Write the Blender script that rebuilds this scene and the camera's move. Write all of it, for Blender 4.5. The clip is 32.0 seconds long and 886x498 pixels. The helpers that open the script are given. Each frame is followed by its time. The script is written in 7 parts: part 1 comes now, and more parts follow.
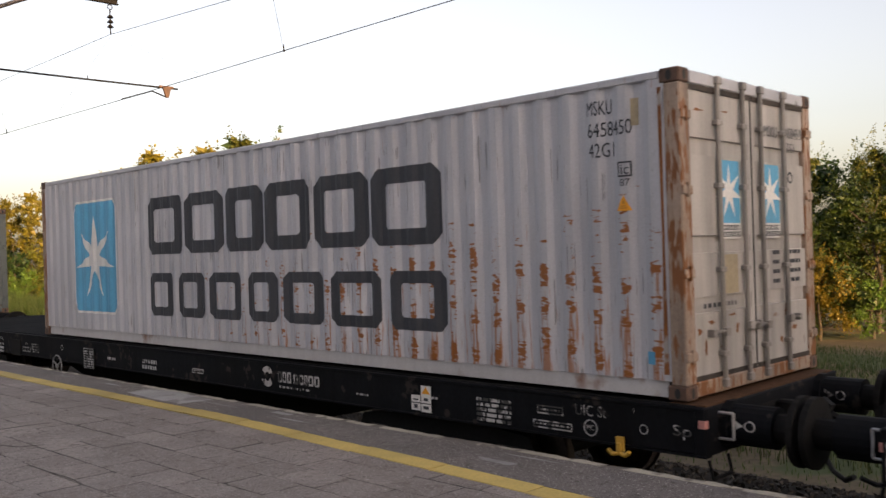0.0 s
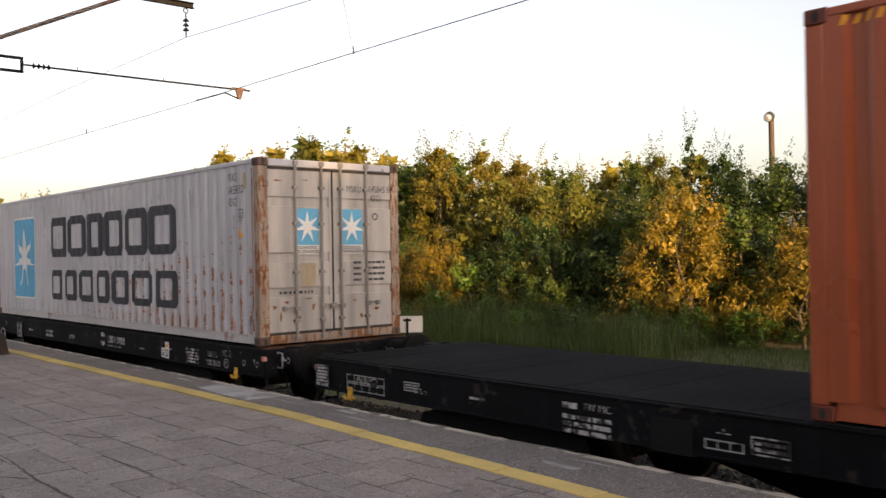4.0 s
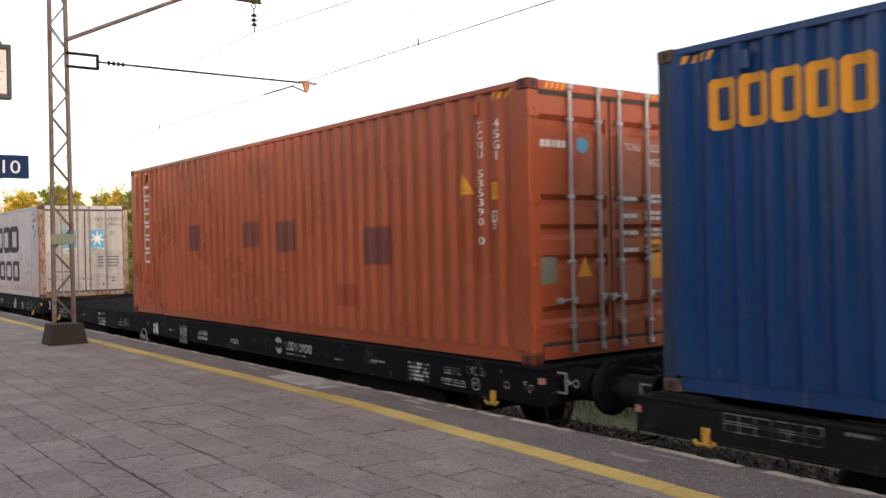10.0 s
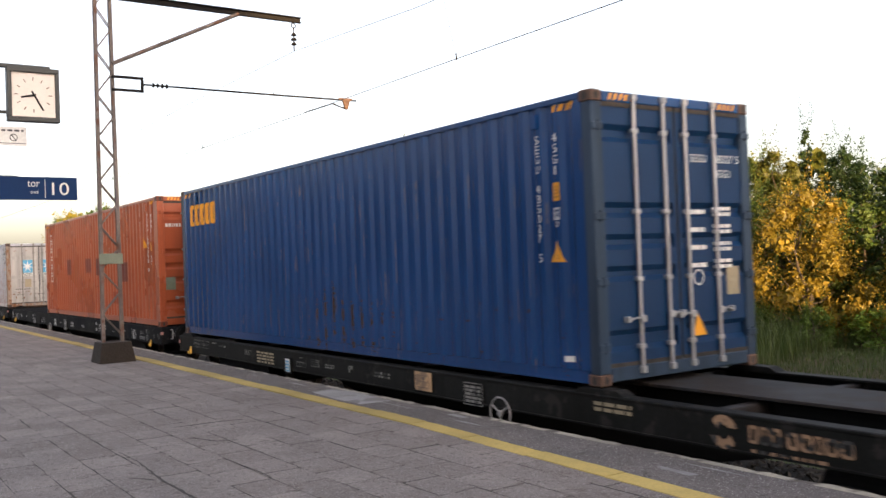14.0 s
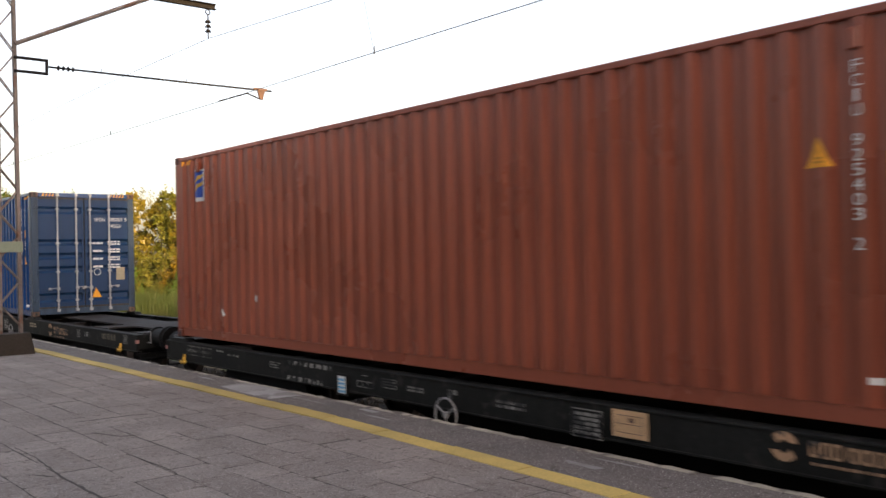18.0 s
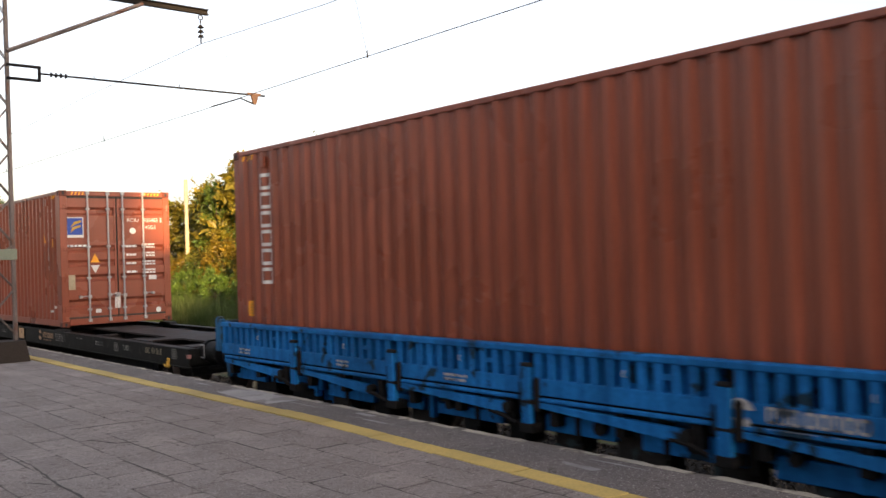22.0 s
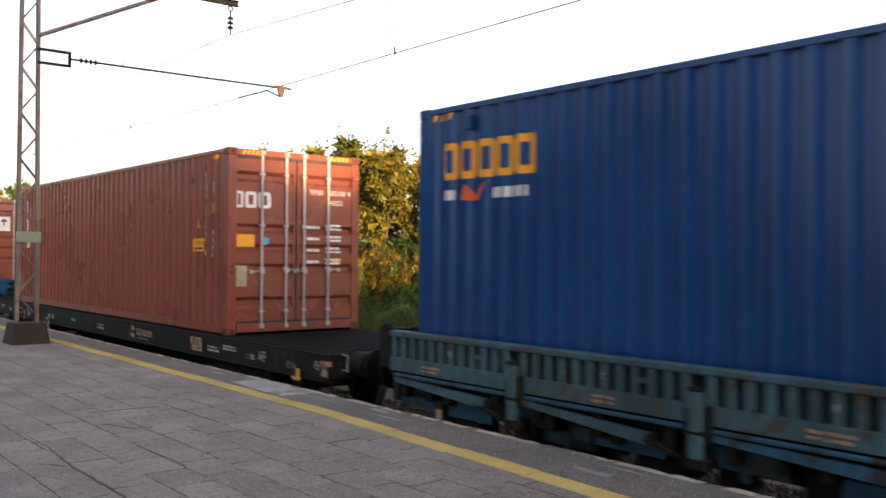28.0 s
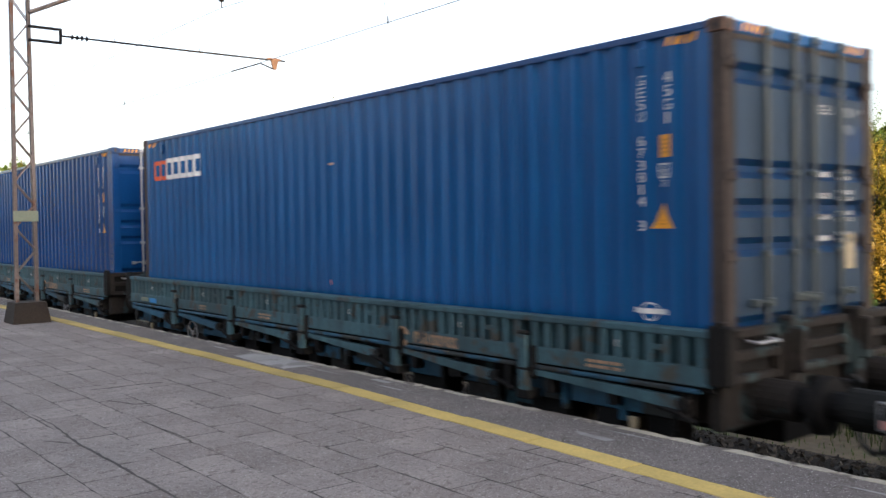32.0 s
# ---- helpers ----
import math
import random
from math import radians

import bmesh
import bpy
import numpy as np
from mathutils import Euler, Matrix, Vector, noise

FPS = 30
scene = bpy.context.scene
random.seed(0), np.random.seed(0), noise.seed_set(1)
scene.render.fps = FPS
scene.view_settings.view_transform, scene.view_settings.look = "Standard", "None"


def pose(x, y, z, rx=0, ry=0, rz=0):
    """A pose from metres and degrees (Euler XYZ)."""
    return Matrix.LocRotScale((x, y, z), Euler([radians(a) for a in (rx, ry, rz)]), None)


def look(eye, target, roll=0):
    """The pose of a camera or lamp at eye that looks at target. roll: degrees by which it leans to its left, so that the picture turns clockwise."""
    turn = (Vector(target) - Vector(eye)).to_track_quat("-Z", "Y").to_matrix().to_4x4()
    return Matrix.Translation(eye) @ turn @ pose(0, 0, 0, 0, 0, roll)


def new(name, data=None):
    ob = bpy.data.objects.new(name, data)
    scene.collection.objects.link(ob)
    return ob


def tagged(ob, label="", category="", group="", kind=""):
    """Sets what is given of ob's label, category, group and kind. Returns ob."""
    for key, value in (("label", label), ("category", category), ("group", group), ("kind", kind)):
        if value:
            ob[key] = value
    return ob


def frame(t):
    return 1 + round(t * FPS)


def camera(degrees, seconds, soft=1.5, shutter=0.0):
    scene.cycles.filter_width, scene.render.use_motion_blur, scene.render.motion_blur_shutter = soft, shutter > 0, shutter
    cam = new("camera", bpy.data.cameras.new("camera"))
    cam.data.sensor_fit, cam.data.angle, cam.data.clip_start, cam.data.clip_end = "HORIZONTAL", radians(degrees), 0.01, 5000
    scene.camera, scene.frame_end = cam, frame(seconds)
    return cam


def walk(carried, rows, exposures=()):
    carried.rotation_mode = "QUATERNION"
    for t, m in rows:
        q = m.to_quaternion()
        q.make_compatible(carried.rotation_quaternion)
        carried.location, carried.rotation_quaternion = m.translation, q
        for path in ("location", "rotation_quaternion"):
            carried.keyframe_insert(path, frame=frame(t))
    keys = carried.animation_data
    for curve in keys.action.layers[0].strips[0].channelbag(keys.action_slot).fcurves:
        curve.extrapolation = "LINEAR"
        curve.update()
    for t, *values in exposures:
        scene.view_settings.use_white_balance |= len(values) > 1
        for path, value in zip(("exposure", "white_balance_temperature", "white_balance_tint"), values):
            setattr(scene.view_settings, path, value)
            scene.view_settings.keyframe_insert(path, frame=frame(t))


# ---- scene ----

LENS = 52.1
EYE = 2.44          # camera height over the rail head
PLAT = 0.76         # platform height over the rail head
XC = 7.467          # centre line of the track

# camera turns: seconds, yaw, pitch, roll
TURNS = [
    (0.0, -45.46, 0.12, 1.72),
    (0.5, -44.35, 0.19, 1.70),
    (1.0, -43.23, 0.42, 1.80),
    (1.5, -42.48, 0.65, 1.59),
    (2.0, -42.06, 0.62, 1.11),
    (2.5, -41.30, 0.54, 1.12),
    (4.5, -41.32, 0.30, 0.96),
    (5.0, -40.92, 0.27, 1.92),
    (5.5, -41.60, 0.60, 1.59),
    (6.0, -42.35, 0.42, 1.27),
    (6.5, -43.58, 0.41, 0.62),
    (7.0, -43.82, 0.41, 0.99),
    (7.5, -43.64, 0.34, 1.24),
    (8.0, -41.71, 0.09, 1.63),
    (8.5, -38.10, -0.04, 1.99),
    (9.0, -36.96, -0.27, 1.51),
    (9.5, -36.87, -0.30, 1.09),
    (10.0, -37.16, -0.19, 1.21),
    (10.5, -37.67, -0.04, 1.48),
    (11.0, -38.29, -0.13, 1.82),
    (11.5, -38.71, -0.28, 1.44),
    (12.0, -38.53, -0.32, 1.88),
    (12.5, -38.21, -0.23, 1.80),
    (13.0, -36.90, -0.06, 1.32),
    (13.5, -35.45, 0.53, 1.86),
    (14.0, -34.54, 0.76, 2.15),
    (14.5, -34.82, 1.02, 2.41),
    (16.5, -38.06, 1.00, 2.08),
    (17.0, -38.62, 0.94, 1.86),
    (17.5, -39.27, 0.55, 1.62),
    (18.0, -39.96, 0.29, 1.15),
    (18.5, -40.31, 0.30, 1.52),
    (19.0, -40.33, 0.29, 1.78),
    (19.5, -40.55, -0.06, 1.88),
    (20.0, -40.50, -0.01, 1.93),
    (20.5, -40.99, 0.14, 1.79),
    (21.0, -41.17, 0.36, 1.70),
    (21.5, -41.00, 0.39, 1.53),
    (22.0, -40.26, 0.47, 1.76),
    (22.5, -39.59, 0.24, 1.69),
    (23.0, -39.83, 0.03, 2.00),
    (23.5, -39.97, -0.10, 1.96),
    (24.0, -39.78, 0.28, 1.85),
    (24.5, -39.91, 0.30, 1.87),
    (26.5, -39.91, 0.37, 2.29),
    (27.0, -37.46, 1.10, 0.83),
    (27.5, -37.26, 0.97, 1.66),
    (28.0, -39.03, 0.42, -0.49),
    (28.5, -39.47, -0.08, -0.29),
    (29.0, -39.81, -1.07, -0.58),
    (29.5, -40.12, -1.29, -0.01),
    (30.0, -39.73, -1.49, 0.24),
    (30.5, -39.35, -1.63, 0.57),
    (31.0, -38.72, -1.46, 0.69),
    (31.5, -38.71, -1.22, 0.60),
    (32.0, -39.14, -1.49, 0.82),
]
# way of the train along the track: seconds, metres
TRAIN = [
    (0.0, 0.000), (0.5, 0.802), (1.0, 1.617), (1.5, 2.450), (2.0, 3.337), (2.5, 4.257),
    (4.5, 8.446), (5.0, 9.591), (5.5, 10.784), (6.0, 12.018), (6.5, 13.263), (7.0, 14.569),
    (7.5, 15.908), (8.0, 17.249), (8.5, 18.656), (9.0, 20.067), (9.5, 21.666), (10.0, 23.148),
    (10.5, 24.666), (11.0, 26.234), (11.5, 27.873), (12.0, 29.487), (12.5, 31.225), (13.0, 33.054),
    (13.5, 34.830), (14.0, 36.650), (14.5, 38.463), (16.5, 46.357), (17.0, 48.324), (17.5, 50.387),
    (18.0, 52.652), (18.5, 54.755), (19.0, 56.872), (19.5, 59.019), (20.0, 61.260), (20.5, 63.470),
    (21.0, 65.795), (21.5, 68.117), (22.0, 70.466), (22.5, 72.849), (23.0, 75.232), (23.5, 77.622),
    (24.0, 79.987), (24.5, 82.453), (26.5, 92.651), (27.0, 95.256), (27.5, 97.837), (28.0, 100.479),
    (28.5, 103.192), (29.0, 105.967), (29.5, 108.733), (30.0, 111.448), (30.5, 114.106), (31.0, 116.799),
    (31.5, 119.619), (32.0, 122.502),
]

cam = camera(LENS, 32.0, soft=1.5, shutter=0.42)
# the clip's camera brightens and cools its picture as darker boxes fill it
EXPOSURES = [(0.0, 1.33, 7350, 22), (2.0, 1.35, 7350, 22), (5.0, 1.45, 7400, 22), (7.0, 1.60, 7450, 22), (10.0, 1.70, 7250, 21), (13.0, 1.80, 6900, 20), (14.5, 1.70, 6950, 20),
             (17.0, 1.58, 7000, 20), (19.0, 1.60, 7050, 20), (21.0, 1.56, 7050, 20), (24.0, 1.60, 7050, 20), (28.0, 1.64, 6780, 17), (29.5, 1.85, 6500, 16), (32.0, 1.91, 6450, 16)]
walk(cam, [(t, pose(0, 0, EYE, 90 + p, r, y)) for t, y, p, r in TURNS], EXPOSURES)

# ---- light ----
SUN_TO = Vector((-0.28, -1.0, 0.168)).normalized()
world = bpy.data.worlds.new("sky")
scene.world = world
world.use_nodes = True
wn = world.node_tree.nodes
sky = wn.new("ShaderNodeTexSky")
sky.sky_type = "NISHITA"
sky.sun_disc = False
sky.sun_elevation = math.asin(SUN_TO.z)
sky.sun_rotation = math.atan2(SUN_TO.x, SUN_TO.y)
sky.air_density, sky.dust_density, sky.ozone_density = 1.0, 3.0, 1.5
wn["Background"].inputs["Strength"].default_value = 0.15
# thin evening haze takes the blue out of the sky
haze = wn.new("ShaderNodeHueSaturation")
haze.inputs["Saturation"].default_value = 0.58
world.node_tree.links.new(sky.outputs["Color"], haze.inputs["Color"])
world.node_tree.links.new(haze.outputs["Color"], wn["Background"].inputs["Color"])

sun = new("sun", bpy.data.lights.new("sun", "SUN"))
sun.data.energy, sun.data.angle, sun.data.color = 4.8, radians(0.6), (1.0, 0.67, 0.32)
sun.matrix_world = look(SUN_TO * 60, (0, 0, 0))

# ---- materials ----
def mat(name, base, rough=0.6, metal=0.0, var=0.18, grain=30.0, patch=1.2, bump=0.0, second=None, amount=0.0,
        streak=0.0, spots=2.5, spec=0.5, island=0.0, rand=0.0, coat=0.0, world_space=False, wear=None, drawn=None):
    """A surface: base colour, a coarse and a fine variation, an optional second colour in stains, streaks, relief."""
    m = bpy.data.materials.new(name)
    m.use_nodes = True
    nt = m.node_tree
    n, lk = nt.nodes, nt.links
    bs = n["Principled BSDF"]
    bs.inputs["Metallic"].default_value = metal
    bs.inputs["Specular IOR Level"].default_value = spec
    bs.inputs["Coat Weight"].default_value = coat
    co = n.new("ShaderNodeTexCoord")
    place = n.new("ShaderNodeNewGeometry").outputs["Position"] if world_space else co.outputs["Object"]

    def noise_at(scale, detail=4.0, stretch=None):
        t = n.new("ShaderNodeTexNoise")
        t.inputs["Scale"].default_value = scale
        t.inputs["Detail"].default_value = detail
        if stretch:
            mp = n.new("ShaderNodeMapping")
            mp.inputs["Scale"].default_value = stretch
            lk.new(place, mp.inputs["Vector"])
            lk.new(mp.outputs["Vector"], t.inputs["Vector"])
        else:
            lk.new(place, t.inputs["Vector"])
        return t.outputs["Fac"]

    def ramp(fac, a, b, lo, hi):
        r = n.new("ShaderNodeMapRange")
        lk.new(fac, r.inputs["Value"])
        for key, v in zip(("From Min", "From Max", "To Min", "To Max"), (a, b, lo, hi)):
            r.inputs[key].default_value = v
        return r.outputs["Result"]

    def times(a, b):
        x = n.new("ShaderNodeMath")
        x.operation = "MULTIPLY"
        lk.new(a, x.inputs[0])
        lk.new(b, x.inputs[1])
        return x.outputs[0]

    fine, coarse = noise_at(grain), noise_at(patch, 5.0)
    value = times(ramp(fine, 0.3, 0.7, 1 - var * 0.6, 1 + var * 0.6), ramp(coarse, 0.3, 0.7, 1 - var, 1 + var))
    if streak:
        value = times(value, ramp(noise_at(1.0, 3.0, (5, 9, 0.5)), 0.35, 0.7, 1 + streak * 0.5, 1 - streak))
    if island:
        g = n.new("ShaderNodeNewGeometry")
        value = times(value, ramp(g.outputs["Random Per Island"], 0, 1, 1 - island, 1 + island))
    if rand:
        o = n.new("ShaderNodeObjectInfo")
        value = times(value, ramp(o.outputs["Random"], 0, 1, 1 - rand, 1 + rand))
    sc = n.new("ShaderNodeVectorMath")
    sc.operation = "SCALE"
    sc.inputs[0].default_value = base
    lk.new(value, sc.inputs["Scale"])
    colour = sc.outputs["Vector"]
    rgh = ramp(coarse, 0.3, 0.7, rough * 0.90, min(rough * 1.14, 1.0))
    if second and amount:
        mask = ramp(times(noise_at(1.0 if drawn else spots, 8.0, drawn), ramp(noise_at(spots * 0.3, 3.0), 0.3, 0.7, 0.55, 1.4)), 0.62 - amount, 0.70 - amount, 0, 1)
        mx = n.new("ShaderNodeMix")
        mx.data_type = "RGBA"
        lk.new(mask, mx.inputs["Factor"])
        lk.new(colour, mx.inputs["A"])
        mx.inputs["B"].default_value = (*second, 1)
        colour = mx.outputs["Result"]
    if wear:
        # rust that breaks out on the ridges of the sheet in rows, runs below it, and long scrapes
        y0, y1, rows, tint, runs, fade = wear
        sp = n.new("ShaderNodeSeparateXYZ")
        lk.new(place, sp.inputs[0])

        def math2(op, a, b):
            x = n.new("ShaderNodeMath")
            x.operation = op
            for i, q in enumerate((a, b)):
                if isinstance(q, (int, float)):
                    x.inputs[i].default_value = q
                else:
                    lk.new(q, x.inputs[i])
            return x.outputs[0]
        phase = math2("MULTIPLY", math2("SUBTRACT", sp.outputs["Y"], 0.2575), 2 * math.pi / 0.2786)
        ridge = ramp(math2("COSINE", phase, 0.0), -0.1, 0.7, 0.0, 1.0)
        along = times(ramp(sp.outputs["Y"], y0, y1, 0.0, 1.0), ramp(sp.outputs["Y"], y1 * 0.62, y1 * 0.82, fade, 1.0))
        band = None
        level = math2("ADD", sp.outputs["Z"], ramp(noise_at(1.3, 2.0), 0.3, 0.7, -0.22, 0.22))
        for zc, half, most in rows:
            q = ramp(math2("ABSOLUTE", math2("SUBTRACT", level, zc), 0.0), half, 0.0, 0.0, most)
            band = q if band is None else math2("MAXIMUM", band, q)
        force = times(times(ridge, along), band)
        scar = ramp(math2("ADD", noise_at(1.0, 7.0, (5, 9, 34)), math2("MULTIPLY", force, 0.34)), 0.72, 0.78, 0, 0.95)
        low = times(times(ramp(sp.outputs["Z"], 1.5, 0.2, 0.0, 1.0), along), ramp(ridge, 0.0, 1.0, 0.45, 1.0))
        run = ramp(math2("ADD", noise_at(1.0, 6.0, (4, 30, 2.6)), math2("MULTIPLY", low, runs)), 0.69, 0.80, 0, 0.75)
        scrape = ramp(times(noise_at(1.0, 3.0, (4, 42, 1.1)), ramp(noise_at(3.0), 0.4, 0.6, 0.8, 1.15)), 0.68, 0.72, 0, 0.55)
        for mask, shade in ((scrape, (0.09, 0.085, 0.085)), (run, tint), (scar, tuple(q * 0.8 for q in tint))):
            mx = n.new("ShaderNodeMix")
            mx.data_type = "RGBA"
            lk.new(mask, mx.inputs["Factor"])
            lk.new(colour, mx.inputs["A"])
            mx.inputs["B"].default_value = (*shade, 1)
            colour = mx.outputs["Result"]
    lk.new(colour, bs.inputs["Base Color"])
    lk.new(rgh, bs.inputs["Roughness"])
    if bump:
        b = n.new("ShaderNodeBump")
        b.inputs["Strength"].default_value = bump
        b.inputs["Distance"].default_value = 0.02
        lk.new(fine, b.inputs["Height"])
        lk.new(b.outputs["Normal"], bs.inputs["Normal"])
    return m


RUST = (0.20, 0.07, 0.022)


def paint(name, base, rough=0.38, amount=0.03, **k):
    return mat(name, base, rough, var=0.10, grain=60, patch=0.7, bump=0.05, second=k.pop("second", RUST), amount=amount, streak=k.pop("streak", 0.07), spec=k.pop("spec", 0.30), **k)


M_GREYBOX = paint("grey_container_paint", (0.46, 0.475, 0.515), amount=0.0, wear=(9.5, 3.2, ((0.33, 0.24, 1.05), (0.66, 0.17, 1.0), (0.98, 0.22, 1.1), (1.32, 0.2, 0.7)), (0.36, 0.118, 0.020), 0.27, 1.0))
M_GREYDOOR = paint("grimy_grey_door_paint", (0.43, 0.415, 0.40), amount=0.0, spots=6.0, streak=0.3, second=(0.235, 0.165, 0.115), drawn=(11, 11, 3.5))
M_GREYRAIL = paint("grey_rail_paint", (0.48, 0.48, 0.49), amount=-0.02, spots=1.5)
M_OLDBAR = paint("grimy_bar_paint", (0.27, 0.255, 0.24), amount=0.0, spots=5.0, streak=0.3)
M_RUSTRUN = mat("orange_rust_run", (0.24, 0.085, 0.02), 0.8, var=0.3, grain=18, second=(0.36, 0.33, 0.31), amount=0.10, spots=5, streak=0.3)
M_RUSTPOST = mat("rust_streaked_grey_paint", (0.31, 0.235, 0.185), 0.6, var=0.2, grain=40, second=(0.20, 0.074, 0.020), amount=0.13, spots=9, bump=0.1, streak=0.35, drawn=(28, 28, 5.0))
M_RED = paint("orange_red_container_paint", (0.375, 0.086, 0.034), 0.28, amount=0.0, spec=0.45)
M_BLUE = paint("blue_container_paint", (0.003, 0.048, 0.172), 0.20, amount=0.0, spec=0.50, wear=(6.7, 5.9, ((0.62, 0.32, 1.3), (0.22, 0.26, 1.2), (0.85, 0.15, 0.8)), (0.052, 0.030, 0.020), 0.08, 0.35))
M_BROWN = paint("brown_container_paint", (0.255, 0.065, 0.035), 0.28, amount=0.0, spec=0.45)
M_BROWN2 = paint("light_brown_container_paint", (0.258, 0.069, 0.038), 0.28, amount=0.0, spec=0.45)
M_BROWN3 = paint("dark_brown_container_paint", (0.14, 0.036, 0.021), amount=0.0)
M_BROWN4 = paint("brown_box_paint", (0.205, 0.054, 0.032), 0.28, amount=0.0, spec=0.45)
M_NAVY = paint("navy_container_paint", (0.004, 0.051, 0.182), 0.20, amount=0.0, spec=0.50)
M_BLUE2 = paint("bright_blue_container_paint", (0.003, 0.079, 0.238), 0.22, amount=0.0, spec=0.45)
M_GREYBLUE = paint("grey_blue_container_paint", (0.085, 0.10, 0.10), amount=0.0)
M_BLUEDOOR = paint("plain_blue_door_paint", (0.003, 0.031, 0.095), amount=0.0)
M_GREYEND = paint("worn_grey_blue_door_paint", (0.026, 0.050, 0.086), amount=0.02, spots=1.3, streak=0.3, second=(0.012, 0.040, 0.105))
M_DARKPOST = mat("dark_rusted_post", (0.055, 0.043, 0.038), 0.7, var=0.3, grain=20, streak=0.3, spec=0.25)
M_ROOFDUST = mat("dusty_roof_paint", (0.22, 0.21, 0.2), 0.8, grain=20)
M_BLACK = mat("black_wagon_paint", (0.0065, 0.0072, 0.0092), 0.65, var=0.3, grain=25, second=(0.032, 0.028, 0.026), amount=-0.05, spots=9, bump=0.1, streak=0.2, spec=0.10)
M_DKGREEN = mat("dark_green_wagon_paint", (0.0135, 0.0140, 0.0132), 0.6, var=0.3, grain=25, second=(0.030, 0.028, 0.026), amount=-0.01, spots=8, bump=0.1, streak=0.2, spec=0.14)
M_WBLUE = mat("blue_wagon_paint", (0.003, 0.140, 0.400), 0.6, var=0.25, grain=25, second=(0.012, 0.035, 0.06), amount=-0.02, spots=7, bump=0.08, streak=0.3, spec=0.1)
# shade between the ribs is put into these two sheet colours, with dark blotches
M_BLUEGAP = mat("shaded_blue_sheet", (0.004, 0.022, 0.055), 0.75, var=0.4, grain=20, second=(0.012, 0.012, 0.012), amount=0.1, spots=5, spec=0.15)
M_TEALGAP = mat("shaded_teal_sheet", (0.010, 0.022, 0.028), 0.75, var=0.4, grain=20, second=(0.012, 0.012, 0.012), amount=0.08, spots=5, spec=0.15)
M_WTEAL = mat("weathered_teal_wagon_paint", (0.033, 0.088, 0.110), 0.65, var=0.3, grain=20, second=(0.045, 0.045, 0.04), amount=0.03, spots=7, bump=0.1, streak=0.3)
M_TEALBLUE = mat("faded_blue_green_paint", (0.009, 0.070, 0.125), 0.65, var=0.35, grain=20, second=(0.016, 0.02, 0.02), amount=0.12, spots=5, bump=0.1, streak=0.3)
M_SOOT = mat("sooty_brown_wagon_end", (0.022, 0.019, 0.017), 0.75, var=0.4, grain=20, second=(0.035, 0.055, 0.06), amount=0.02, spots=6, bump=0.1, spec=0.2)
M_BLUEWORN = mat("sooty_blue_wagon_end", (0.009, 0.095, 0.215), 0.65, var=0.3, grain=20, second=(0.022, 0.040, 0.048), amount=0.11, spots=5, bump=0.1, streak=0.3, spec=0.2)
M_DECK = mat("dark_wagon_deck", (0.016, 0.016, 0.0165), 0.95, var=0.45, grain=14, patch=0.8, spec=0.04, second=(0.040, 0.036, 0.034), amount=0.0, spots=5, bump=0.2)
M_RUSTDECK = mat("rusty_steel_deck", (0.028, 0.021, 0.018), 0.8, var=0.35, grain=18, second=(0.03, 0.03, 0.032), amount=0.1, bump=0.2)
M_GRIME = mat("greasy_black_steel", (0.008, 0.0075, 0.0075), 0.75, 0.0, spec=0.2, var=0.4, grain=25, bump=0.1)
M_WHEEL = mat("wheel_steel", (0.10, 0.08, 0.07), 0.5, 0.6, var=0.3)
M_RAIL = mat("rail_steel", (0.12, 0.075, 0.05), 0.5, 0.5, var=0.3)
M_GALV = mat("galvanised_steel", (0.42, 0.42, 0.43), 0.45, 0.5, var=0.2, grain=40)
M_WHEELGREY = mat("dull_grey_wheel_paint", (0.24, 0.24, 0.24), 0.6, 0.0, var=0.2)
M_BRONZE = mat("rusted_casting", (0.12, 0.07, 0.05), 0.7, 0.2, var=0.4, grain=30, bump=0.15)
M_RUSTY = mat("rusty_post_paint", (0.15, 0.118, 0.105), 0.7, var=0.3, grain=18, second=(0.12, 0.055, 0.035), amount=0.06, spots=4, bump=0.15, streak=0.3)
M_WHITE = mat("white_lettering_paint", (0.72, 0.72, 0.70), 0.6, var=0.15, grain=40)
M_OLDWHITE = mat("worn_white_paint", (0.42, 0.42, 0.42), 0.7, var=0.3, grain=30, second=(0.05, 0.05, 0.05), amount=0.12, spots=14)
M_BOARD = mat("faded_orange_board", (0.56, 0.36, 0.20), 0.7, var=0.2, grain=30, second=(0.30, 0.20, 0.13), amount=0.05, spots=10)
M_DULLWHITE = mat("dusty_white_paint", (0.23, 0.225, 0.21), 0.75, var=0.3, grain=30, second=(0.04, 0.04, 0.04), amount=0.16, spots=14)
M_OLDORANGE = mat("worn_orange_paint", (0.40, 0.245, 0.145), 0.7, var=0.25, grain=30, second=(0.05, 0.05, 0.05), amount=0.1, spots=14)
M_INK = mat("dark_grey_lettering", (0.035, 0.04, 0.05), 0.6, var=0.2, grain=40)
M_SKYBLUE = mat("light_blue_sticker", (0.08, 0.36, 0.58), 0.5, var=0.12)
M_ORANGE = mat("orange_yellow_sticker", (0.85, 0.36, 0.02), 0.5, var=0.08)
M_YELLOW = mat("yellow_paint", (0.58, 0.34, 0.05), 0.6, var=0.15, grain=20)
M_GEORANGE = mat("orange_red_lettering", (0.70, 0.11, 0.03), 0.5, var=0.1)
M_PINK = mat("faded_red_sticker", (0.45, 0.20, 0.18), 0.7, var=0.2)
M_LABELINK = mat("dark_orange_print", (0.58, 0.24, 0.02), 0.6)
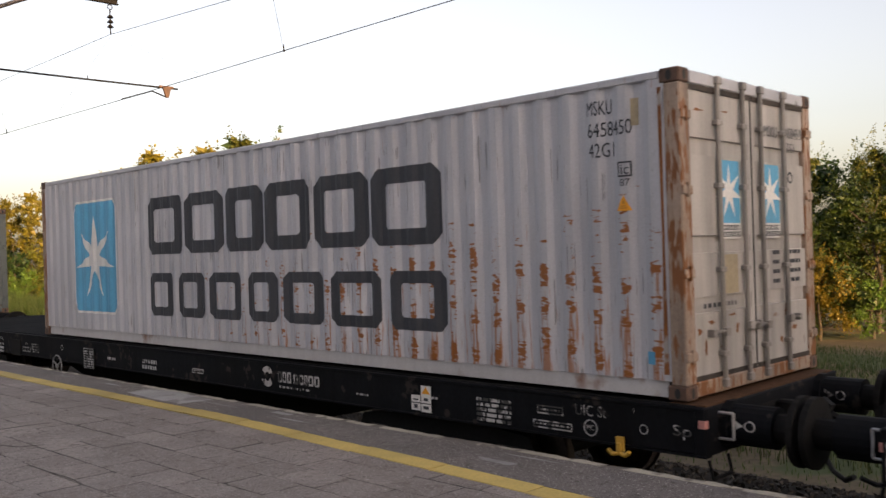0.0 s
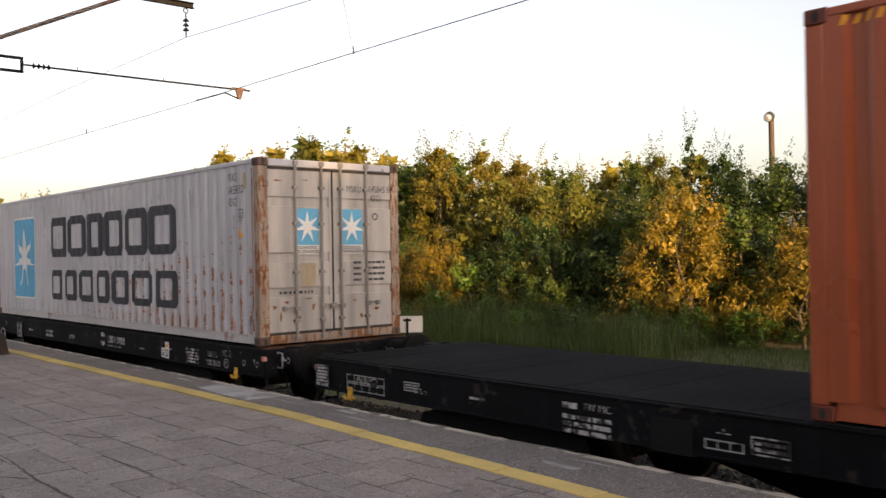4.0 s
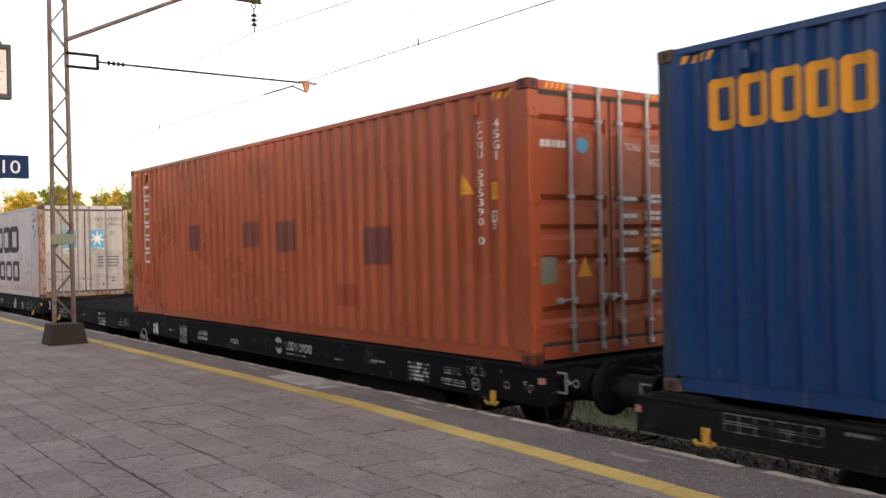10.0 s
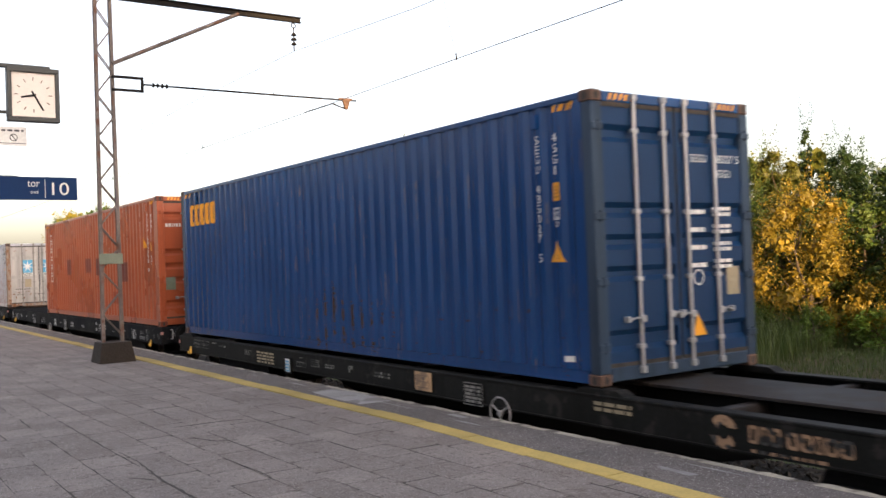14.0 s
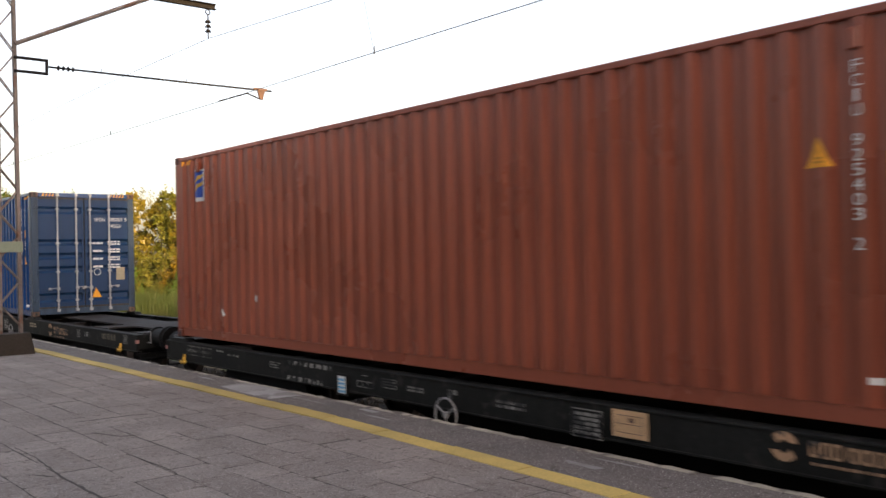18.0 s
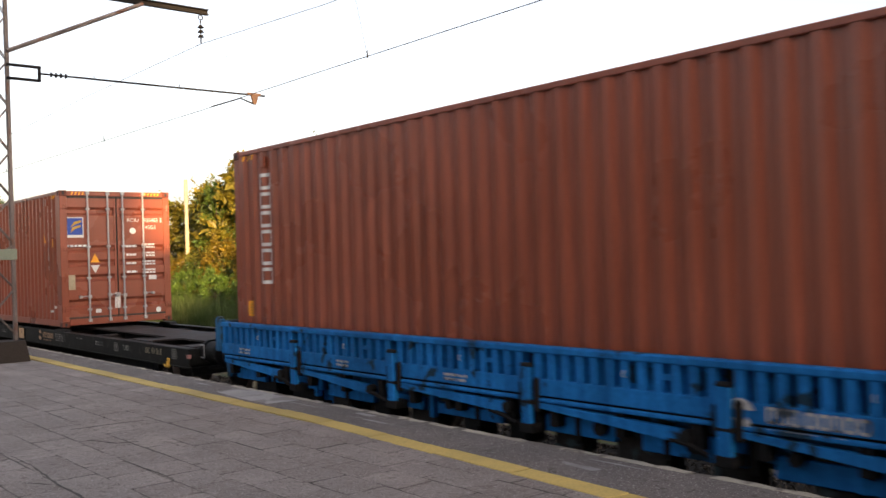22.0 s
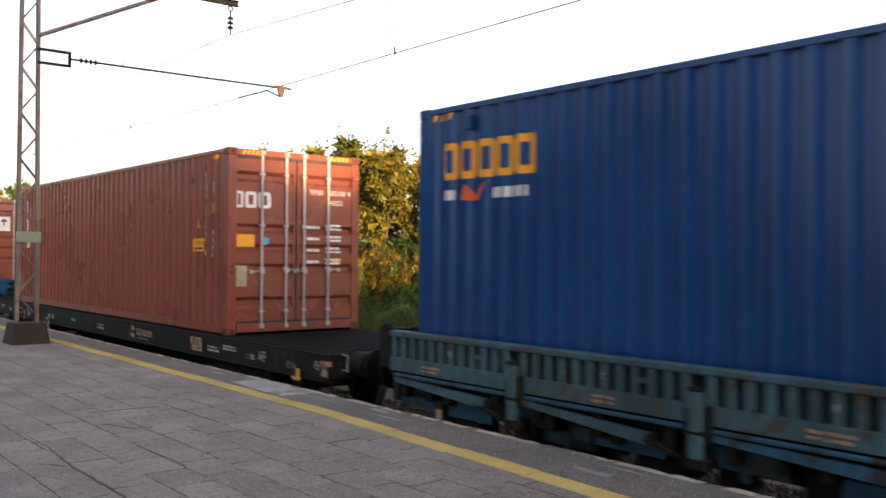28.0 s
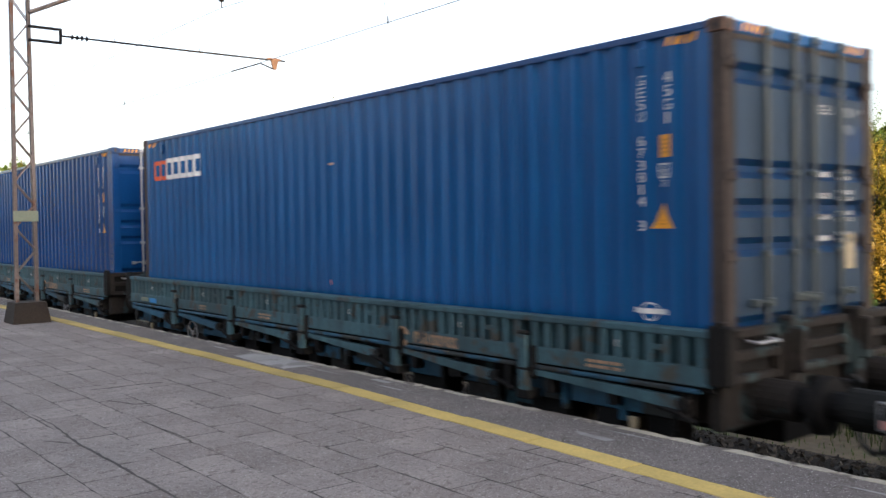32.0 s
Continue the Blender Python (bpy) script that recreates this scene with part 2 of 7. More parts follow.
M_CARDBLUE = mat("bright_blue_card", (0.02, 0.20, 0.50), 0.6, var=0.2)
M_LOGOBLUE = mat("logo_blue", (0.01, 0.06, 0.35), 0.5, var=0.1)
M_PATCHPALE = mat("faded_red_repaint", (0.30, 0.066, 0.028), 0.5, var=0.15, spec=0.35)
M_PATCH = mat("dark_red_repaint", (0.165, 0.049, 0.037), 0.5, var=0.15, spec=0.35)
M_SCRAPE = mat("pale_scraped_paint", (0.40, 0.15, 0.085), 0.6, var=0.2, grain=40)
M_TAG = mat("tan_plate", (0.36, 0.30, 0.2), 0.5, var=0.2)
M_GREENPLATE = mat("grey_green_plate", (0.16, 0.19, 0.14), 0.5, var=0.2)
M_RUBBERHOLE = mat("black_rubber_and_hole_shade", (0.02, 0.02, 0.02), 0.7)
# brown of the lower gasket and of the shade drawn under the door header
M_GASKETSHADE = mat("brown_gasket_and_shade", (0.045, 0.036, 0.030), 0.8, var=0.4, grain=20, streak=0.3)


def slab_mat(name, base, rand=0.10):
    """Old gritty concrete: trodden blotches, coarse grain, pale chips of stone and dark pits."""
    m = mat(name, base, 0.9, var=0.19, grain=60, patch=1.6, bump=0.9, island=rand, rand=rand, world_space=True, spec=0.25,
            second=(base[0] * 0.72, base[1] * 0.7, base[2] * 0.68), amount=-0.08, spots=16)
    n, lk = m.node_tree.nodes, m.node_tree.links
    bs = n["Principled BSDF"]
    colour = bs.inputs["Base Color"].links[0].from_socket
    pos = n.new("ShaderNodeNewGeometry").outputs["Position"]
    for scale, lo, hi, tint, most in ((18.0, 0.55, 0.72, (base[0] * 1.3, base[1] * 1.3, base[2] * 1.3), 0.8), (24.0, 0.45, 0.28, (base[0] * 0.6, base[1] * 0.58, base[2] * 0.56), 0.8), (62.0, 0.615, 0.66, (0.60, 0.58, 0.56), 0.75), (75.0, 0.385, 0.34, (0.045, 0.04, 0.036), 0.85)):
        t = n.new("ShaderNodeTexNoise")
        t.inputs["Scale"].default_value = scale
        t.inputs["Detail"].default_value = 3.0
        lk.new(pos, t.inputs["Vector"])
        r = n.new("ShaderNodeMapRange")
        r.inputs["From Min"].default_value, r.inputs["From Max"].default_value = lo, hi
        r.inputs["To Max"].default_value = most
        lk.new(t.outputs["Fac"], r.inputs["Value"])
        mx = n.new("ShaderNodeMix")
        mx.data_type = "RGBA"
        lk.new(r.outputs["Result"], mx.inputs["Factor"])
        lk.new(colour, mx.inputs["A"])
        mx.inputs["B"].default_value = (*tint, 1)
        colour = mx.outputs["Result"]
    lk.new(colour, bs.inputs["Base Color"])
    return m

# ---- mesh tools ----
class Geo:
    """Collects vertices and faces of one mesh."""

    def __init__(self):
        self.v, self.f, self.k = [], [], []

    def add(self, verts, faces, k=0):
        o = len(self.v)
        self.v += [tuple(p) for p in verts]
        self.f += [tuple(i + o for i in q) for q in faces]
        self.k += [k] * len(faces)
        return self

    def box(self, x0, x1, y0, y1, z0, z1, c=0.0, k=0):
        if x0 > x1:
            x0, x1 = x1, x0
        if y0 > y1:
            y0, y1 = y1, y0
        if z0 > z1:
            z0, z1 = z1, z0
        if c <= 0:
            v = [(x, y, z) for x in (x0, x1) for y in (y0, y1) for z in (z0, z1)]
            return self.add(v, [(0, 1, 3, 2), (4, 6, 7, 5), (0, 4, 5, 1), (2, 3, 7, 6), (0, 2, 6, 4), (1, 5, 7, 3)], k)
        c = min(c, (x1 - x0) * 0.45, (y1 - y0) * 0.45, (z1 - z0) * 0.45)
        v = []
        for x, sx in ((x0, 1), (x1, -1)):
            for y, sy in ((y0, 1), (y1, -1)):
                for z, sz in ((z0, 1), (z1, -1)):
                    v += [(x, y + sy * c, z + sz * c), (x + sx * c, y, z + sz * c), (x + sx * c, y + sy * c, z)]
        f = []

        def q(ax, s):
            ids = [i for i in range(8) if ((i >> (2 - ax)) & 1) == s]
            return [i * 3 + ax for i in (ids[0], ids[1], ids[3], ids[2])]
        for ax in range(3):
            f += [q(ax, 0)[::-1], q(ax, 1)]
        for i in range(8):
            f.append((i * 3, i * 3 + 1, i * 3 + 2))
            for ax in range(3):
                b = 1 << (2 - ax)
                if not i & b:
                    j = i | b
                    u, w = [a for a in range(3) if a != ax]
                    f.append((i * 3 + u, i * 3 + w, j * 3 + w, j * 3 + u))
        return self.add(v, f, k)

    def cyl(self, a, b, r, n=10, r2=None, k=0, caps=True):
        a, b = Vector(a), Vector(b)
        r2 = r if r2 is None else r2
        d = (b - a).normalized()
        u = d.orthogonal().normalized()
        w = d.cross(u)
        v = []
        for p, rr in ((a, r), (b, r2)):
            for i in range(n):
                t = 2 * math.pi * i / n
                v.append(p + u * math.cos(t) * rr + w * math.sin(t) * rr)
        f = [(i, (i + 1) % n, n + (i + 1) % n, n + i) for i in range(n)]
        if caps:
            f += [tuple(range(n))[::-1], tuple(range(n, 2 * n))]
        return self.add(v, f, k)

    def tube(self, pts, r, n=6, k=0):
        for a, b in zip(pts[:-1], pts[1:]):
            self.cyl(a, b, r, n, k=k)
        return self

    def ring(self, centre, normal, R, r, n=24, m=6, k=0):
        c, d = Vector(centre), Vector(normal).normalized()
        u = d.orthogonal().normalized()
        w = d.cross(u)
        v, f = [], []
        for i in range(n):
            t = 2 * math.pi * i / n
            o = u * math.cos(t) + w * math.sin(t)
            for j in range(m):
                s = 2 * math.pi * j / m
                v.append(c + o * (R + r * math.cos(s)) + d * r * math.sin(s))
        for i in range(n):
            for j in range(m):
                f.append((i * m + j, ((i + 1) % n) * m + j, ((i + 1) % n) * m + (j + 1) % m, i * m + (j + 1) % m))
        return self.add(v, f, k)

    def prism(self, pts, axis, a, b, k=0):
        """A polygon in the two other axes, pulled along one axis from a to b."""
        n = len(pts)

        def at(p, h):
            q = list(p)
            q.insert(axis, h)
            return q
        v = [at(p, a) for p in pts] + [at(p, b) for p in pts]
        f = [(i, (i + 1) % n, n + (i + 1) % n, n + i) for i in range(n)] + [tuple(range(n))[::-1], tuple(range(n, 2 * n))]
        return self.add(v, f, k)

    def mesh(self, name, *mats):
        me = bpy.data.meshes.new(name)
        me.from_pydata(self.v, [], self.f)
        for m in mats:
            me.materials.append(m)
        if len(mats) > 1:
            me.polygons.foreach_set("material_index", self.k)
        bm = bmesh.new()
        bm.from_mesh(me)
        bmesh.ops.recalc_face_normals(bm, faces=bm.faces)
        bm.to_mesh(me)
        bm.free()
        return me


def part(name, geo, material, parent, label="", at=None):
    """Links a Geo or a mesh as one mesh object under a thing or a part."""
    me = geo
    if isinstance(geo, Geo):
        me = geo.mesh(name, *(material if isinstance(material, (list, tuple)) else (material,)))
    ob = new(name, me)
    ob.parent = parent
    if at:
        ob.location = at
    return tagged(ob, label) if label else ob


def thing(name, label, category, x=0, y=0, z=0, group="", kind="", rz=0):
    ob = new(name)
    ob.matrix_basis = pose(x, y, z, 0, 0, rz)
    return tagged(ob, label, category, group, kind)


GLYPHS = {}


def glyph(text):
    """Outline of a text in a unit box: vertices in 0..1, faces."""
    if text not in GLYPHS:
        cu = bpy.data.curves.new("lettering", "FONT")
        cu.body = text
        cu.resolution_u = 3
        ob = bpy.data.objects.new("lettering", cu)
        me = bpy.data.meshes.new_from_object(ob)
        v = np.array([tuple(p.co) for p in me.vertices])[:, :2]
        f = [tuple(p.vertices) for p in me.polygons]
        bpy.data.objects.remove(ob)
        lo, hi = v.min(0), v.max(0)
        GLYPHS[text] = ((v - lo) / np.maximum(hi - lo, 1e-6), f)
        bpy.data.meshes.remove(me)
        bpy.data.curves.remove(cu)
    return GLYPHS[text]


class Flat:
    """Flat shapes in a plane (u to the right, v up) that are laid on a surface."""

    def __init__(self):
        self.v, self.f = [], []

    def poly(self, pts):
        o = len(self.v)
        self.v += list(pts)
        self.f.append(tuple(range(o, o + len(pts))))
        return self

    def rect(self, u0, v0, u1, v1):
        return self.poly([(u0, v0), (u1, v0), (u1, v1), (u0, v1)])

    def border(self, u0, v0, u1, v1, w):
        return self.rect(u0, v0, u1, v0 + w).rect(u0, v1 - w, u1, v1).rect(u0, v0 + w, u0 + w, v1 - w).rect(u1 - w, v0 + w, u1, v1 - w)

    def disc(self, u, v, r, n=20, squeeze=1.0):
        return self.poly([(u + r * squeeze * math.cos(6.2832 * i / n), v + r * math.sin(6.2832 * i / n)) for i in range(n)])

    def circle(self, u, v, r, w, n=20):
        for i in range(n):
            a, b = 6.2832 * i / n, 6.2832 * (i + 1) / n
            self.poly([(u + q * math.cos(t), v + q * math.sin(t)) for q, t in ((r, a), (r, b), (r - w, b), (r - w, a))])
        return self

    def text(self, s, u, v, w, h):
        g, f = glyph(s)
        o = len(self.v)
        self.v += [(u + p[0] * w, v + p[1] * h) for p in g]
        self.f += [tuple(i + o for i in q) for q in f]
        return self

    def stack(self, s, u, v, w, h, step):
        """Letters one below another, from v downwards."""
        for i, ch in enumerate(s):
            if ch != " ":
                slim = 0.35 if ch in "I1" else 1.0
                self.text(ch, u + w * (1 - slim) / 2, v - i * step - h, w * slim, h)
        return self

    def lines(self, u0, v0, u1, v1, rows, seed, gap=0.45, words=4):
        """Writing that cannot be read: broken bars."""
        rng = random.Random(seed)
        hh = (v1 - v0) / rows
        for i in range(rows):
            u = u0
            while u < u1 - 0.01:
                ln = (u1 - u0) / words * rng.uniform(0.4, 1.2)
                self.rect(u, v0 + i * hh, min(u + ln, u1), v0 + i * hh + hh * (1 - gap))
                u += ln + (u1 - u0) * 0.05
        return self

    def letter_blocks(self, u0, v0, widths, h, gap, slot=0.3):
        """A plain open frame with cut corners for each place of a brand's wordmark."""
        u = u0
        for w in widths:
            a, b = min(w * 0.30, h * 0.26), min(h * 0.21, w * 0.30)
            c = min(w, h) * slot * 0.5
            out = [(u + c, v0), (u + w - c, v0), (u + w, v0 + c), (u + w, v0 + h - c), (u + w - c, v0 + h), (u + c, v0 + h), (u, v0 + h - c), (u, v0 + c)]
            k = c * 0.3
            ins = [(u + a + k, v0 + b), (u + w - a - k, v0 + b), (u + w - a, v0 + b + k), (u + w - a, v0 + h - b - k), (u + w - a - k, v0 + h - b), (u + a + k, v0 + h - b), (u + a, v0 + h - b - k), (u + a, v0 + b + k)]
            for i in range(8):
                self.poly([out[i], out[(i + 1) % 8], ins[(i + 1) % 8], ins[i]])
            u += w + gap
        return self

    def star(self, u, v, r, q, n=7, sy=1.0):
        pts = []
        for i in range(2 * n):
            t = math.pi / 2 + math.pi * i / n
            rr = r if i % 2 == 0 else q
            pts.append((u + rr * math.cos(t), v + rr * math.sin(t) * sy))
        self.v.append((u, v))
        c = len(self.v) - 1
        o = len(self.v)
        self.v += pts
        self.f += [(c, o + i, o + (i + 1) % (2 * n)) for i in range(2 * n)]
        return self

    def lay(self, place, cuts=()):
        """Mesh data after placing each point; cut first at the given u."""
        if not cuts:
            g = Geo()
            return g.add([place(*p) for p in self.v], self.f)
        bm = bmesh.new()
        vs = [bm.verts.new((p[0], p[1], 0)) for p in self.v]
        for q in self.f:
            try:
                bm.faces.new([vs[i] for i in q])
            except ValueError:
                pass
        bmesh.ops.triangulate(bm, faces=bm.faces[:])
        lo, hi = min(p[0] for p in self.v), max(p[0] for p in self.v)
        for c in cuts:
            if lo + 1e-4 < c < hi - 1e-4:
                bmesh.ops.bisect_plane(bm, geom=bm.verts[:] + bm.edges[:] + bm.faces[:], dist=1e-5, plane_co=(c, 0, 0), plane_no=(1, 0, 0))
        bm.verts.index_update()
        g = Geo()
        g.add([place(v.co.x, v.co.y) for v in bm.verts], [tuple(v.index for v in f.verts) for f in bm.faces])
        bm.free()
        return g

# ---- containers ----
PITCH, DEPTH = 0.2786, 0.038
C0, C1 = 0.21, 11.98
FOLDS = []
_y = C0
while _y < C1 - 0.05:
    FOLDS += [_y, _y + 0.074, _y + 0.1393, _y + 0.2133]
    _y += PITCH
FOLDS = [y for y in FOLDS if y < C1]


def corr(y):
    """How far the side panel lies in at y: flat crest, slope, flat trough, slope."""
    if y <= C0 or y >= C1:
        return 0.0
    t = (y - C0) % PITCH
    if t < 0.074:
        return 0.0
    if t < 0.1393:
        return DEPTH * (t - 0.074) / 0.0653
    if t < 0.2133:
        return DEPTH
    return DEPTH * (1 - (t - 0.2133) / 0.0653)


SIDE_CUTS = sorted(-y for y in FOLDS)


def on_side(u, v):
    return (-1.211 + corr(-u) - 0.004, -u, v)


def on_door(u, v):
    return (u, 0.018, v)


def on_header(u, v):
    return (u, -0.004, v)


def casting(x, y, z):
    g = Geo().box(x - 0.081, x + 0.081, y - 0.089, y + 0.089, z - 0.059, z + 0.059, 0.012)
    sx, sy = (-1 if x < 0 else 1), (-1 if y < 6 else 1)
    ox, oy = x + sx * 0.0825, y + sy * 0.0905
    # flat dark ovals stand in for the shade inside the casting's holes
    g.add([(ox, y + 0.026 * math.cos(t), z + 0.042 * math.sin(t)) for t in np.linspace(0, 6.2832, 12, endpoint=False)], [tuple(range(12))], 1)
    g.add([(x + 0.026 * math.cos(t), oy, z + 0.042 * math.sin(t)) for t in np.linspace(0, 6.2832, 12, endpoint=False)], [tuple(range(12))], 1)
    return g


def side_panel(x, inward, z0, z1):
    g = Geo()
    ys = [0.14] + FOLDS + [C1, 12.05]
    v, f = [], []
    for y in ys:
        xx = x + inward * corr(y)
        v += [(xx, y, z0), (xx, y, z1), (xx + inward * 0.004, y, z1), (xx + inward * 0.004, y, z0)]
    for i in range(len(ys) - 1):
        a, b = 4 * i, 4 * i + 4
        f += [(a, b, b + 1, a + 1), (a + 1, b + 1, b + 2, a + 2), (a + 2, b + 2, b + 3, a + 3)]
    return g.add(v, f)


def door_panel(x0, x1, z0, z1, recess, flat):
    """A door leaf: a plate whose level follows the recesses up its height."""
    prof = [(z0, 0.022)]
    d = 0.03 if flat else 0.046
    for a, b in recess:
        s = 0.004 if flat else 0.055
        prof += [(a, 0.022), (a + s, 0.022 + d), (b - s, 0.022 + d), (b, 0.022)]
    prof.append((z1, 0.022))
    g = Geo()
    xa, xb = x0 + 0.05, x1 - 0.05
    v, f = [], []
    for z, y in prof:
        v += [(xa, y, z), (xb, y, z)]
    for i in range(len(prof) - 1):
        f.append((2 * i, 2 * i + 1, 2 * i + 3, 2 * i + 2))
    g.add(v, f)
    g.k = [0 if i % 4 == 0 else 1 for i in range(len(f))]       # bands between the fields
    g.box(x0, xa, 0.018, 0.075, z0, z1, 0.006).box(xb, x1, 0.018, 0.075, z0, z1, 0.006)
    g.box(xa, xb, 0.0705, 0.080, z0, z1)
    return g


def container(label, H, m_body, m_rail, m_cast, y, zb, recess, flat_doors=False, m_bar=None, handles=0.60, m_end=None, drop=0.04):
    """A forty-foot box container with its doors towards the tail of the train; origin at the foot of the door end."""
    c = thing("shipping_container", label, "container", XC, y, zb, "containers on the train")
    m_bar = m_bar or M_GALV
    m_end = m_end or m_body
    m_door = M_GREYDOOR if m_body is M_GREYBOX else M_GREYEND if m_body is M_BLUE2 else M_BLUEDOOR if m_body is M_BLUE else m_body
    m_low = M_GREYRAIL if m_body is M_GREYBOX else m_body
    for x in (-1.138, 1.138):
        for yy in (0.089, 12.103):
            for z in (0.059 - drop, H - 0.059):
                part("corner_casting", casting(x, yy, z), (m_cast, M_RUBBERHOLE), c)
            ya, yb = (0.004, 0.145) if yy < 6 else (12.05, 12.188)
            part("corner_post", Geo().box(math.copysign(1.215, x), x - math.copysign(0.075, x), ya, yb, 0.118 - drop, H - 0.118, 0.01), m_end, c)
        sx = -1 if x < 0 else 1
        part("top_rail", Geo().box(sx * 1.217, sx * 1.150, 0.178, 12.014, H - 0.075, H - 0.012, 0.008), m_rail, c)
        part("bottom_rail", Geo().prism([(sx * x, z - drop) for x, z in ((1.13, 0.020), (1.192, 0.020), (1.188, 0.145), (1.150, 0.158), (1.150, 0.148), (1.180, 0.138), (1.182, 0.032), (1.13, 0.032))], 1, 0.178, 12.014), m_low, c)
        part("side_panel", side_panel(sx * 1.211, -sx, 0.150 - drop, H - 0.073), m_body, c)
    if H > 2.7:
        for yy in (0.84, 11.32):
            for sx in (-1, 1):
                part("vent", Geo().box(sx * 1.20, sx * 1.243, yy - 0.045, yy + 0.045, H - 0.30, H - 0.14, 0.012), m_body, c)
    # roof with shallow cross ribs
    g = Geo()
    v, f = [], []
    n = 90
    for i in range(n + 1):
        yy = 0.15 + 11.9 * i / n
        z = H - 0.018 - (0.016 if i % 4 in (1, 2) else 0)
        v += [(-1.16, yy, z), (1.16, yy, z)]
    part("roof", g.add(v, [(2 * i, 2 * i + 1, 2 * i + 3, 2 * i + 2) for i in range(n)]), M_ROOFDUST, c)
    part("floor_panel", Geo().box(-1.13, 1.13, 0.12, 12.07, 0.10, 0.16), M_GRIME, c)
    g = Geo()
    for i in range(28):
        yy = 0.35 + i * 0.425
        g.box(-1.13, 1.13, yy, yy + 0.05, 0.03, 0.10)
    part("floor_beams", g, M_GRIME, c)
    # closed end
    v = []
    xs = np.linspace(-1.13, 1.13, 41)
    for i, x in enumerate(xs):
        yy = 12.175 - (0.035 if i % 4 in (1, 2) else 0)
        v += [(x, yy, 0.13), (x, yy, H - 0.1)]
    part("end_panel", Geo().add(v, [(2 * i, 2 * i + 2, 2 * i + 3, 2 * i + 1) for i in range(40)]), m_body, c)
    part("end_sill", Geo().box(-1.057, 1.057, 12.06, 12.188, 0.015, 0.135, 0.01), m_body, c)
    part("end_header", Geo().box(-1.057, 1.057, 12.06, 12.188, H - 0.105, H - 0.015, 0.01), m_body, c)
    # door end
    part("door_header", Geo().box(-1.057, 1.057, 0.0, 0.12, H - 0.115, H - 0.012, 0.01), m_rail if flat_doors else m_body, c)
    part("door_sill", Geo().box(-1.057, 1.057, 0.0, 0.12, 0.015 - drop * 0.5, 0.135, 0.01), m_end, c)
    z0, z1 = 0.145, H - 0.125
    for s in (-1, 1):
        x0, x1 = (-1.135, -0.012) if s < 0 else (0.012, 1.135)
        d = part("door", door_panel(x0, x1, z0, z1, recess, flat_doors), (m_door, M_BLUEDOOR if m_body is M_BLUE2 else m_door), c)
        part("door_gasket", Geo().box(x0 - 0.004 if s > 0 else x1 - 0.002, x0 + 0.002 if s > 0 else x1 + 0.004, 0.02, 0.07, z0, z1), M_RUBBERHOLE, d)
        xs = x0 if s < 0 else x1
        part("door_seal", Geo().box(xs - 0.012, xs + 0.012, 0.006, 0.03, z0, z1), M_RUBBERHOLE, d)
        # top strip: the header's shade on the doors, drawn in dark brown
        part("door_seal", Geo().box(x0, x1, 0.010, 0.0165, z1 - 0.035, z1 + 0.012), M_GASKETSHADE, d)
        part("door_seal", Geo().box(x0, x1, 0.010, 0.0165, z0 - 0.010, z0 + 0.03), M_GASKETSHADE, d)
        for hx, bx in zip((0.3, 0.7), (-0.635, -0.20) if s < 0 else (0.13, 0.59)):
            g = Geo().cyl((bx, -0.012, 0.05), (bx, -0.012, H - 0.045), 0.021, 10)
            for zz in (0.05, H - 0.09):
                g.box(bx - 0.035, bx + 0.042, -0.040, 0.012, zz, zz + 0.07, 0.010)
            for zz in (0.30, 0.98, 1.66, H - 0.42):
                g.box(bx - 0.045, bx + 0.045, -0.034, 0.024, zz, zz + 0.045, 0.008)
            part("locking_bar", g, m_bar, d)
            hz = handles + (0.0 if hx < 0.5 else 0.02)
            e = bx + (0.24 if s < 0 and hx > 0.5 else -0.24 if s < 0 else 0.24 if hx > 0.5 else -0.22) * 0.8
            g = Geo().tube([(bx, -0.035, hz), ((bx + e) / 2, -0.05, hz + 0.015), (e, -0.035, hz - 0.01)], 0.011, 6)
            g.box(bx - 0.04, bx + 0.04, -0.055, -0.02, hz - 0.035, hz + 0.035, 0.006).box(e - 0.03, e + 0.03, -0.045, 0.02, hz - 0.03, hz + 0.03, 0.006)
            part("door_handle", g, m_bar, d)
        hxx = -1.139 if s < 0 else 1.139
        for zz in (0.30, 0.95, 1.6, H - 0.4):
            part("hinge", Geo().box(hxx - 0.075, hxx + 0.075, -0.012, 0.03, zz, zz + 0.075, 0.008).cyl((hxx, -0.008, zz - 0.02), (hxx, -0.008, zz + 0.095), 0.014, 6), m_end, d)
    return c


def mark(c, name, flat, material, where="side", label=""):
    g = flat.lay(on_side, SIDE_CUTS) if where == "side" else flat.lay(on_door if where == "door" else on_header)
    ob = part(name, g, material, c, label)
    return tagged(ob, kind="stuff") if name in ("door_number", "serial_number", "size_code", "white_sticker", "torn_sticker", "height_stripes") else ob


def hazard(c, H, ends=True):
    """Slanted yellow height stripes at the top corners."""
    for y in ((0.26, 11.62) if ends else (0.26,)):
        f = Flat()
        for i in range(4):
            u = -y - 0.32 + i * 0.085
            f.poly([(u, H - 0.155), (u + 0.045, H - 0.155), (u + 0.075, H - 0.085), (u + 0.03, H - 0.085)])
        mark(c, "height_stripes", f, M_ORANGE)
    for x in (-0.98, 0.62):
        f = Flat()
        for i in range(5):
            u = x + i * 0.075
            f.poly([(u, H - 0.095), (u + 0.035, H - 0.095), (u + 0.06, H - 0.03), (u + 0.025, H - 0.03)])
        mark(c, "height_stripes", f, M_ORANGE, "header")


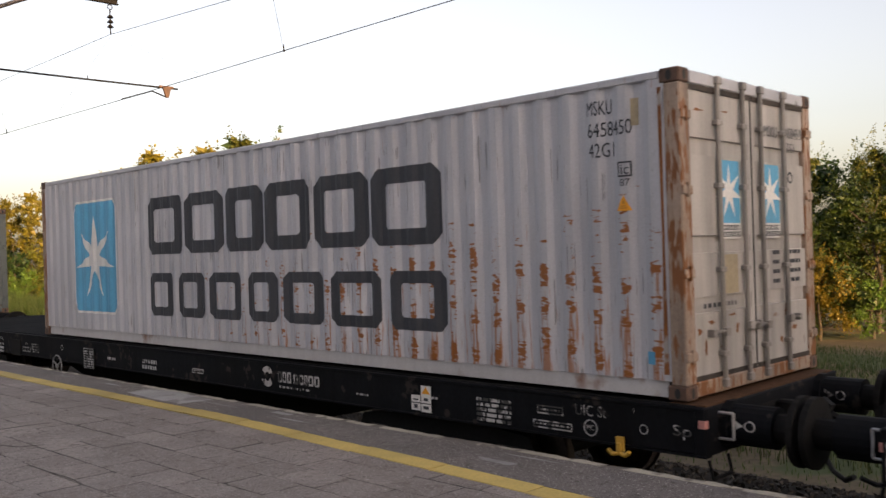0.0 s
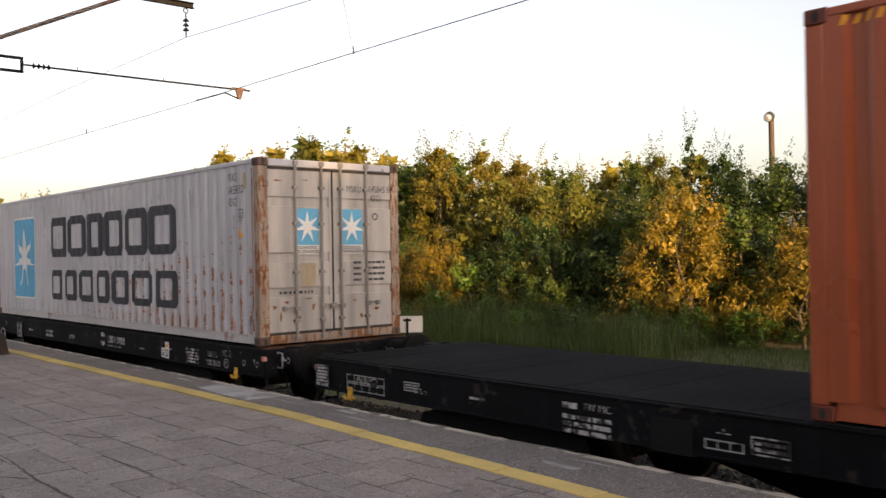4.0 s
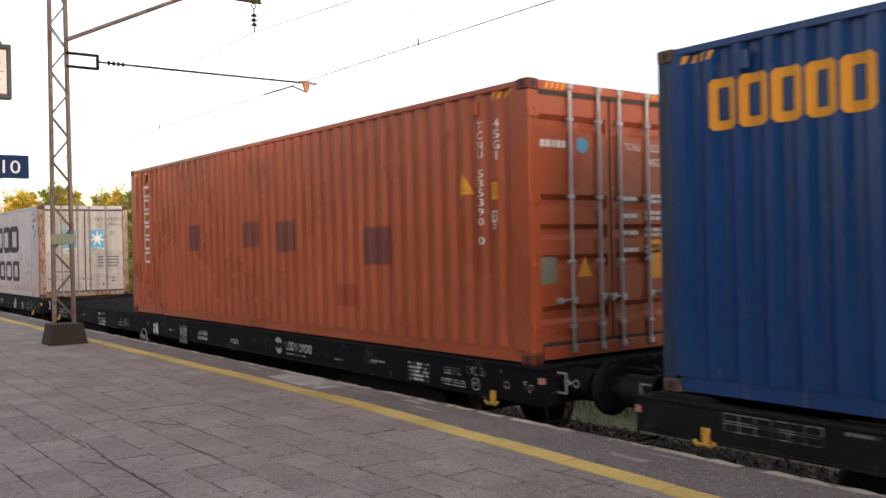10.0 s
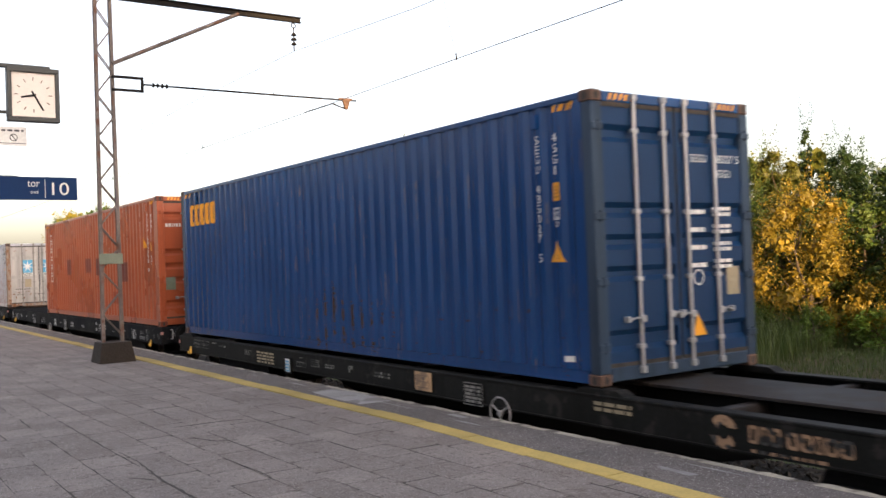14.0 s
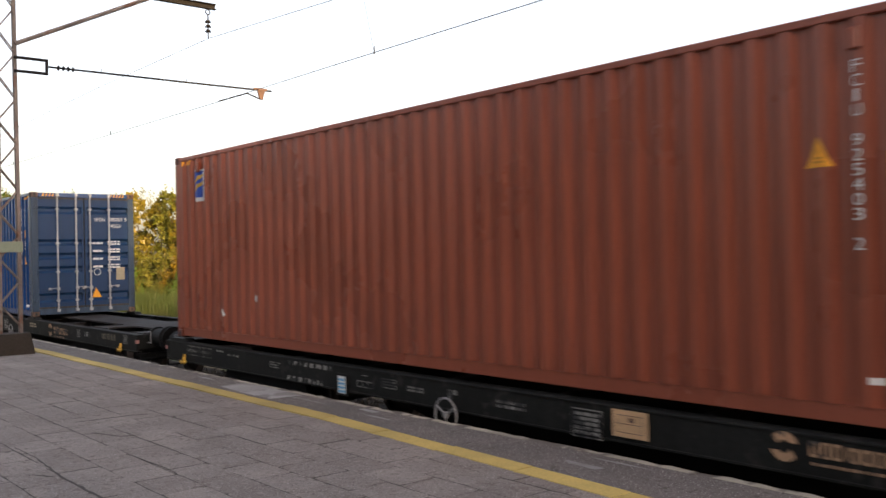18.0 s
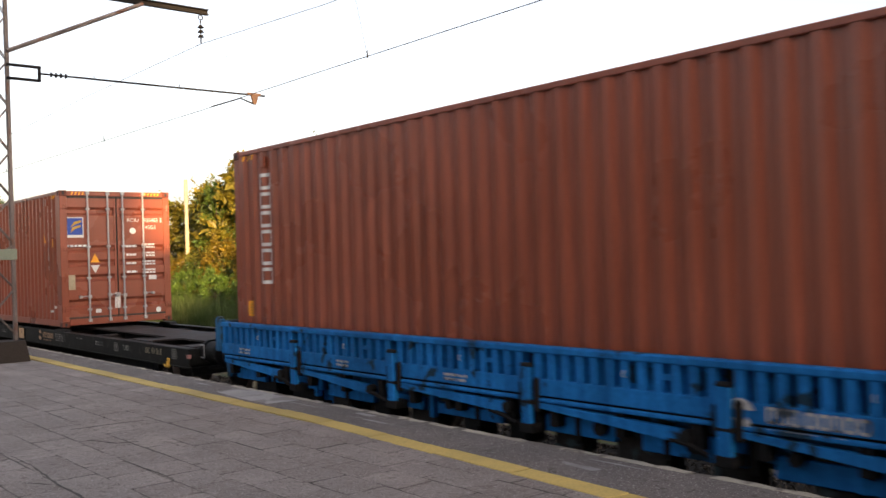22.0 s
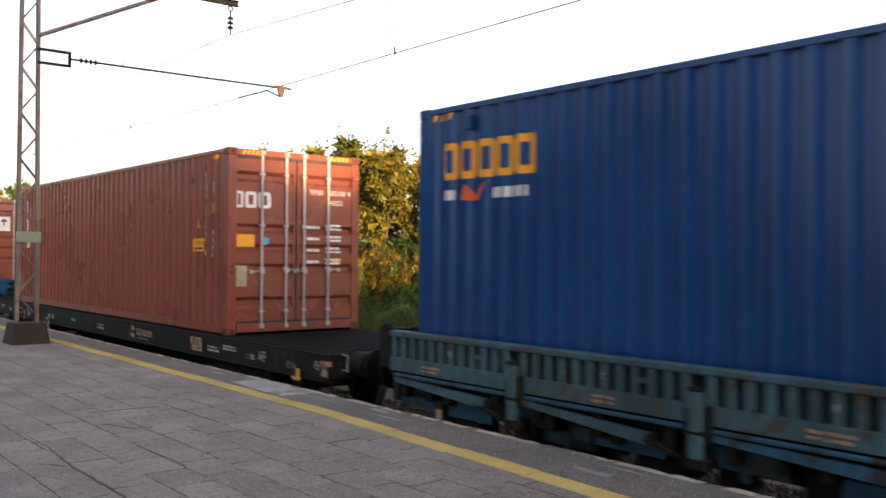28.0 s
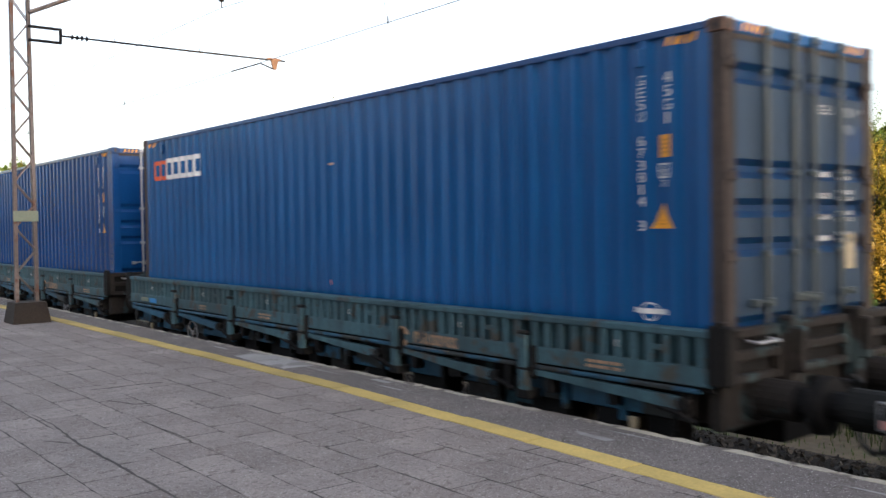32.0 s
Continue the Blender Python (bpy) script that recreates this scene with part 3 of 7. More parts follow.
def triangle(c, u, v, w, h):
    mark(c, "warning_triangle", Flat().poly([(u - w / 2, v), (u + w / 2, v), (u, v + h)]), M_ORANGE, label="orange warning triangle sticker")
    f = Flat().rect(u - w * 0.22, v + h * 0.14, u + w * 0.22, v + h * 0.2).rect(u - w * 0.16, v + h * 0.27, u + w * 0.16, v + h * 0.33).rect(u - 0.008, v + h * 0.42, u + 0.008, v + h * 0.6)
    g = f.lay(lambda a, b: (on_side(a, b)[0] - 0.003, -a, b), SIDE_CUTS)
    part("triangle_print", g, M_LABELINK, c)


def door_table(c, H, number, code, material=M_WHITE, seed=1):
    f = Flat()
    a, b, d = number.split(" ")
    f.text(a, 0.24, H - 0.68, 0.26, 0.085).text(b, 0.62, H - 0.68, 0.32, 0.085).text(d, 0.99, H - 0.68, 0.05, 0.085)
    f.text(code, 0.64, H - 0.84, 0.24, 0.085)
    for i in range(4):
        z = H - 1.24 - i * 0.19
        f.lines(0.20, z, 0.44, z + 0.06, 1, seed + i, 0.2, 2)
        f.lines(0.56, z - 0.02, 0.86, z + 0.10, 2, seed + 9 + i, 0.35, 3)
    mark(c, "door_number", f, material, "door")


RECESS = [(0.36, 0.55), (0.92, 1.08), (1.24, 1.40), (1.55, 1.71), (2.36, 2.54)]
RECESS_B = [(0.28, 0.50), (0.98, 1.14), (1.30, 1.46), (1.62, 1.78), (2.38, 2.56)]
RECESS_M = [(0.66, 0.79), (1.14, 1.28), (1.92, 2.06)]


def codes(c, serial, code_top=2.53, du=0.0):
    mark(c, "serial_number", Flat().stack(serial, -0.87 + du, 2.53, 0.075, 0.086, 0.1035), M_WHITE)
    mark(c, "size_code", Flat().stack("45G1", -0.60 + du, code_top, 0.085, 0.092, 0.113), M_WHITE)


def orange_label(c, u, v, w=0.13, h=0.19):
    mark(c, "orange_label", Flat().rect(u, v, u + w, v + h), M_ORANGE)
    g = Flat().lines(u + 0.02, v + 0.03, u + w - 0.02, v + h - 0.02, 4, 5, 0.4, 2).lay(lambda a, b: (on_side(a, b)[0] - 0.003, -a, b), SIDE_CUTS)
    part("label_print", g, M_LABELINK, c)


def ic_mark(c, u, v, digits, material):
    f = Flat().border(u, v + 0.075, u + 0.13, v + 0.2, 0.014).text("ic", u + 0.03, v + 0.095, 0.075, 0.08).text(digits, u + 0.02, v, 0.09, 0.06)
    mark(c, "rail_code", f, material)


CONTAINERS = []

# grey box with the big dark lettering and the blue star; its sheet has shallower folds
DEPTH = 0.026
Z = 1.22
M = container("dirty light grey container with rust runs and blue star sign", 2.591, M_GREYBOX, M_GREYBOX, M_BRONZE, 3.56, Z, RECESS_M, True, M_OLDBAR, 0.50, M_RUSTPOST, drop=0.0)
CONTAINERS.append((M, 3.56, Z))
mark(M, "big_lettering", Flat().letter_blocks(-8.50, 1.29, [0.98, 0.93, 0.82, 0.88, 0.93, 1.02], 0.80, 0.065, 0.27), M_INK, label="large dark grey painted lettering")
mark(M, "big_lettering", Flat().letter_blocks(-8.48, 0.43, [0.66, 0.66, 0.74, 0.62, 0.74, 0.84, 0.80], 0.60, 0.14, 0.27), M_INK, label="large dark grey painted lettering")
f = Flat()
u0, u1, v0, v1, r = -10.96, -9.48, 0.44, 2.14, 0.13
f.poly([(u0 + r, v0), (u1 - r, v0), (u1, v0 + r), (u1, v1 - r), (u1 - r, v1), (u0 + r, v1), (u0, v1 - r), (u0, v0 + r)])
w = 0.035
fw = Flat().poly([(u0 + r - w * 0.4, v0 - w), (u1 - r + w * 0.4, v0 - w), (u1 + w, v0 + r - w * 0.4), (u1 + w, v1 - r + w * 0.4), (u1 - r + w * 0.4, v1 + w), (u0 + r - w * 0.4, v1 + w), (u0 - w, v1 - r + w * 0.4), (u0 - w, v0 + r - w * 0.4)])
mark(M, "sign_border", fw, M_WHITE)
g = f.lay(lambda a, b: (on_side(a, b)[0] - 0.002, -a, b), SIDE_CUTS)
part("star_sign", g, M_SKYBLUE, M, "light blue square with cut corners")
mark(M, "rust_run", Flat().poly([(-0.205, 0.2), (-0.155, 0.2), (-0.165, 1.2), (-0.16, 2.45), (-0.195, 2.45), (-0.185, 1.2)]), M_RUSTRUN, label="long orange rust run beside the corner post")
g = Flat().star(-10.22, 1.27, 0.66, 0.20, 7).lay(lambda a, b: (on_side(a, b)[0] - 0.005, -a, b), SIDE_CUTS)
part("star", g, M_WHITE, M, "white seven-pointed star")
f = Flat().text("MSKU", -0.868, 2.30, 0.235, 0.12).text("6458450", -0.862, 2.12, 0.42, 0.12).text("42G1", -0.858, 1.95, 0.24, 0.12)
mark(M, "serial_number", f, M_INK)
ic_mark(M, -0.58, 1.70, "87", M_INK)
triangle(M, -0.53, 1.50, 0.15, 0.13)
f = Flat().rect(-0.45, 2.18, -0.38, 2.40)
mark(M, "vent", f, M_TAG)
mark(M, "blue_sticker", Flat().rect(-0.36, 0.27, -0.28, 0.37), M_SKYBLUE)
for x in (-0.62, 0.15):
    mark(M, "door_star_sign", Flat().rect(x, 1.38, x + 0.38, 1.90), M_SKYBLUE, "door")
    g = Flat().star(x + 0.19, 1.64, 0.235, 0.075, 7).lay(lambda a, b: (a, 0.015, b))
    part("star", g, M_WHITE, M, "white seven-pointed star")
    mark(M, "door_lettering_panel", Flat().rect(x, 1.25, x + 0.38, 1.38), M_WHITE, "door")
    g = Flat().letter_blocks(x + 0.02, 1.32, [0.045] * 6, 0.045, 0.012, 0.3).letter_blocks(x + 0.03, 1.265, [0.04] * 7, 0.045, 0.01, 0.3).lay(lambda a, b: (a, 0.015, b))
    part("door_lettering", g, M_INK, M)
f = Flat().text("MSKU", 0.26, 2.15, 0.26, 0.10).text("645845", 0.66, 2.16, 0.30, 0.10).text("0", 1.00, 2.16, 0.045, 0.10).text("42G1", 0.68, 2.03, 0.2, 0.09)
f.circle(0.77, 1.80, 0.055, 0.02)
for i in range(4):
    f.lines(0.36, 1.10 - i * 0.085, 0.5, 1.14 - i * 0.085, 1, i, 0.1, 2).lines(0.62, 1.10 - i * 0.085, 0.94, 1.14 - i * 0.085, 1, i + 7, 0.1, 3)
f.lines(-0.90, 0.70, -0.35, 0.74, 1, 3, 0.1, 8)
mark(M, "door_number", f, M_INK, "door")
rr = random.Random(77)
for x, z, a, b in ((-0.98, 0.52, 0.07, 0.05), (-0.78, 0.58, 0.11, 0.025), (-0.60, 0.36, 0.06, 0.07), (-0.34, 0.50, 0.05, 0.09), (-0.42, 0.62, 0.13, 0.02), (-0.88, 0.40, 0.03, 0.10), (0.60, 0.60, 0.04, 0.10), (-0.16, 0.33, 0.04, 0.11), (0.16, 0.50, 0.05, 0.10), (0.40, 0.56, 0.12, 0.03), (0.50, 0.34, 0.05, 0.06), (0.78, 0.42, 0.08, 0.05), (0.98, 0.30, 0.04, 0.10), (-0.92, 2.28, 0.14, 0.02), (-0.45, 2.30, 0.10, 0.015)):
    mark(M, "rust_patch", Flat().poly([(x + a * 0.7 * math.cos(k * 0.524) * rr.uniform(0.3, 1.2), z + b * 0.7 * math.sin(k * 0.524) * rr.uniform(0.3, 1.2)) for k in range(12)]), M_RUSTRUN, "door", "orange rust patch on the door")
mark(M, "data_plate", Flat().rect(-0.54, 0.80, -0.30, 1.12), M_TAG, "door", "tan metal data plate with rust")

DEPTH = 0.038
# orange-red high box
Z = 1.243
T = container("orange-red corrugated steel container with darker repaint patches", 2.896, M_RED, M_RED, M_BROWN3, -16.37, Z, RECESS)
CONTAINERS.append((T, -16.37, Z))
f = Flat()
for i in range(6):
    f.letter_blocks(-11.45, 2.52 - 0.262 * i - 0.225, [0.30], 0.225, 0, 0.24)
mark(T, "upright_lettering", f, M_WHITE, label="white upright painted lettering")
codes(T, "TCNU 535390 0", du=0.05)
triangle(T, -1.07, 1.76, 0.26, 0.23)
orange_label(T, -0.64, 1.68, 0.14, 0.19)
ic_mark(T, -0.64, 1.36, "70", M_WHITE)
hazard(T, 2.896)
for ya, yb, za, zb in ((9.11, 8.56, 1.20, 1.66), (6.86, 6.28, 1.24, 1.64), (5.70, 5.10, 1.16, 1.62), (3.22, 2.56, 0.98, 1.46), (3.9, 3.4, 0.42, 0.72)):
    mark(T, "repaint_patch", Flat().rect(-ya, za, -yb, zb), M_PATCH if za > 0.5 else M_PATCHPALE, label="darker red square repaint patch")
door_table(T, 2.896, "TCNU 535390 0", "45G1", seed=11)
# dents with pale scrapes below them
rd = random.Random(12)
for a, v0, b, v1 in ((-6.28, 1.03, -5.74, 0.86), (-6.74, 0.70, -6.32, 0.59), (-5.60, 0.84, -5.50, 0.85), (-6.55, 1.21, -6.38, 1.22)):
    for k in range(5):
        q = k / 4 + rd.uniform(-0.06, 0.06)
        x, z, wd = a + (b - a) * q, v0 + (v1 - v0) * q, rd.uniform(0.025, 0.06)
        mark(T, "dent", Flat().poly([(x, z), (x + wd * 0.5, z - 0.012), (x + wd, z + 0.004), (x + wd * 0.6, z + rd.uniform(0.012, 0.026))]), M_PATCH)
for x, z0, z1 in ((-5.78, 0.47, 0.89), (-6.66, 0.42, 0.64), (-6.36, 0.38, 0.50), (-6.02, 0.86, 0.96)):
    mark(T, "scrape", Flat().poly([(x, z0), (x + 0.014, z0 + 0.02), (x + 0.012, z1 - 0.05), (x - 0.008, z1), (x - 0.014, z1 - 0.09)]), M_SCRAPE, label="pale scrape in the paint")
f = Flat().lines(-1.04, 2.20, -0.68, 2.28, 1, 2, 0.05, 7)
mark(T, "door_lettering", f, M_WHITE, "door")
mark(T, "round_sticker", Flat().disc(-0.43, 2.24, 0.085), M_SKYBLUE, "door")
mark(T, "data_plate", Flat().rect(-1.06, 0.78, -0.84, 1.06), M_GREENPLATE, "door")
mark(T, "warning_triangle", Flat().poly([(-0.53, 0.84), (-0.31, 0.84), (-0.42, 1.06)]), M_ORANGE, "door")
mark(T, "orange_label", Flat().rect(0.62, 0.78, 0.98, 1.22), M_ORANGE, "door", "large orange sticker")

# blue high box
Z = 1.185
B = container("dark blue corrugated steel container with small rust scars", 2.896, M_BLUE, M_BLUE, M_BRONZE, -30.21, Z, RECESS_B, m_end=M_GREYEND)
CONTAINERS.append((B, -30.21, Z))
mark(B, "orange_lettering", Flat().letter_blocks(-11.66, 2.15, [0.25, 0.26, 0.26, 0.24, 0.27], 0.42, 0.03, 0.3), M_ORANGE, label="orange painted lettering")
codes(B, "SEGU 485027 5")
orange_label(B, -0.64, 1.83, 0.14, 0.19)
ic_mark(B, -0.64, 1.56, "70", M_WHITE)
triangle(B, -0.58, 1.20, 0.25, 0.23)
hazard(B, 2.896)
mark(B, "white_sticker", Flat().rect(-0.52, 0.18, -0.40, 0.24), M_WHITE)
door_table(B, 2.896, "SEGU 485027 5", "45G1", seed=21)
mark(B, "round_mark", Flat().circle(0.30, 0.98, 0.085, 0.014), M_WHITE, "door")
mark(B, "white_label", Flat().rect(0.76, 0.77, 0.97, 1.08), M_TAG, "door")
mark(B, "warning_triangle", Flat().poly([(0.17, 0.36), (0.40, 0.36), (0.26, 0.60)]), M_ORANGE, "door")

# brown high box with the small blue sign
Z = 1.206
F = container("brown-red corrugated steel container with a small blue and yellow sign", 2.896, M_BROWN, M_BROWN, M_BROWN3, -50.52, Z, RECESS)
CONTAINERS.append((F, -50.52, Z))
mark(F, "sign_panel", Flat().rect(-11.50, 2.14, -11.12, 2.64), M_WHITE)
g = Flat().rect(-11.52, 2.20, -11.19, 2.62).lay(lambda a, b: (on_side(a, b)[0] - 0.003, -a, b), SIDE_CUTS)
part("sign_ground", g, M_LOGOBLUE, F)
g = Flat().poly([(-11.44, 2.28), (-11.40, 2.40), (-11.22, 2.46), (-11.22, 2.40), (-11.34, 2.36)]).poly([(-11.44, 2.42), (-11.36, 2.54), (-11.21, 2.58), (-11.21, 2.53), (-11.34, 2.48)]).lay(lambda a, b: (on_side(a, b)[0] - 0.005, -a, b), SIDE_CUTS)
part("sign_wave", g, M_YELLOW, F)
codes(F, "FCIU 925403 2")
triangle(F, -1.12, 1.80, 0.22, 0.22)
orange_label(F, -0.63, 1.69, 0.14, 0.18)
hazard(F, 2.896)
f = Flat().poly([(-9.62, 0.62), (-9.55, 0.59), (-9.50, 0.66), (-9.58, 0.70)]).poly([(-10.62, 0.44), (-10.54, 0.34), (-10.49, 0.38), (-10.55, 0.46)]).rect(-0.79, 0.27, -0.68, 0.32).rect(-0.51, 0.36, -0.44, 0.42)
mark(F, "torn_sticker", f, M_WHITE)
door_table(F, 2.896, "FCIU 925403 2", "45G1", seed=31)
mark(F, "sign_panel", Flat().rect(-1.08, 1.88, -0.72, 2.32), M_WHITE, "door")
part("sign_ground", Flat().rect(-1.06, 1.94, -0.74, 2.30).lay(lambda a, b: (a, 0.015, b)), M_LOGOBLUE, F)
g = Flat().poly([(-1.00, 1.98), (-0.96, 2.10), (-0.78, 2.16), (-0.78, 2.11), (-0.90, 2.07)]).poly([(-1.00, 2.10), (-0.92, 2.22), (-0.77, 2.26), (-0.77, 2.21), (-0.90, 2.16)])
part("sign_wave", g.lay(lambda a, b: (a, 0.012, b)), M_YELLOW, F)
mark(F, "warning_triangle", Flat().poly([(-0.59, 1.34), (-0.39, 1.34), (-0.49, 1.53)]), M_ORANGE, "door")
mark(F, "white_triangle", Flat().poly([(-0.59, 1.28), (-0.39, 1.28), (-0.49, 1.10)]), M_WHITE, "door")
mark(F, "data_plate", Flat().rect(-1.12, 0.76, -0.92, 1.08), M_TAG, "door")
f = Flat().disc(0.36, 2.02, 0.07).rect(0.70, 0.92, 0.88, 1.02).rect(-0.50, 0.24, -0.38, 0.32).rect(-0.08, 0.32, 0.05, 0.66).disc(0.91, 0.23, 0.06).lines(-1.08, 1.68, -0.60, 1.73, 1, 3, 0.1, 6)
mark(F, "white_sticker", f, M_WHITE, "door")

# light brown high box that stands in the blue drop-side wagon
Z = 1.150
U = container("light brown-red corrugated steel container", 2.896, M_BROWN2, M_BROWN2, M_BROWN3, -70.60, Z, RECESS_B, drop=0.0)
CONTAINERS.append((U, -70.60, Z))
f = Flat()
for i in range(6):
    f.letter_blocks(-11.47, 2.52 - 0.262 * i - 0.225, [0.30], 0.225, 0, 0.24)
mark(U, "upright_lettering", f, M_WHITE, label="white upright painted lettering")
orange_label(U, -11.88, 0.52, 0.16, 0.22)
codes(U, "TCNU 372555 2", du=0.10)
orange_label(U, -0.54, 1.79, 0.14, 0.20)
ic_mark(U, -0.53, 1.53, "07", M_WHITE)
triangle(U, -0.50, 1.15, 0.25, 0.22)
hazard(U, 2.896)
door_table(U, 2.896, "TCNU 372555 2", "45G1", seed=41)
f = Flat().rect(-0.64, 1.93, -0.30, 2.36).disc(-0.93, 2.44, 0.10).rect(-1.09, 1.13, -0.85, 1.23).rect(0.63, 0.80, 0.80, 1.06)
mark(U, "white_sticker", f, M_WHITE, "door")
part("tree_emblem", Flat().poly([(-0.57, 2.20), (-0.37, 2.20), (-0.42, 2.29), (-0.52, 2.29)]).rect(-0.49, 2.09, -0.45, 2.20).lay(lambda a, b: (a, 0.015, b)), M_INK, U)
mark(U, "data_plate", Flat().rect(-1.04, 0.76, -0.82, 1.08), M_GREENPLATE, "door")

# dark brown high box
Z = 1.209
X = container("dark brown corrugated steel container with white lettering", 2.896, M_BROWN4, M_BROWN4, M_BROWN3, -87.47, Z, RECESS, handles=0.95)
CONTAINERS.append((X, -87.47, Z))
f = Flat()
for i, (h, w) in enumerate(((0.38, 0.20), (0.32, 0.22), (0.32, 0.28))):
    f.letter_blocks(-11.55, (2.52, 2.07, 1.66)[i] - h, [w], h, 0, 0.3)
mark(X, "upright_lettering", f, M_WHITE, label="white upright painted lettering")
mark(X, "white_sticker", Flat().rect(-11.86, 0.30, -11.76, 0.42), M_WHITE)
codes(X, "TEMU 605100 4", 1.62)
ic_mark(X, -0.63, 2.17, "E", M_WHITE)
orange_label(X, -0.62, 1.88, 0.12, 0.15)
triangle(X, -1.13, 1.65, 0.19, 0.20)
mark(X, "orange_label", Flat().rect(-1.31, 1.27, -0.95, 1.48), M_ORANGE)
hazard(X, 2.896)
f = Flat().text("CAUTION", -1.29, 1.38, 0.32, 0.06).lines(-1.29, 1.30, -0.97, 1.34, 1, 8, 0.1, 4)
part("label_print", f.lay(lambda a, b: (on_side(a, b)[0] - 0.003, -a, b), SIDE_CUTS), M_INK, X)
mark(X, "door_lettering", Flat().letter_blocks(-1.09, 1.96, [0.14, 0.20, 0.22], 0.26, 0.03, 0.3), M_WHITE, "door", "white painted lettering")
door_table(X, 2.896, "TEMU 605100 4", "45G1", seed=51)
mark(X, "orange_label", Flat().rect(-1.13, 1.34, -0.75, 1.54), M_ORANGE, "door")
mark(X, "orange_label", Flat().rect(0.69, 1.07, 0.84, 1.15), M_ORANGE, "door")
mark(X, "blue_sticker", Flat().disc(-0.56, 1.44, 0.065), M_SKYBLUE, "door")
mark(X, "data_plate", Flat().rect(-1.07, 0.72, -0.88, 1.05), M_TAG, "door")

# navy high box
Z = 1.182
S = container("deep blue corrugated steel container with orange lettering", 2.896, M_NAVY, M_BLUE, M_NAVY, -104.51, Z, RECESS_B, m_bar=M_GALV, drop=0.0)
CONTAINERS.append((S, -104.51, Z))
mark(S, "orange_lettering", Flat().letter_blocks(-11.78, 2.08, [0.25, 0.27, 0.26, 0.25, 0.28], 0.40, 0.03, 0.3), M_ORANGE, label="orange painted lettering")
mark(S, "small_lettering", Flat().lines(-11.76, 1.86, -11.58, 1.98, 1, 1, 0.1, 1).lines(-10.98, 1.86, -10.46, 1.98, 1, 4, 0.1, 4), M_WHITE)
mark(S, "small_emblem", Flat().poly([(-11.50, 1.86), (-11.38, 2.02), (-11.24, 1.90), (-11.06, 2.04), (-11.16, 1.86), (-11.28, 1.84)]), M_GEORANGE)
codes(S, "SEGU 635541 3")
orange_label(S, -0.64, 1.82, 0.13, 0.19)
ic_mark(S, -0.64, 1.53, "70", M_WHITE)
triangle(S, -0.59, 1.21, 0.24, 0.22)
hazard(S, 2.896)
door_table(S, 2.896, "SEGU 635541 3", "45G1", seed=61)
mark(S, "white_label", Flat().rect(0.74, 0.66, 0.94, 1.02).disc(0.36, 0.82, 0.09, squeeze=0.8), M_WHITE, "door")
mark(S, "warning_triangle", Flat().poly([(0.24, 0.28), (0.46, 0.28), (0.35, 0.48)]), M_ORANGE, "door")

# brighter blue high box
Z = 1.168
G = container("bright blue corrugated steel container with worn grey door end", 2.896, M_BLUE2, M_BLUE, M_BRONZE, -118.36, Z, RECESS_B, m_bar=M_GREYBLUE, m_end=M_DARKPOST, drop=0.0)
CONTAINERS.append((G, -118.36, Z))
mark(G, "red_lettering", Flat().letter_blocks(-11.70, 2.14, [0.24, 0.22], 0.34, 0.03, 0.3), M_GEORANGE, label="orange-red painted lettering")
mark(G, "white_lettering", Flat().letter_blocks(-11.18, 2.14, [0.24, 0.26, 0.27, 0.25, 0.29], 0.36, 0.03, 0.3), M_WHITE, label="white painted lettering")
codes(G, "GESU 673814 3")
orange_label(G, -0.66, 1.82, 0.13, 0.19)
ic_mark(G, -0.67, 1.57, "70", M_WHITE)
triangle(G, -0.62, 1.22, 0.24, 0.22)
hazard(G, 2.896)
mark(G, "white_sticker", Flat().rect(-0.94, 0.49, -0.58, 0.535).circle(-0.76, 0.51, 0.08, 0.012), M_WHITE)
mark(G, "red_scuff", Flat().disc(-5.88, 0.56, 0.045), M_PINK)
mark(G, "red_scuff", Flat().rect(-5.92, 2.07, -5.76, 2.095), M_TAG)
door_table(G, 2.896, "GESU 673814 3", "45G1", M_OLDWHITE, seed=71)
mark(G, "white_label", Flat().rect(0.72, 0.82, 0.90, 1.14), M_TAG, "door")
mark(G, "warning_triangle", Flat().poly([(0.24, 0.18), (0.42, 0.18), (0.33, 0.36)]), M_ORANGE, "door")

# the box ahead of the grey one
Z = 1.24
E = container("dull grey-blue steel container with white weight tables", 2.591, M_GREYBLUE, M_GREYBLUE, M_BRONZE, 24.15, Z, RECESS_M, True, M_GREYBLUE, 0.5)
CONTAINERS.append((E, 24.15, Z))
f = Flat().lines(0.2, 2.1, 0.95, 2.2, 1, 4, 0.1, 5).lines(0.2, 1.95, 0.6, 2.03, 1, 5, 0.1, 3)
for i in range(5):
    f.lines(0.2, 1.5 - i * 0.14, 0.5, 1.56 - i * 0.14, 1, i, 0.1, 2).lines(0.6, 1.5 - i * 0.14, 0.95, 1.56 - i * 0.14, 1, i + 7, 0.1, 3)
mark(E, "door_number", f, M_WHITE, "door")

# ---- wagons ----
SX = 1.267          # outer face of the side sills from the track's centre
WAGONS = []
DISC = {}


def sign(w, name, flat, material, x=SX, label=""):
    ob = part(name, flat.lay(lambda u, v: (-x - 0.004, -u, v)), material, w, label)
    return tagged(ob, kind="stuff") if name in ("operator_sign", "data_panel", "letters", "board_print", "card_print", "outline_mark", "stencil_blotch") else ob


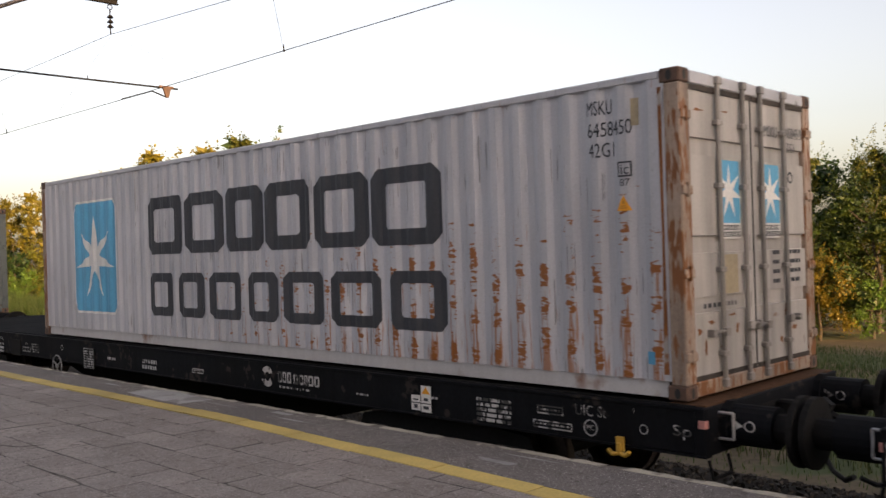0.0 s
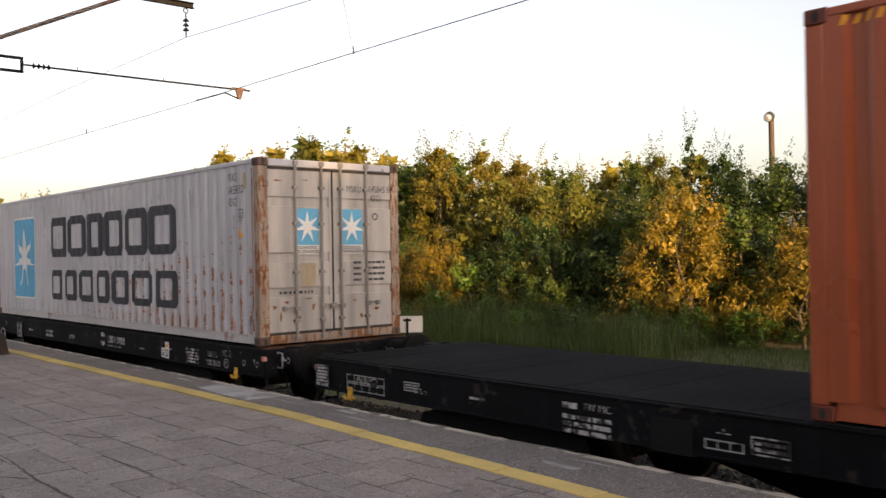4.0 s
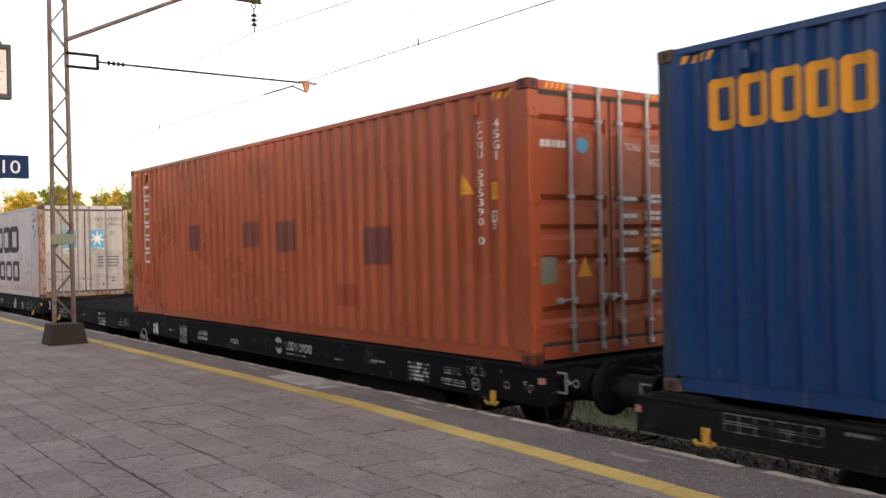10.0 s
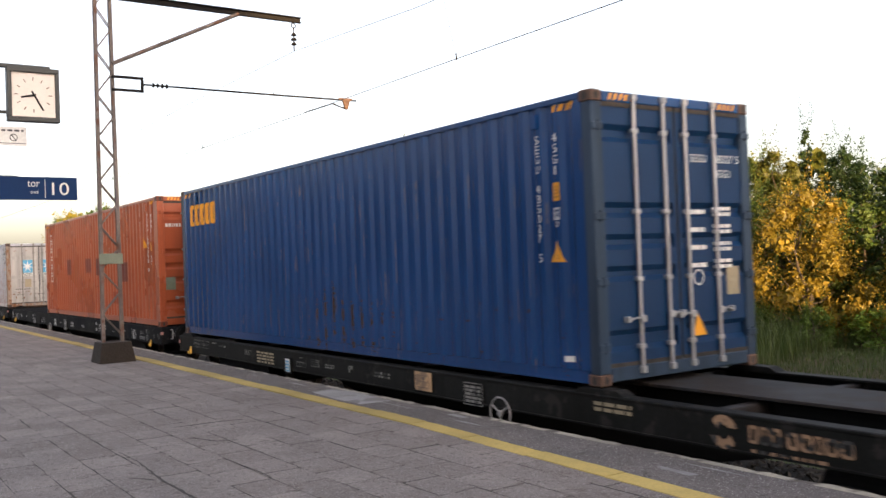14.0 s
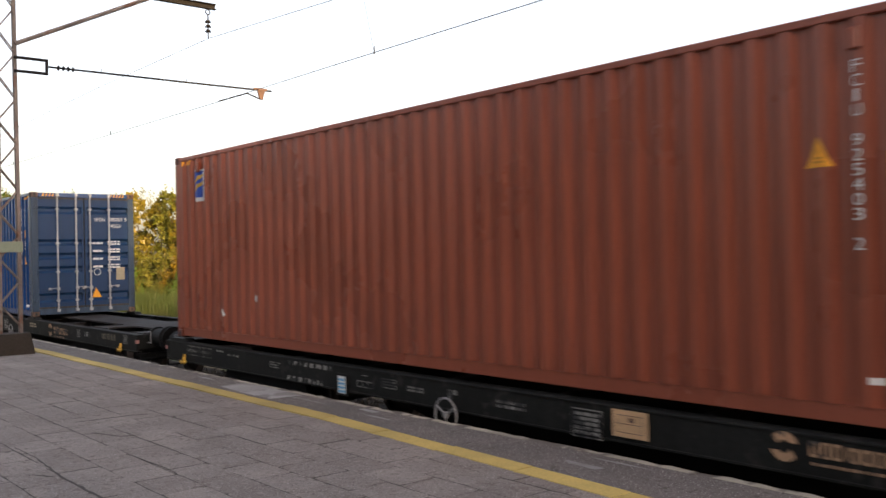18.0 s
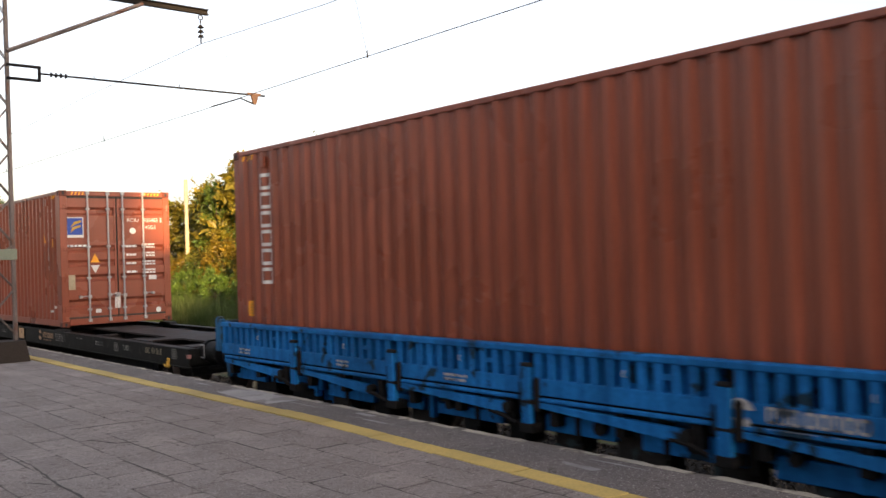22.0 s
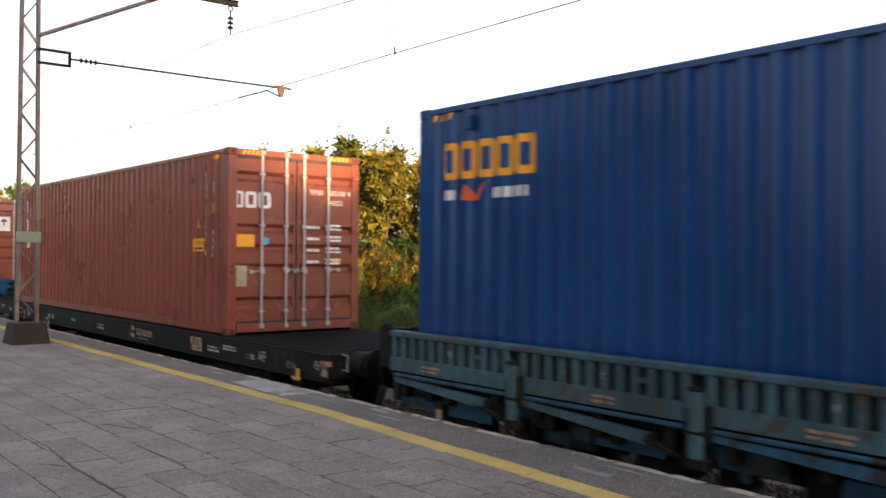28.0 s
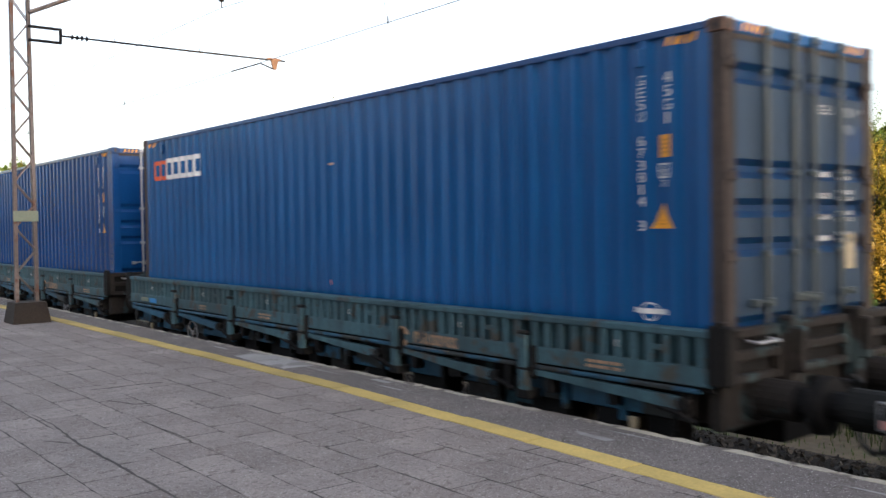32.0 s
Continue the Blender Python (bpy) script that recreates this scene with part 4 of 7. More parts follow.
def logo(w, u, v, material, s=1.0, x=SX):
    """A swirl of two crescents and plain blocks for the wordmark."""
    f = Flat()
    for a0 in (0.3, 0.3 + math.pi):
        n = 8
        out = [(u + 0.12 * s + 0.125 * s * math.cos(a0 + 2.2 * i / n), v + 0.125 * s * math.sin(a0 + 2.2 * i / n)) for i in range(n + 1)]
        inn = [(u + 0.12 * s + 0.055 * s * math.cos(a0 + 2.2 * i / n + 0.35), v + 0.055 * s * math.sin(a0 + 2.2 * i / n + 0.35)) for i in range(n + 1)]
        for i in range(n):
            f.poly([out[i], out[i + 1], inn[i + 1], inn[i]])
    f.letter_blocks(u + 0.34 * s, v - 0.05 * s, [0.08 * s, 0.07 * s, 0.08 * s], 0.13 * s, 0.018 * s, 0.3)
    f.letter_blocks(u + 0.65 * s, v - 0.05 * s, [0.09 * s, 0.09 * s, 0.06 * s, 0.095 * s, 0.095 * s], 0.12 * s, 0.016 * s, 0.34)
    f.lines(u + 0.36 * s, v - 0.115 * s, u + 0.95 * s, v - 0.085 * s, 1, 3, 0.2, 9)
    return sign(w, "operator_sign", f, material, x, "swirl and block lettering")


def wheel_mesh(R):
    if R not in DISC:
        g = Geo()
        prof = [(-0.07, 0.0), (-0.07, 0.11), (-0.03, 0.13), (-0.02, R - 0.1), (-0.065, R - 0.07), (-0.065, R), (0.04, R + 0.005), (0.045, R + 0.03), (0.068, R + 0.025), (0.068, R - 0.07), (0.01, R - 0.1), (0.0, 0.13), (0.06, 0.11), (0.06, 0.0)]
        n = 28
        v = [(x, r * math.cos(6.2832 * i / n), r * math.sin(6.2832 * i / n)) for i in range(n) for x, r in prof]
        m = len(prof)
        fc = [(i * m + j, i * m + j + 1, ((i + 1) % n) * m + j + 1, ((i + 1) % n) * m + j) for i in range(n) for j in range(m - 1)]
        DISC[R] = g.add(v, fc).mesh("wheel", M_WHEEL)
    return DISC[R]


def wheelset(w, y, R=0.46):
    part("axle", Geo().cyl((-0.98, y, R), (0.98, y, R), 0.08, 12), M_GRIME, w)
    for s in (-1, 1):
        ob = part("wheel", wheel_mesh(R), None, w, at=(s * 0.75, y, R))
        ob.rotation_euler = (0, 0, math.pi if s < 0 else 0)
        part("axle_box", Geo().box(s * 0.95, s * 1.14, y - 0.15, y + 0.15, R - 0.14, R + 0.16, 0.03), M_GRIME, w)


def bogie(w, y):
    for yy in (y - 0.9, y + 0.9):
        wheelset(w, yy)
    for s in (-1, 1):
        prof = [(y - 1.25, 0.50), (y - 1.15, 0.72), (y - 0.4, 0.80), (y + 0.4, 0.80), (y + 1.15, 0.72), (y + 1.25, 0.50), (y + 1.1, 0.44), (y + 0.5, 0.30), (y - 0.5, 0.30), (y - 1.1, 0.44)]
        part("bogie_side_frame", Geo().prism(prof, 0, s * 1.0, s * 1.09), M_GRIME, w)
        g = Geo()
        for dy in (-0.14, 0.0, 0.14):
            for i in range(5):
                g.cyl((s * 1.045, y + dy, 0.36 + i * 0.05), (s * 1.045, y + dy, 0.385 + i * 0.05), 0.055, 8)
        part("bogie_springs", g, M_GRIME, w)
    part("bogie_bolster", Geo().box(-1.0, 1.0, y - 0.18, y + 0.18, 0.42, 0.68, 0.03), M_GRIME, w)


def buffers(w, half, material, z=1.03):
    rh = 0.265 if material is M_BLACK else 0.225
    for e in (-1, 1):
        for x in (-0.875, 0.875):
            y0 = e * half
            b = part("buffer", Geo().cyl((x, y0, z), (x, y0 + e * 0.06, z), 0.19, 12).cyl((x, y0, z), (x, y0 + e * 0.40, z), 0.16, 20), material, w)
            if e < 0 and material is M_BLACK:
                f = Flat().circle(0.24, 0, 0.045, 0.012, 14).poly([(0.10, -0.05), (0.10, 0.05), (0.19, 0.0)])
                part("buffer_mark", f.lay(lambda a, v: (x - 0.163 * math.cos(v * 6.0), y0 - a, z + 0.02 + 0.163 * math.sin(v * 6.0))), M_OLDWHITE, b)
            part("plunger", Geo().cyl((x, y0 + e * 0.40, z), (x, y0 + e * 0.565, z), 0.115, 16), M_GRIME, b)
            g = Geo().cyl((x, y0 + e * 0.555, z), (x, y0 + e * 0.60, z), rh, 24).cyl((x, y0 + e * 0.60, z), (x, y0 + e * 0.615, z), rh, 24, rh * 0.7)
            part("buffer_head", g, M_GRIME, b)
        g = Geo().box(-0.06, 0.06, e * half, e * (half + 0.36), z - 0.07, z + 0.07, 0.02)
        g.prism([(e * (half + 0.3), z - 0.1), (e * (half + 0.42), z - 0.06), (e * (half + 0.46), z + 0.06), (e * (half + 0.38), z + 0.12), (e * (half + 0.40), z + 0.02), (e * (half + 0.32), z + 0.0)], 0, -0.04, 0.04)
        part("draw_hook", g, M_GRIME, w)
        part("brake_hose", Geo().tube([(0.3, e * half, 0.9), (0.3, e * (half + 0.16), 0.82), (0.27, e * (half + 0.26), 0.62), (0.2, e * (half + 0.36), 0.5), (0.1, e * (half + 0.5), 0.46), (0.02, e * (half + 0.6), 0.52)], 0.022, 6), M_RUBBERHOLE, w)
    e = -1
    g = Geo().tube([(0, e * (half + 0.40), z), (0, e * (half + 0.62), z - 0.10), (0, e * (half + 0.85), z - 0.02)], 0.035, 6)
    part("screw_coupling", g, M_GRIME, w)


def brake_wheel(w, y, z=0.74, R=0.175, material=M_WHEELGREY, x=SX + 0.06):
    g = Geo().ring((-x, y, z), (1, 0, 0), R, 0.011, 26, 6)
    for i in range(3):
        t = 0.5 + 2.0944 * i
        g.cyl((-x, y, z), (-x, y + R * math.cos(t), z + R * math.sin(t)), 0.011, 6)
    b = part("brake_wheel", g.cyl((-x - 0.02, y, z), (-x + 0.02, y, z), 0.035, 8), material, w)
    part("brake_spindle", Geo().cyl((-x, y, z), (-x + 0.25, y, z), 0.016, 6), M_GRIME, b)


def rope_hook(w, y, z=0.80, x=SX):
    g = Geo().box(-x - 0.02, -x, y - 0.04, y + 0.04, z - 0.02, z + 0.10, 0.006)
    for s in (-1, 1):
        g.tube([(-x - 0.025, y, z - 0.03), (-x - 0.035, y + s * 0.06, z - 0.045), (-x - 0.035, y + s * 0.10, z - 0.01)], 0.018, 6)
    part("rope_hook", g.cyl((-x - 0.025, y, z + 0.05), (-x - 0.025, y, z - 0.03), 0.022, 6), M_YELLOW, w, "yellow double rope hook")


def corner_rail(w, half, e, material=M_GALV):
    part("grab_handle", Geo().tube([(-1.05, e * half, 1.14), (-1.05, e * (half + 0.12), 1.14), (-1.05, e * (half + 0.12), 0.94), (-1.05, e * half, 0.94)], 0.012, 6), material, w)


def panel(w, u, v, wd, h, seed, material=M_OLDWHITE, rows=3, boxed=True, words=4):
    f = Flat()
    if boxed:
        f.border(u, v, u + wd, v + h, 0.012)
        f.lines(u + 0.03, v + 0.03, u + wd - 0.03, v + h - 0.015, rows, seed, 0.4, words)
    else:
        f.lines(u, v, u + wd, v + h, rows, seed, 0.35, words)
    return sign(w, "data_panel", f, material)


def flat_wagon(label, y_front, y_rear, material, deck="plank", z_top=1.19, zb0=0.845, zb1=0.81):
    """A bogie flat wagon for containers. deck: 'plank' closed, 'open' a skeleton frame."""
    half = (y_front - y_rear) / 2
    yc = (y_front + y_rear) / 2
    w = thing("flat_wagon", label, "wagon", XC, yc, 0, "wagons of the train")
    WAGONS.append((w, yc))
    for s in (-1, 1):
        prof = [(-half, z_top), (half, z_top), (half, zb0), (half - 2.2, zb0 - 0.03), (half - 4.6, zb1), (-half + 4.6, zb1), (-half + 2.2, zb0 - 0.03), (-half, zb0)]
        part("side_sill", Geo().prism(prof, 0, s * (SX - 0.016), s * (SX - 0.030)), material, w)
        g = Geo().box(s * (SX - 0.10), s * SX, -half, half, z_top - 0.022, z_top, 0.004).box(s * (SX - 0.10), s * (SX - 0.004), -half, half, zb0 - 0.03, zb0 - 0.012)
        part("sill_flange", g, material, w)
    for e in (-1, 1):
        hs = part("headstock", Geo().box(-SX + 0.01, SX - 0.01, e * (half - 0.10), e * half, 0.82, z_top + 0.004, 0.012), material, w)
        # a thin black box stands in for the shade in the open slot
        part("headstock_slot", Geo().box(-0.52, -0.02, e * half, e * (half + 0.004), z_top - 0.15, z_top - 0.09, 0.001), M_GRIME, hs)
        part("end_tag", Geo().box(-SX - 0.004, -SX + 0.05, e * (half - 0.055), e * (half + 0.004), z_top - 0.15, z_top - 0.09, 0.002), M_PINK, hs, "small faded orange tag")
        part("foot_bar", Geo().tube([(-1.22, e * half, 0.80), (-1.22, e * (half + 0.03), 0.66), (-0.92, e * (half + 0.03), 0.66), (-0.92, e * half, 0.80)], 0.013, 6), M_GRIME, hs)
        corner_rail(w, half, e, M_GALV if material is M_BLACK else M_WHEELGREY)
    prof = [(-half + 0.1, z_top - 0.05), (half - 0.1, z_top - 0.05), (half - 0.1, 0.78), (5.3, 0.74), (3.4, 0.33), (-3.4, 0.33), (-5.3, 0.74), (-half + 0.1, 0.78)]
    for s in (-1, 1):
        part("centre_sill", Geo().prism(prof, 0, s * 0.27, s * 0.30), M_GRIME, w)
        part("brake_pipe", Geo().cyl((s * 0.64, -half + 1.2, 0.80), (s * 0.64, half - 1.2, 0.80), 0.03, 8), M_GRIME, w)
    if deck == "plank":
        n = int((2 * half - 0.2) / 0.62)
        step = (2 * half - 0.2) / n
        for i in range(n):
            y = -half + 0.1 + i * step
            dz = 0.004 * ((i * 7) % 3)
            part("deck_plate", Geo().box(-SX + 0.05, SX - 0.05, y + 0.002, y + step - 0.002, z_top - 0.035, z_top + 0.010 + dz * 0.5, 0.003), M_DECK, w)
    else:
        zp, cw = z_top + 0.02, 0.48
        part("centre_plate", Geo().box(-cw, cw, -half + 0.1, half - 0.1, zp - 0.03, zp, 0.004), M_RUSTDECK, w)
        for e in (-1, 1):
            for d, wd in ((0.32, 0.22), (2.27, 0.24)):
                y = e * (half - d)
                for s in (-1, 1):
                    g = Geo().box(s * (cw + 0.001), s * (SX - 0.16), y - wd, y + wd, zp - 0.03, zp, 0.003)
                    for q in (-1, 1):       # rounded corners of the openings
                        for x0, dx in ((s * cw, s), (s * (SX - 0.16), -s)):
                            arc = [(x0 + dx * 0.20 * (1 - math.sin(a)), y + q * (wd + 0.20 * (1 - math.cos(a)))) for a in np.linspace(0, math.pi / 2, 6)]
                            g.prism([(x0 + dx * 0.001, y + q * wd)] + [(x, max(-half + 0.1, min(half - 0.1, yy))) for x, yy in arc], 2, zp - 0.028, zp - 0.001)
                    part("cross_plate", g, M_RUSTDECK, w)
                part("cross_beam", Geo().box(-SX + 0.03, SX - 0.03, y - wd * 0.6, y + wd * 0.6, zp - 0.28, zp - 0.032, 0.01), M_GRIME, w)
        for y in np.linspace(-half + 3.6, half - 3.6, 8):
            part("cross_beam", Geo().box(-SX + 0.03, SX - 0.03, y - 0.07, y + 0.07, zp - 0.26, zp - 0.07, 0.01), M_RUSTDECK, w)
        for s in (-1, 1):
            part("sill_cover", Geo().box(s * (SX - 0.16), s * (SX - 0.01), -half + 0.1, half - 0.1, z_top - 0.02, z_top + 0.004, 0.003), M_DKGREEN, w)
            for y in (-3.0, 8.95):
                part("bearing_pad", Geo().prism([(y - 0.34, z_top), (y + 0.34, z_top), (y + 0.24, z_top + 0.055), (y - 0.24, z_top + 0.055)], 0, s * (SX - 0.17), s * (SX - 0.005)), material, w)
    for y in (half - 3.0, -half + 3.0):
        bogie(w, y)
    buffers(w, half, material)
    part("brake_reservoir", Geo().cyl((0.45, -1.0, 0.60), (0.45, 0.1, 0.60), 0.17, 14), M_GRIME, w)
    for e in (-1, 1):
        rope_hook(w, e * (half - 0.75))
    return w


def dress_black(w, half, board, wheel, plate=None):
    """Markings of the black flat wagons, by metres from the tail towards the front."""
    u = lambda d: half - d
    sign(w, "letters", Flat().text("Sp", u(0.27), 0.94, 0.16, 0.11), M_OLDWHITE)
    sign(w, "letters", Flat().circle(u(1.04), 0.935, 0.07, 0.012).text("MC", u(1.08), 0.915, 0.08, 0.045).text("UIC St", u(1.19), 1.03, 0.31, 0.09), M_OLDWHITE)
    sign(w, "letters", Flat().circle(u(0.53), 0.98, 0.04, 0.008).rect(u(0.62), 1.10, u(0.615), 1.14), M_OLDWHITE)
    panel(w, u(1.60), 1.00, 0.28, 0.075, 3, rows=1, words=6)
    panel(w, u(1.65), 0.875, 0.42, 0.07, 4, rows=1, words=8)
    panel(w, u(2.32), 0.86, 0.42, 0.23, 5, rows=5, boxed=False)
    panel(w, u(3.13), 1.00, 0.30, 0.035, 5, rows=1, boxed=False)
    panel(w, u(4.06), 0.94, 0.20, 0.03, 6, rows=1, boxed=False)
    logo(w, u(5.81), 1.01, M_OLDWHITE, 0.98)
    panel(w, u(7.42), 0.93, 0.28, 0.06, 7, rows=1, words=3)
    panel(w, u(8.80), 0.89, 0.42, 0.16, 8, rows=2, boxed=False, words=6)
    part("label_board", Geo().box(-SX - 0.012, -SX, -u(board), -u(board - 0.37), 0.76, 1.09, 0.002), M_DKGREEN, w)
    part("label_print", Flat().border(u(board) + 0.01, 0.77, u(board - 0.36), 1.08, 0.008).lines(u(board) + 0.03, 0.79, u(board - 0.35), 1.06, 7, 12, 0.4, 3).lay(lambda a, b: (-SX - 0.016, -a, b)), M_OLDWHITE, w)
    panel(w, u(10.20 if board < 10 else 9.9), 0.95, 0.26, 0.06, 14, rows=1, boxed=False)
    part("worn_plate", Flat().disc(u(11.0), 0.905, 0.055).disc(u(10.84), 0.90, 0.06).disc(u(10.99), 1.01, 0.045).disc(u(10.85), 1.01, 0.055).disc(u(10.92), 0.95, 0.03).lay(lambda a, b: (-SX - 0.006, -a, b)), M_WHITE, w, "flaking white stencil plate") if board < 10 else None
    brake_wheel(w, -u(wheel))
    sign(w, "letters", Flat().circle(u(wheel - 0.07), 1.04, 0.045, 0.01), M_OLDWHITE)
    panel(w, u(12.81), 0.90, 0.31, 0.14, 17, rows=2)
    f = Flat().border(u(13.21), 0.89, u(12.87), 0.97, 0.012).rect(u(13.10), 0.89, u(13.09), 0.97).rect(u(12.99), 0.89, u(12.98), 0.97).rect(u(13.10), 1.02, u(12.98), 1.03).rect(u(13.045), 1.02, u(13.035), 1.06)
    sign(w, "outline_mark", f, M_OLDWHITE)
    part("blank_board", Geo().box(-SX - 0.010, -SX, -u(13.71), -u(13.31), 0.80, 1.08, 0.002), M_GRIME, w)
    sign(w, "letters", Flat().text("RIV MC", u(14.42), 1.04, 0.30, 0.065).lines(u(14.67), 0.82, u(14.12), 1.01, 3, 21, 0.35, 3).lines(u(14.67), 1.04, u(14.50), 1.10, 1, 2, 0.1, 1), M_OLDWHITE)
    panel(w, u(15.9), 0.98, 0.22, 0.04, 22, rows=1, boxed=False)
    panel(w, u(16.95), 0.96, 0.26, 0.10, 24, rows=2)
    f = Flat().border(u(18.02), 0.96, u(17.30), 1.05, 0.010).border(u(18.02), 0.86, u(17.30), 0.95, 0.010)
    for i in range(1, 5):
        f.rect(u(18.02 - i * 0.144), 0.86, u(18.012 - i * 0.144), 1.05)
    sign(w, "outline_mark", f.text("A B C", u(17.84), 0.975, 0.38, 0.06), M_OLDWHITE)
    part("table_board", Geo().box(-SX - 0.008, -SX, -u(18.68), -u(18.38), 0.84, 1.12, 0.002), M_GRIME, w)
    sign(w, "letters", Flat().border(u(18.66), 0.86, u(18.40), 1.11, 0.01).lines(u(18.64), 0.87, u(18.42), 1.10, 6, 25, 0.3, 3), M_OLDWHITE, SX + 0.008)
    if plate:
        part("warning_plate", Flat().rect(u(plate), 0.87, u(plate - 0.13), 1.02).rect(u(plate - 0.14), 0.86, u(plate - 0.28), 1.12).lay(lambda a, b: (-SX - 0.006, -a, b)), M_WHITE, w, "white warning plate with an orange triangle")
        part("plate_triangle", Flat().poly([(u(plate - 0.15), 1.04), (u(plate - 0.27), 1.04), (u(plate - 0.21), 1.11)]).lay(lambda a, b: (-SX - 0.009, -a, b)), M_ORANGE, w)
        part("plate_print", Flat().rect(u(plate), 0.94, u(plate - 0.28), 0.95).rect(u(plate - 0.14), 0.86, u(plate - 0.135), 1.03).rect(u(plate - 0.03), 0.97, u(plate - 0.10), 0.985).rect(u(plate - 0.18), 0.97, u(plate - 0.24), 1.0).rect(u(plate - 0.17), 0.89, u(plate - 0.25), 0.92).rect(u(plate - 0.04), 0.89, u(plate - 0.09), 0.93).lay(lambda a, b: (-SX - 0.009, -a, b)), M_INK, w)


def dress_green(w, half, tint, orange, board, stack, mark_at):
    """Markings of the dark green wagons, by metres from the tail towards the front."""
    u = lambda d: half - d
    sign(w, "letters", Flat().text("UIC", u(1.72), 0.93, 0.20, 0.10).circle(u(1.38), 0.98, 0.055, 0.011).rect(u(1.42), 0.975, u(1.34), 0.985).text("St E", u(1.26), 0.93, 0.24, 0.10), M_TAG)
    panel(w, u(0.62), 0.90, 0.20, 0.16, 30, M_DULLWHITE, 3)
    panel(w, u(3.19), 0.88, 0.20, 0.15, 31, M_DULLWHITE, 5)
    panel(w, u(2.75), 0.92, 0.36, 0.10, 47, M_DULLWHITE, 3, False)
    if mark_at > 6:
        panel(w, u(4.17), 0.93, 0.42, 0.10, 32, M_DULLWHITE, 2, False)
        panel(w, u(5.22), 1.00, 0.30, 0.04, 36, M_DULLWHITE, 1, False)
        panel(w, u(6.60), 0.89, 0.65, 0.17, 33, M_DULLWHITE, 4, False, 6)
        logo(w, u(mark_at), 0.97, tint, 0.90)
    else:
        panel(w, u(6.50), 0.93, 0.50, 0.11, 33, M_TAG, 2, False, 4)
        logo(w, u(mark_at), 0.925, tint, 1.14)
    part("label_frame", Geo().box(-SX - 0.010, -SX, -u(board), -u(board - 0.36), 0.76, 1.02, 0.002), M_GRIME, w)
    sign(w, "outline_mark", Flat().border(u(board), 0.76, u(board - 0.36), 1.02, 0.010).lines(u(board - 0.03), 0.79, u(board - 0.33), 1.0, 5, 34, 0.3, 3), M_DULLWHITE, SX + 0.009)
    if orange:
        part("label_board", Geo().box(-SX - 0.010, -SX, -u(orange), -u(orange - 0.38), 0.825, 1.06, 0.003), M_BOARD, w, "faded orange label board")
        o = u(orange - 0.185)
        sign(w, "board_print", Flat().border(o - 0.13, 0.865, o + 0.14, 1.02, 0.006).rect(o - 0.13, 0.94, o + 0.14, 0.946).rect(o, 0.96, o + 0.05, 1.0), M_RUSTY, SX + 0.009)
    panel(w, u(10.75), 0.90, 0.40, 0.09, 37, M_DULLWHITE, 2, False)
    sign(w, "outline_mark", Flat().rect(u(11.50), 0.90, u(11.44), 1.0).rect(u(11.42), 0.95, u(11.36), 1.0), M_DULLWHITE)
    panel(w, u(12.22), 0.91, 0.32, 0.07, 38, M_DULLWHITE, 2, False)
    panel(w, u(12.69), 0.90, 0.28, 0.11, 39, M_DULLWHITE, 2)
    f = Flat().border(u(13.20), 0.86, u(12.86), 0.94, 0.011).rect(u(13.09), 0.86, u(13.08), 0.94).rect(u(12.98), 0.86, u(12.97), 0.94).rect(u(13.09), 1.0, u(12.97), 1.01)
    sign(w, "outline_mark", f, M_DULLWHITE)
    part("card_holder", Geo().box(-SX - 0.02, -SX, -u(13.50) - 0.13, -u(13.50) + 0.13, 0.72, 0.99, 0.004), M_GRIME, w)
    sign(w, "card", Flat().rect(u(13.50) - 0.085, 0.75, u(13.50) + 0.085, 0.96), M_WHITE, SX + 0.02, "pale blue and white paper card")
    sign(w, "card_print", Flat().lines(u(13.50) - 0.075, 0.76, u(13.50) + 0.075, 0.95, 4, 41, 0.4, 2), M_SKYBLUE, SX + 0.023)
    f = Flat().lines(u(14.78), 0.82, u(14.06), 1.03, 4, 42, 0.4, 4) if stack else Flat().lines(u(14.80), 1.0, u(13.75), 1.06, 1, 43, 0.1, 9).lines(u(14.85), 0.79, u(13.95), 0.86, 1, 44, 0.1, 8)
    sign(w, "data_panel", f, M_TAG if stack else M_DULLWHITE)
    panel(w, u(15.32), 0.92, 0.28, 0.08, 45, M_DULLWHITE, 1)
    panel(w, u(16.57), 0.98, 0.32, 0.05, 46, M_DULLWHITE, 1, False)
    panel(w, u(16.95), 1.02, 0.25, 0.04, 48, M_DULLWHITE, 1, False)
    f = Flat().border(u(17.98), 0.90, u(17.12), 0.97, 0.010).border(u(17.98), 0.98, u(17.12), 1.05, 0.010)
    for i in range(1, 6):
        f.rect(u(17.98 - i * 0.143), 0.90, u(17.97 - i * 0.143), 1.05)
    sign(w, "outline_mark", f, M_DULLWHITE)


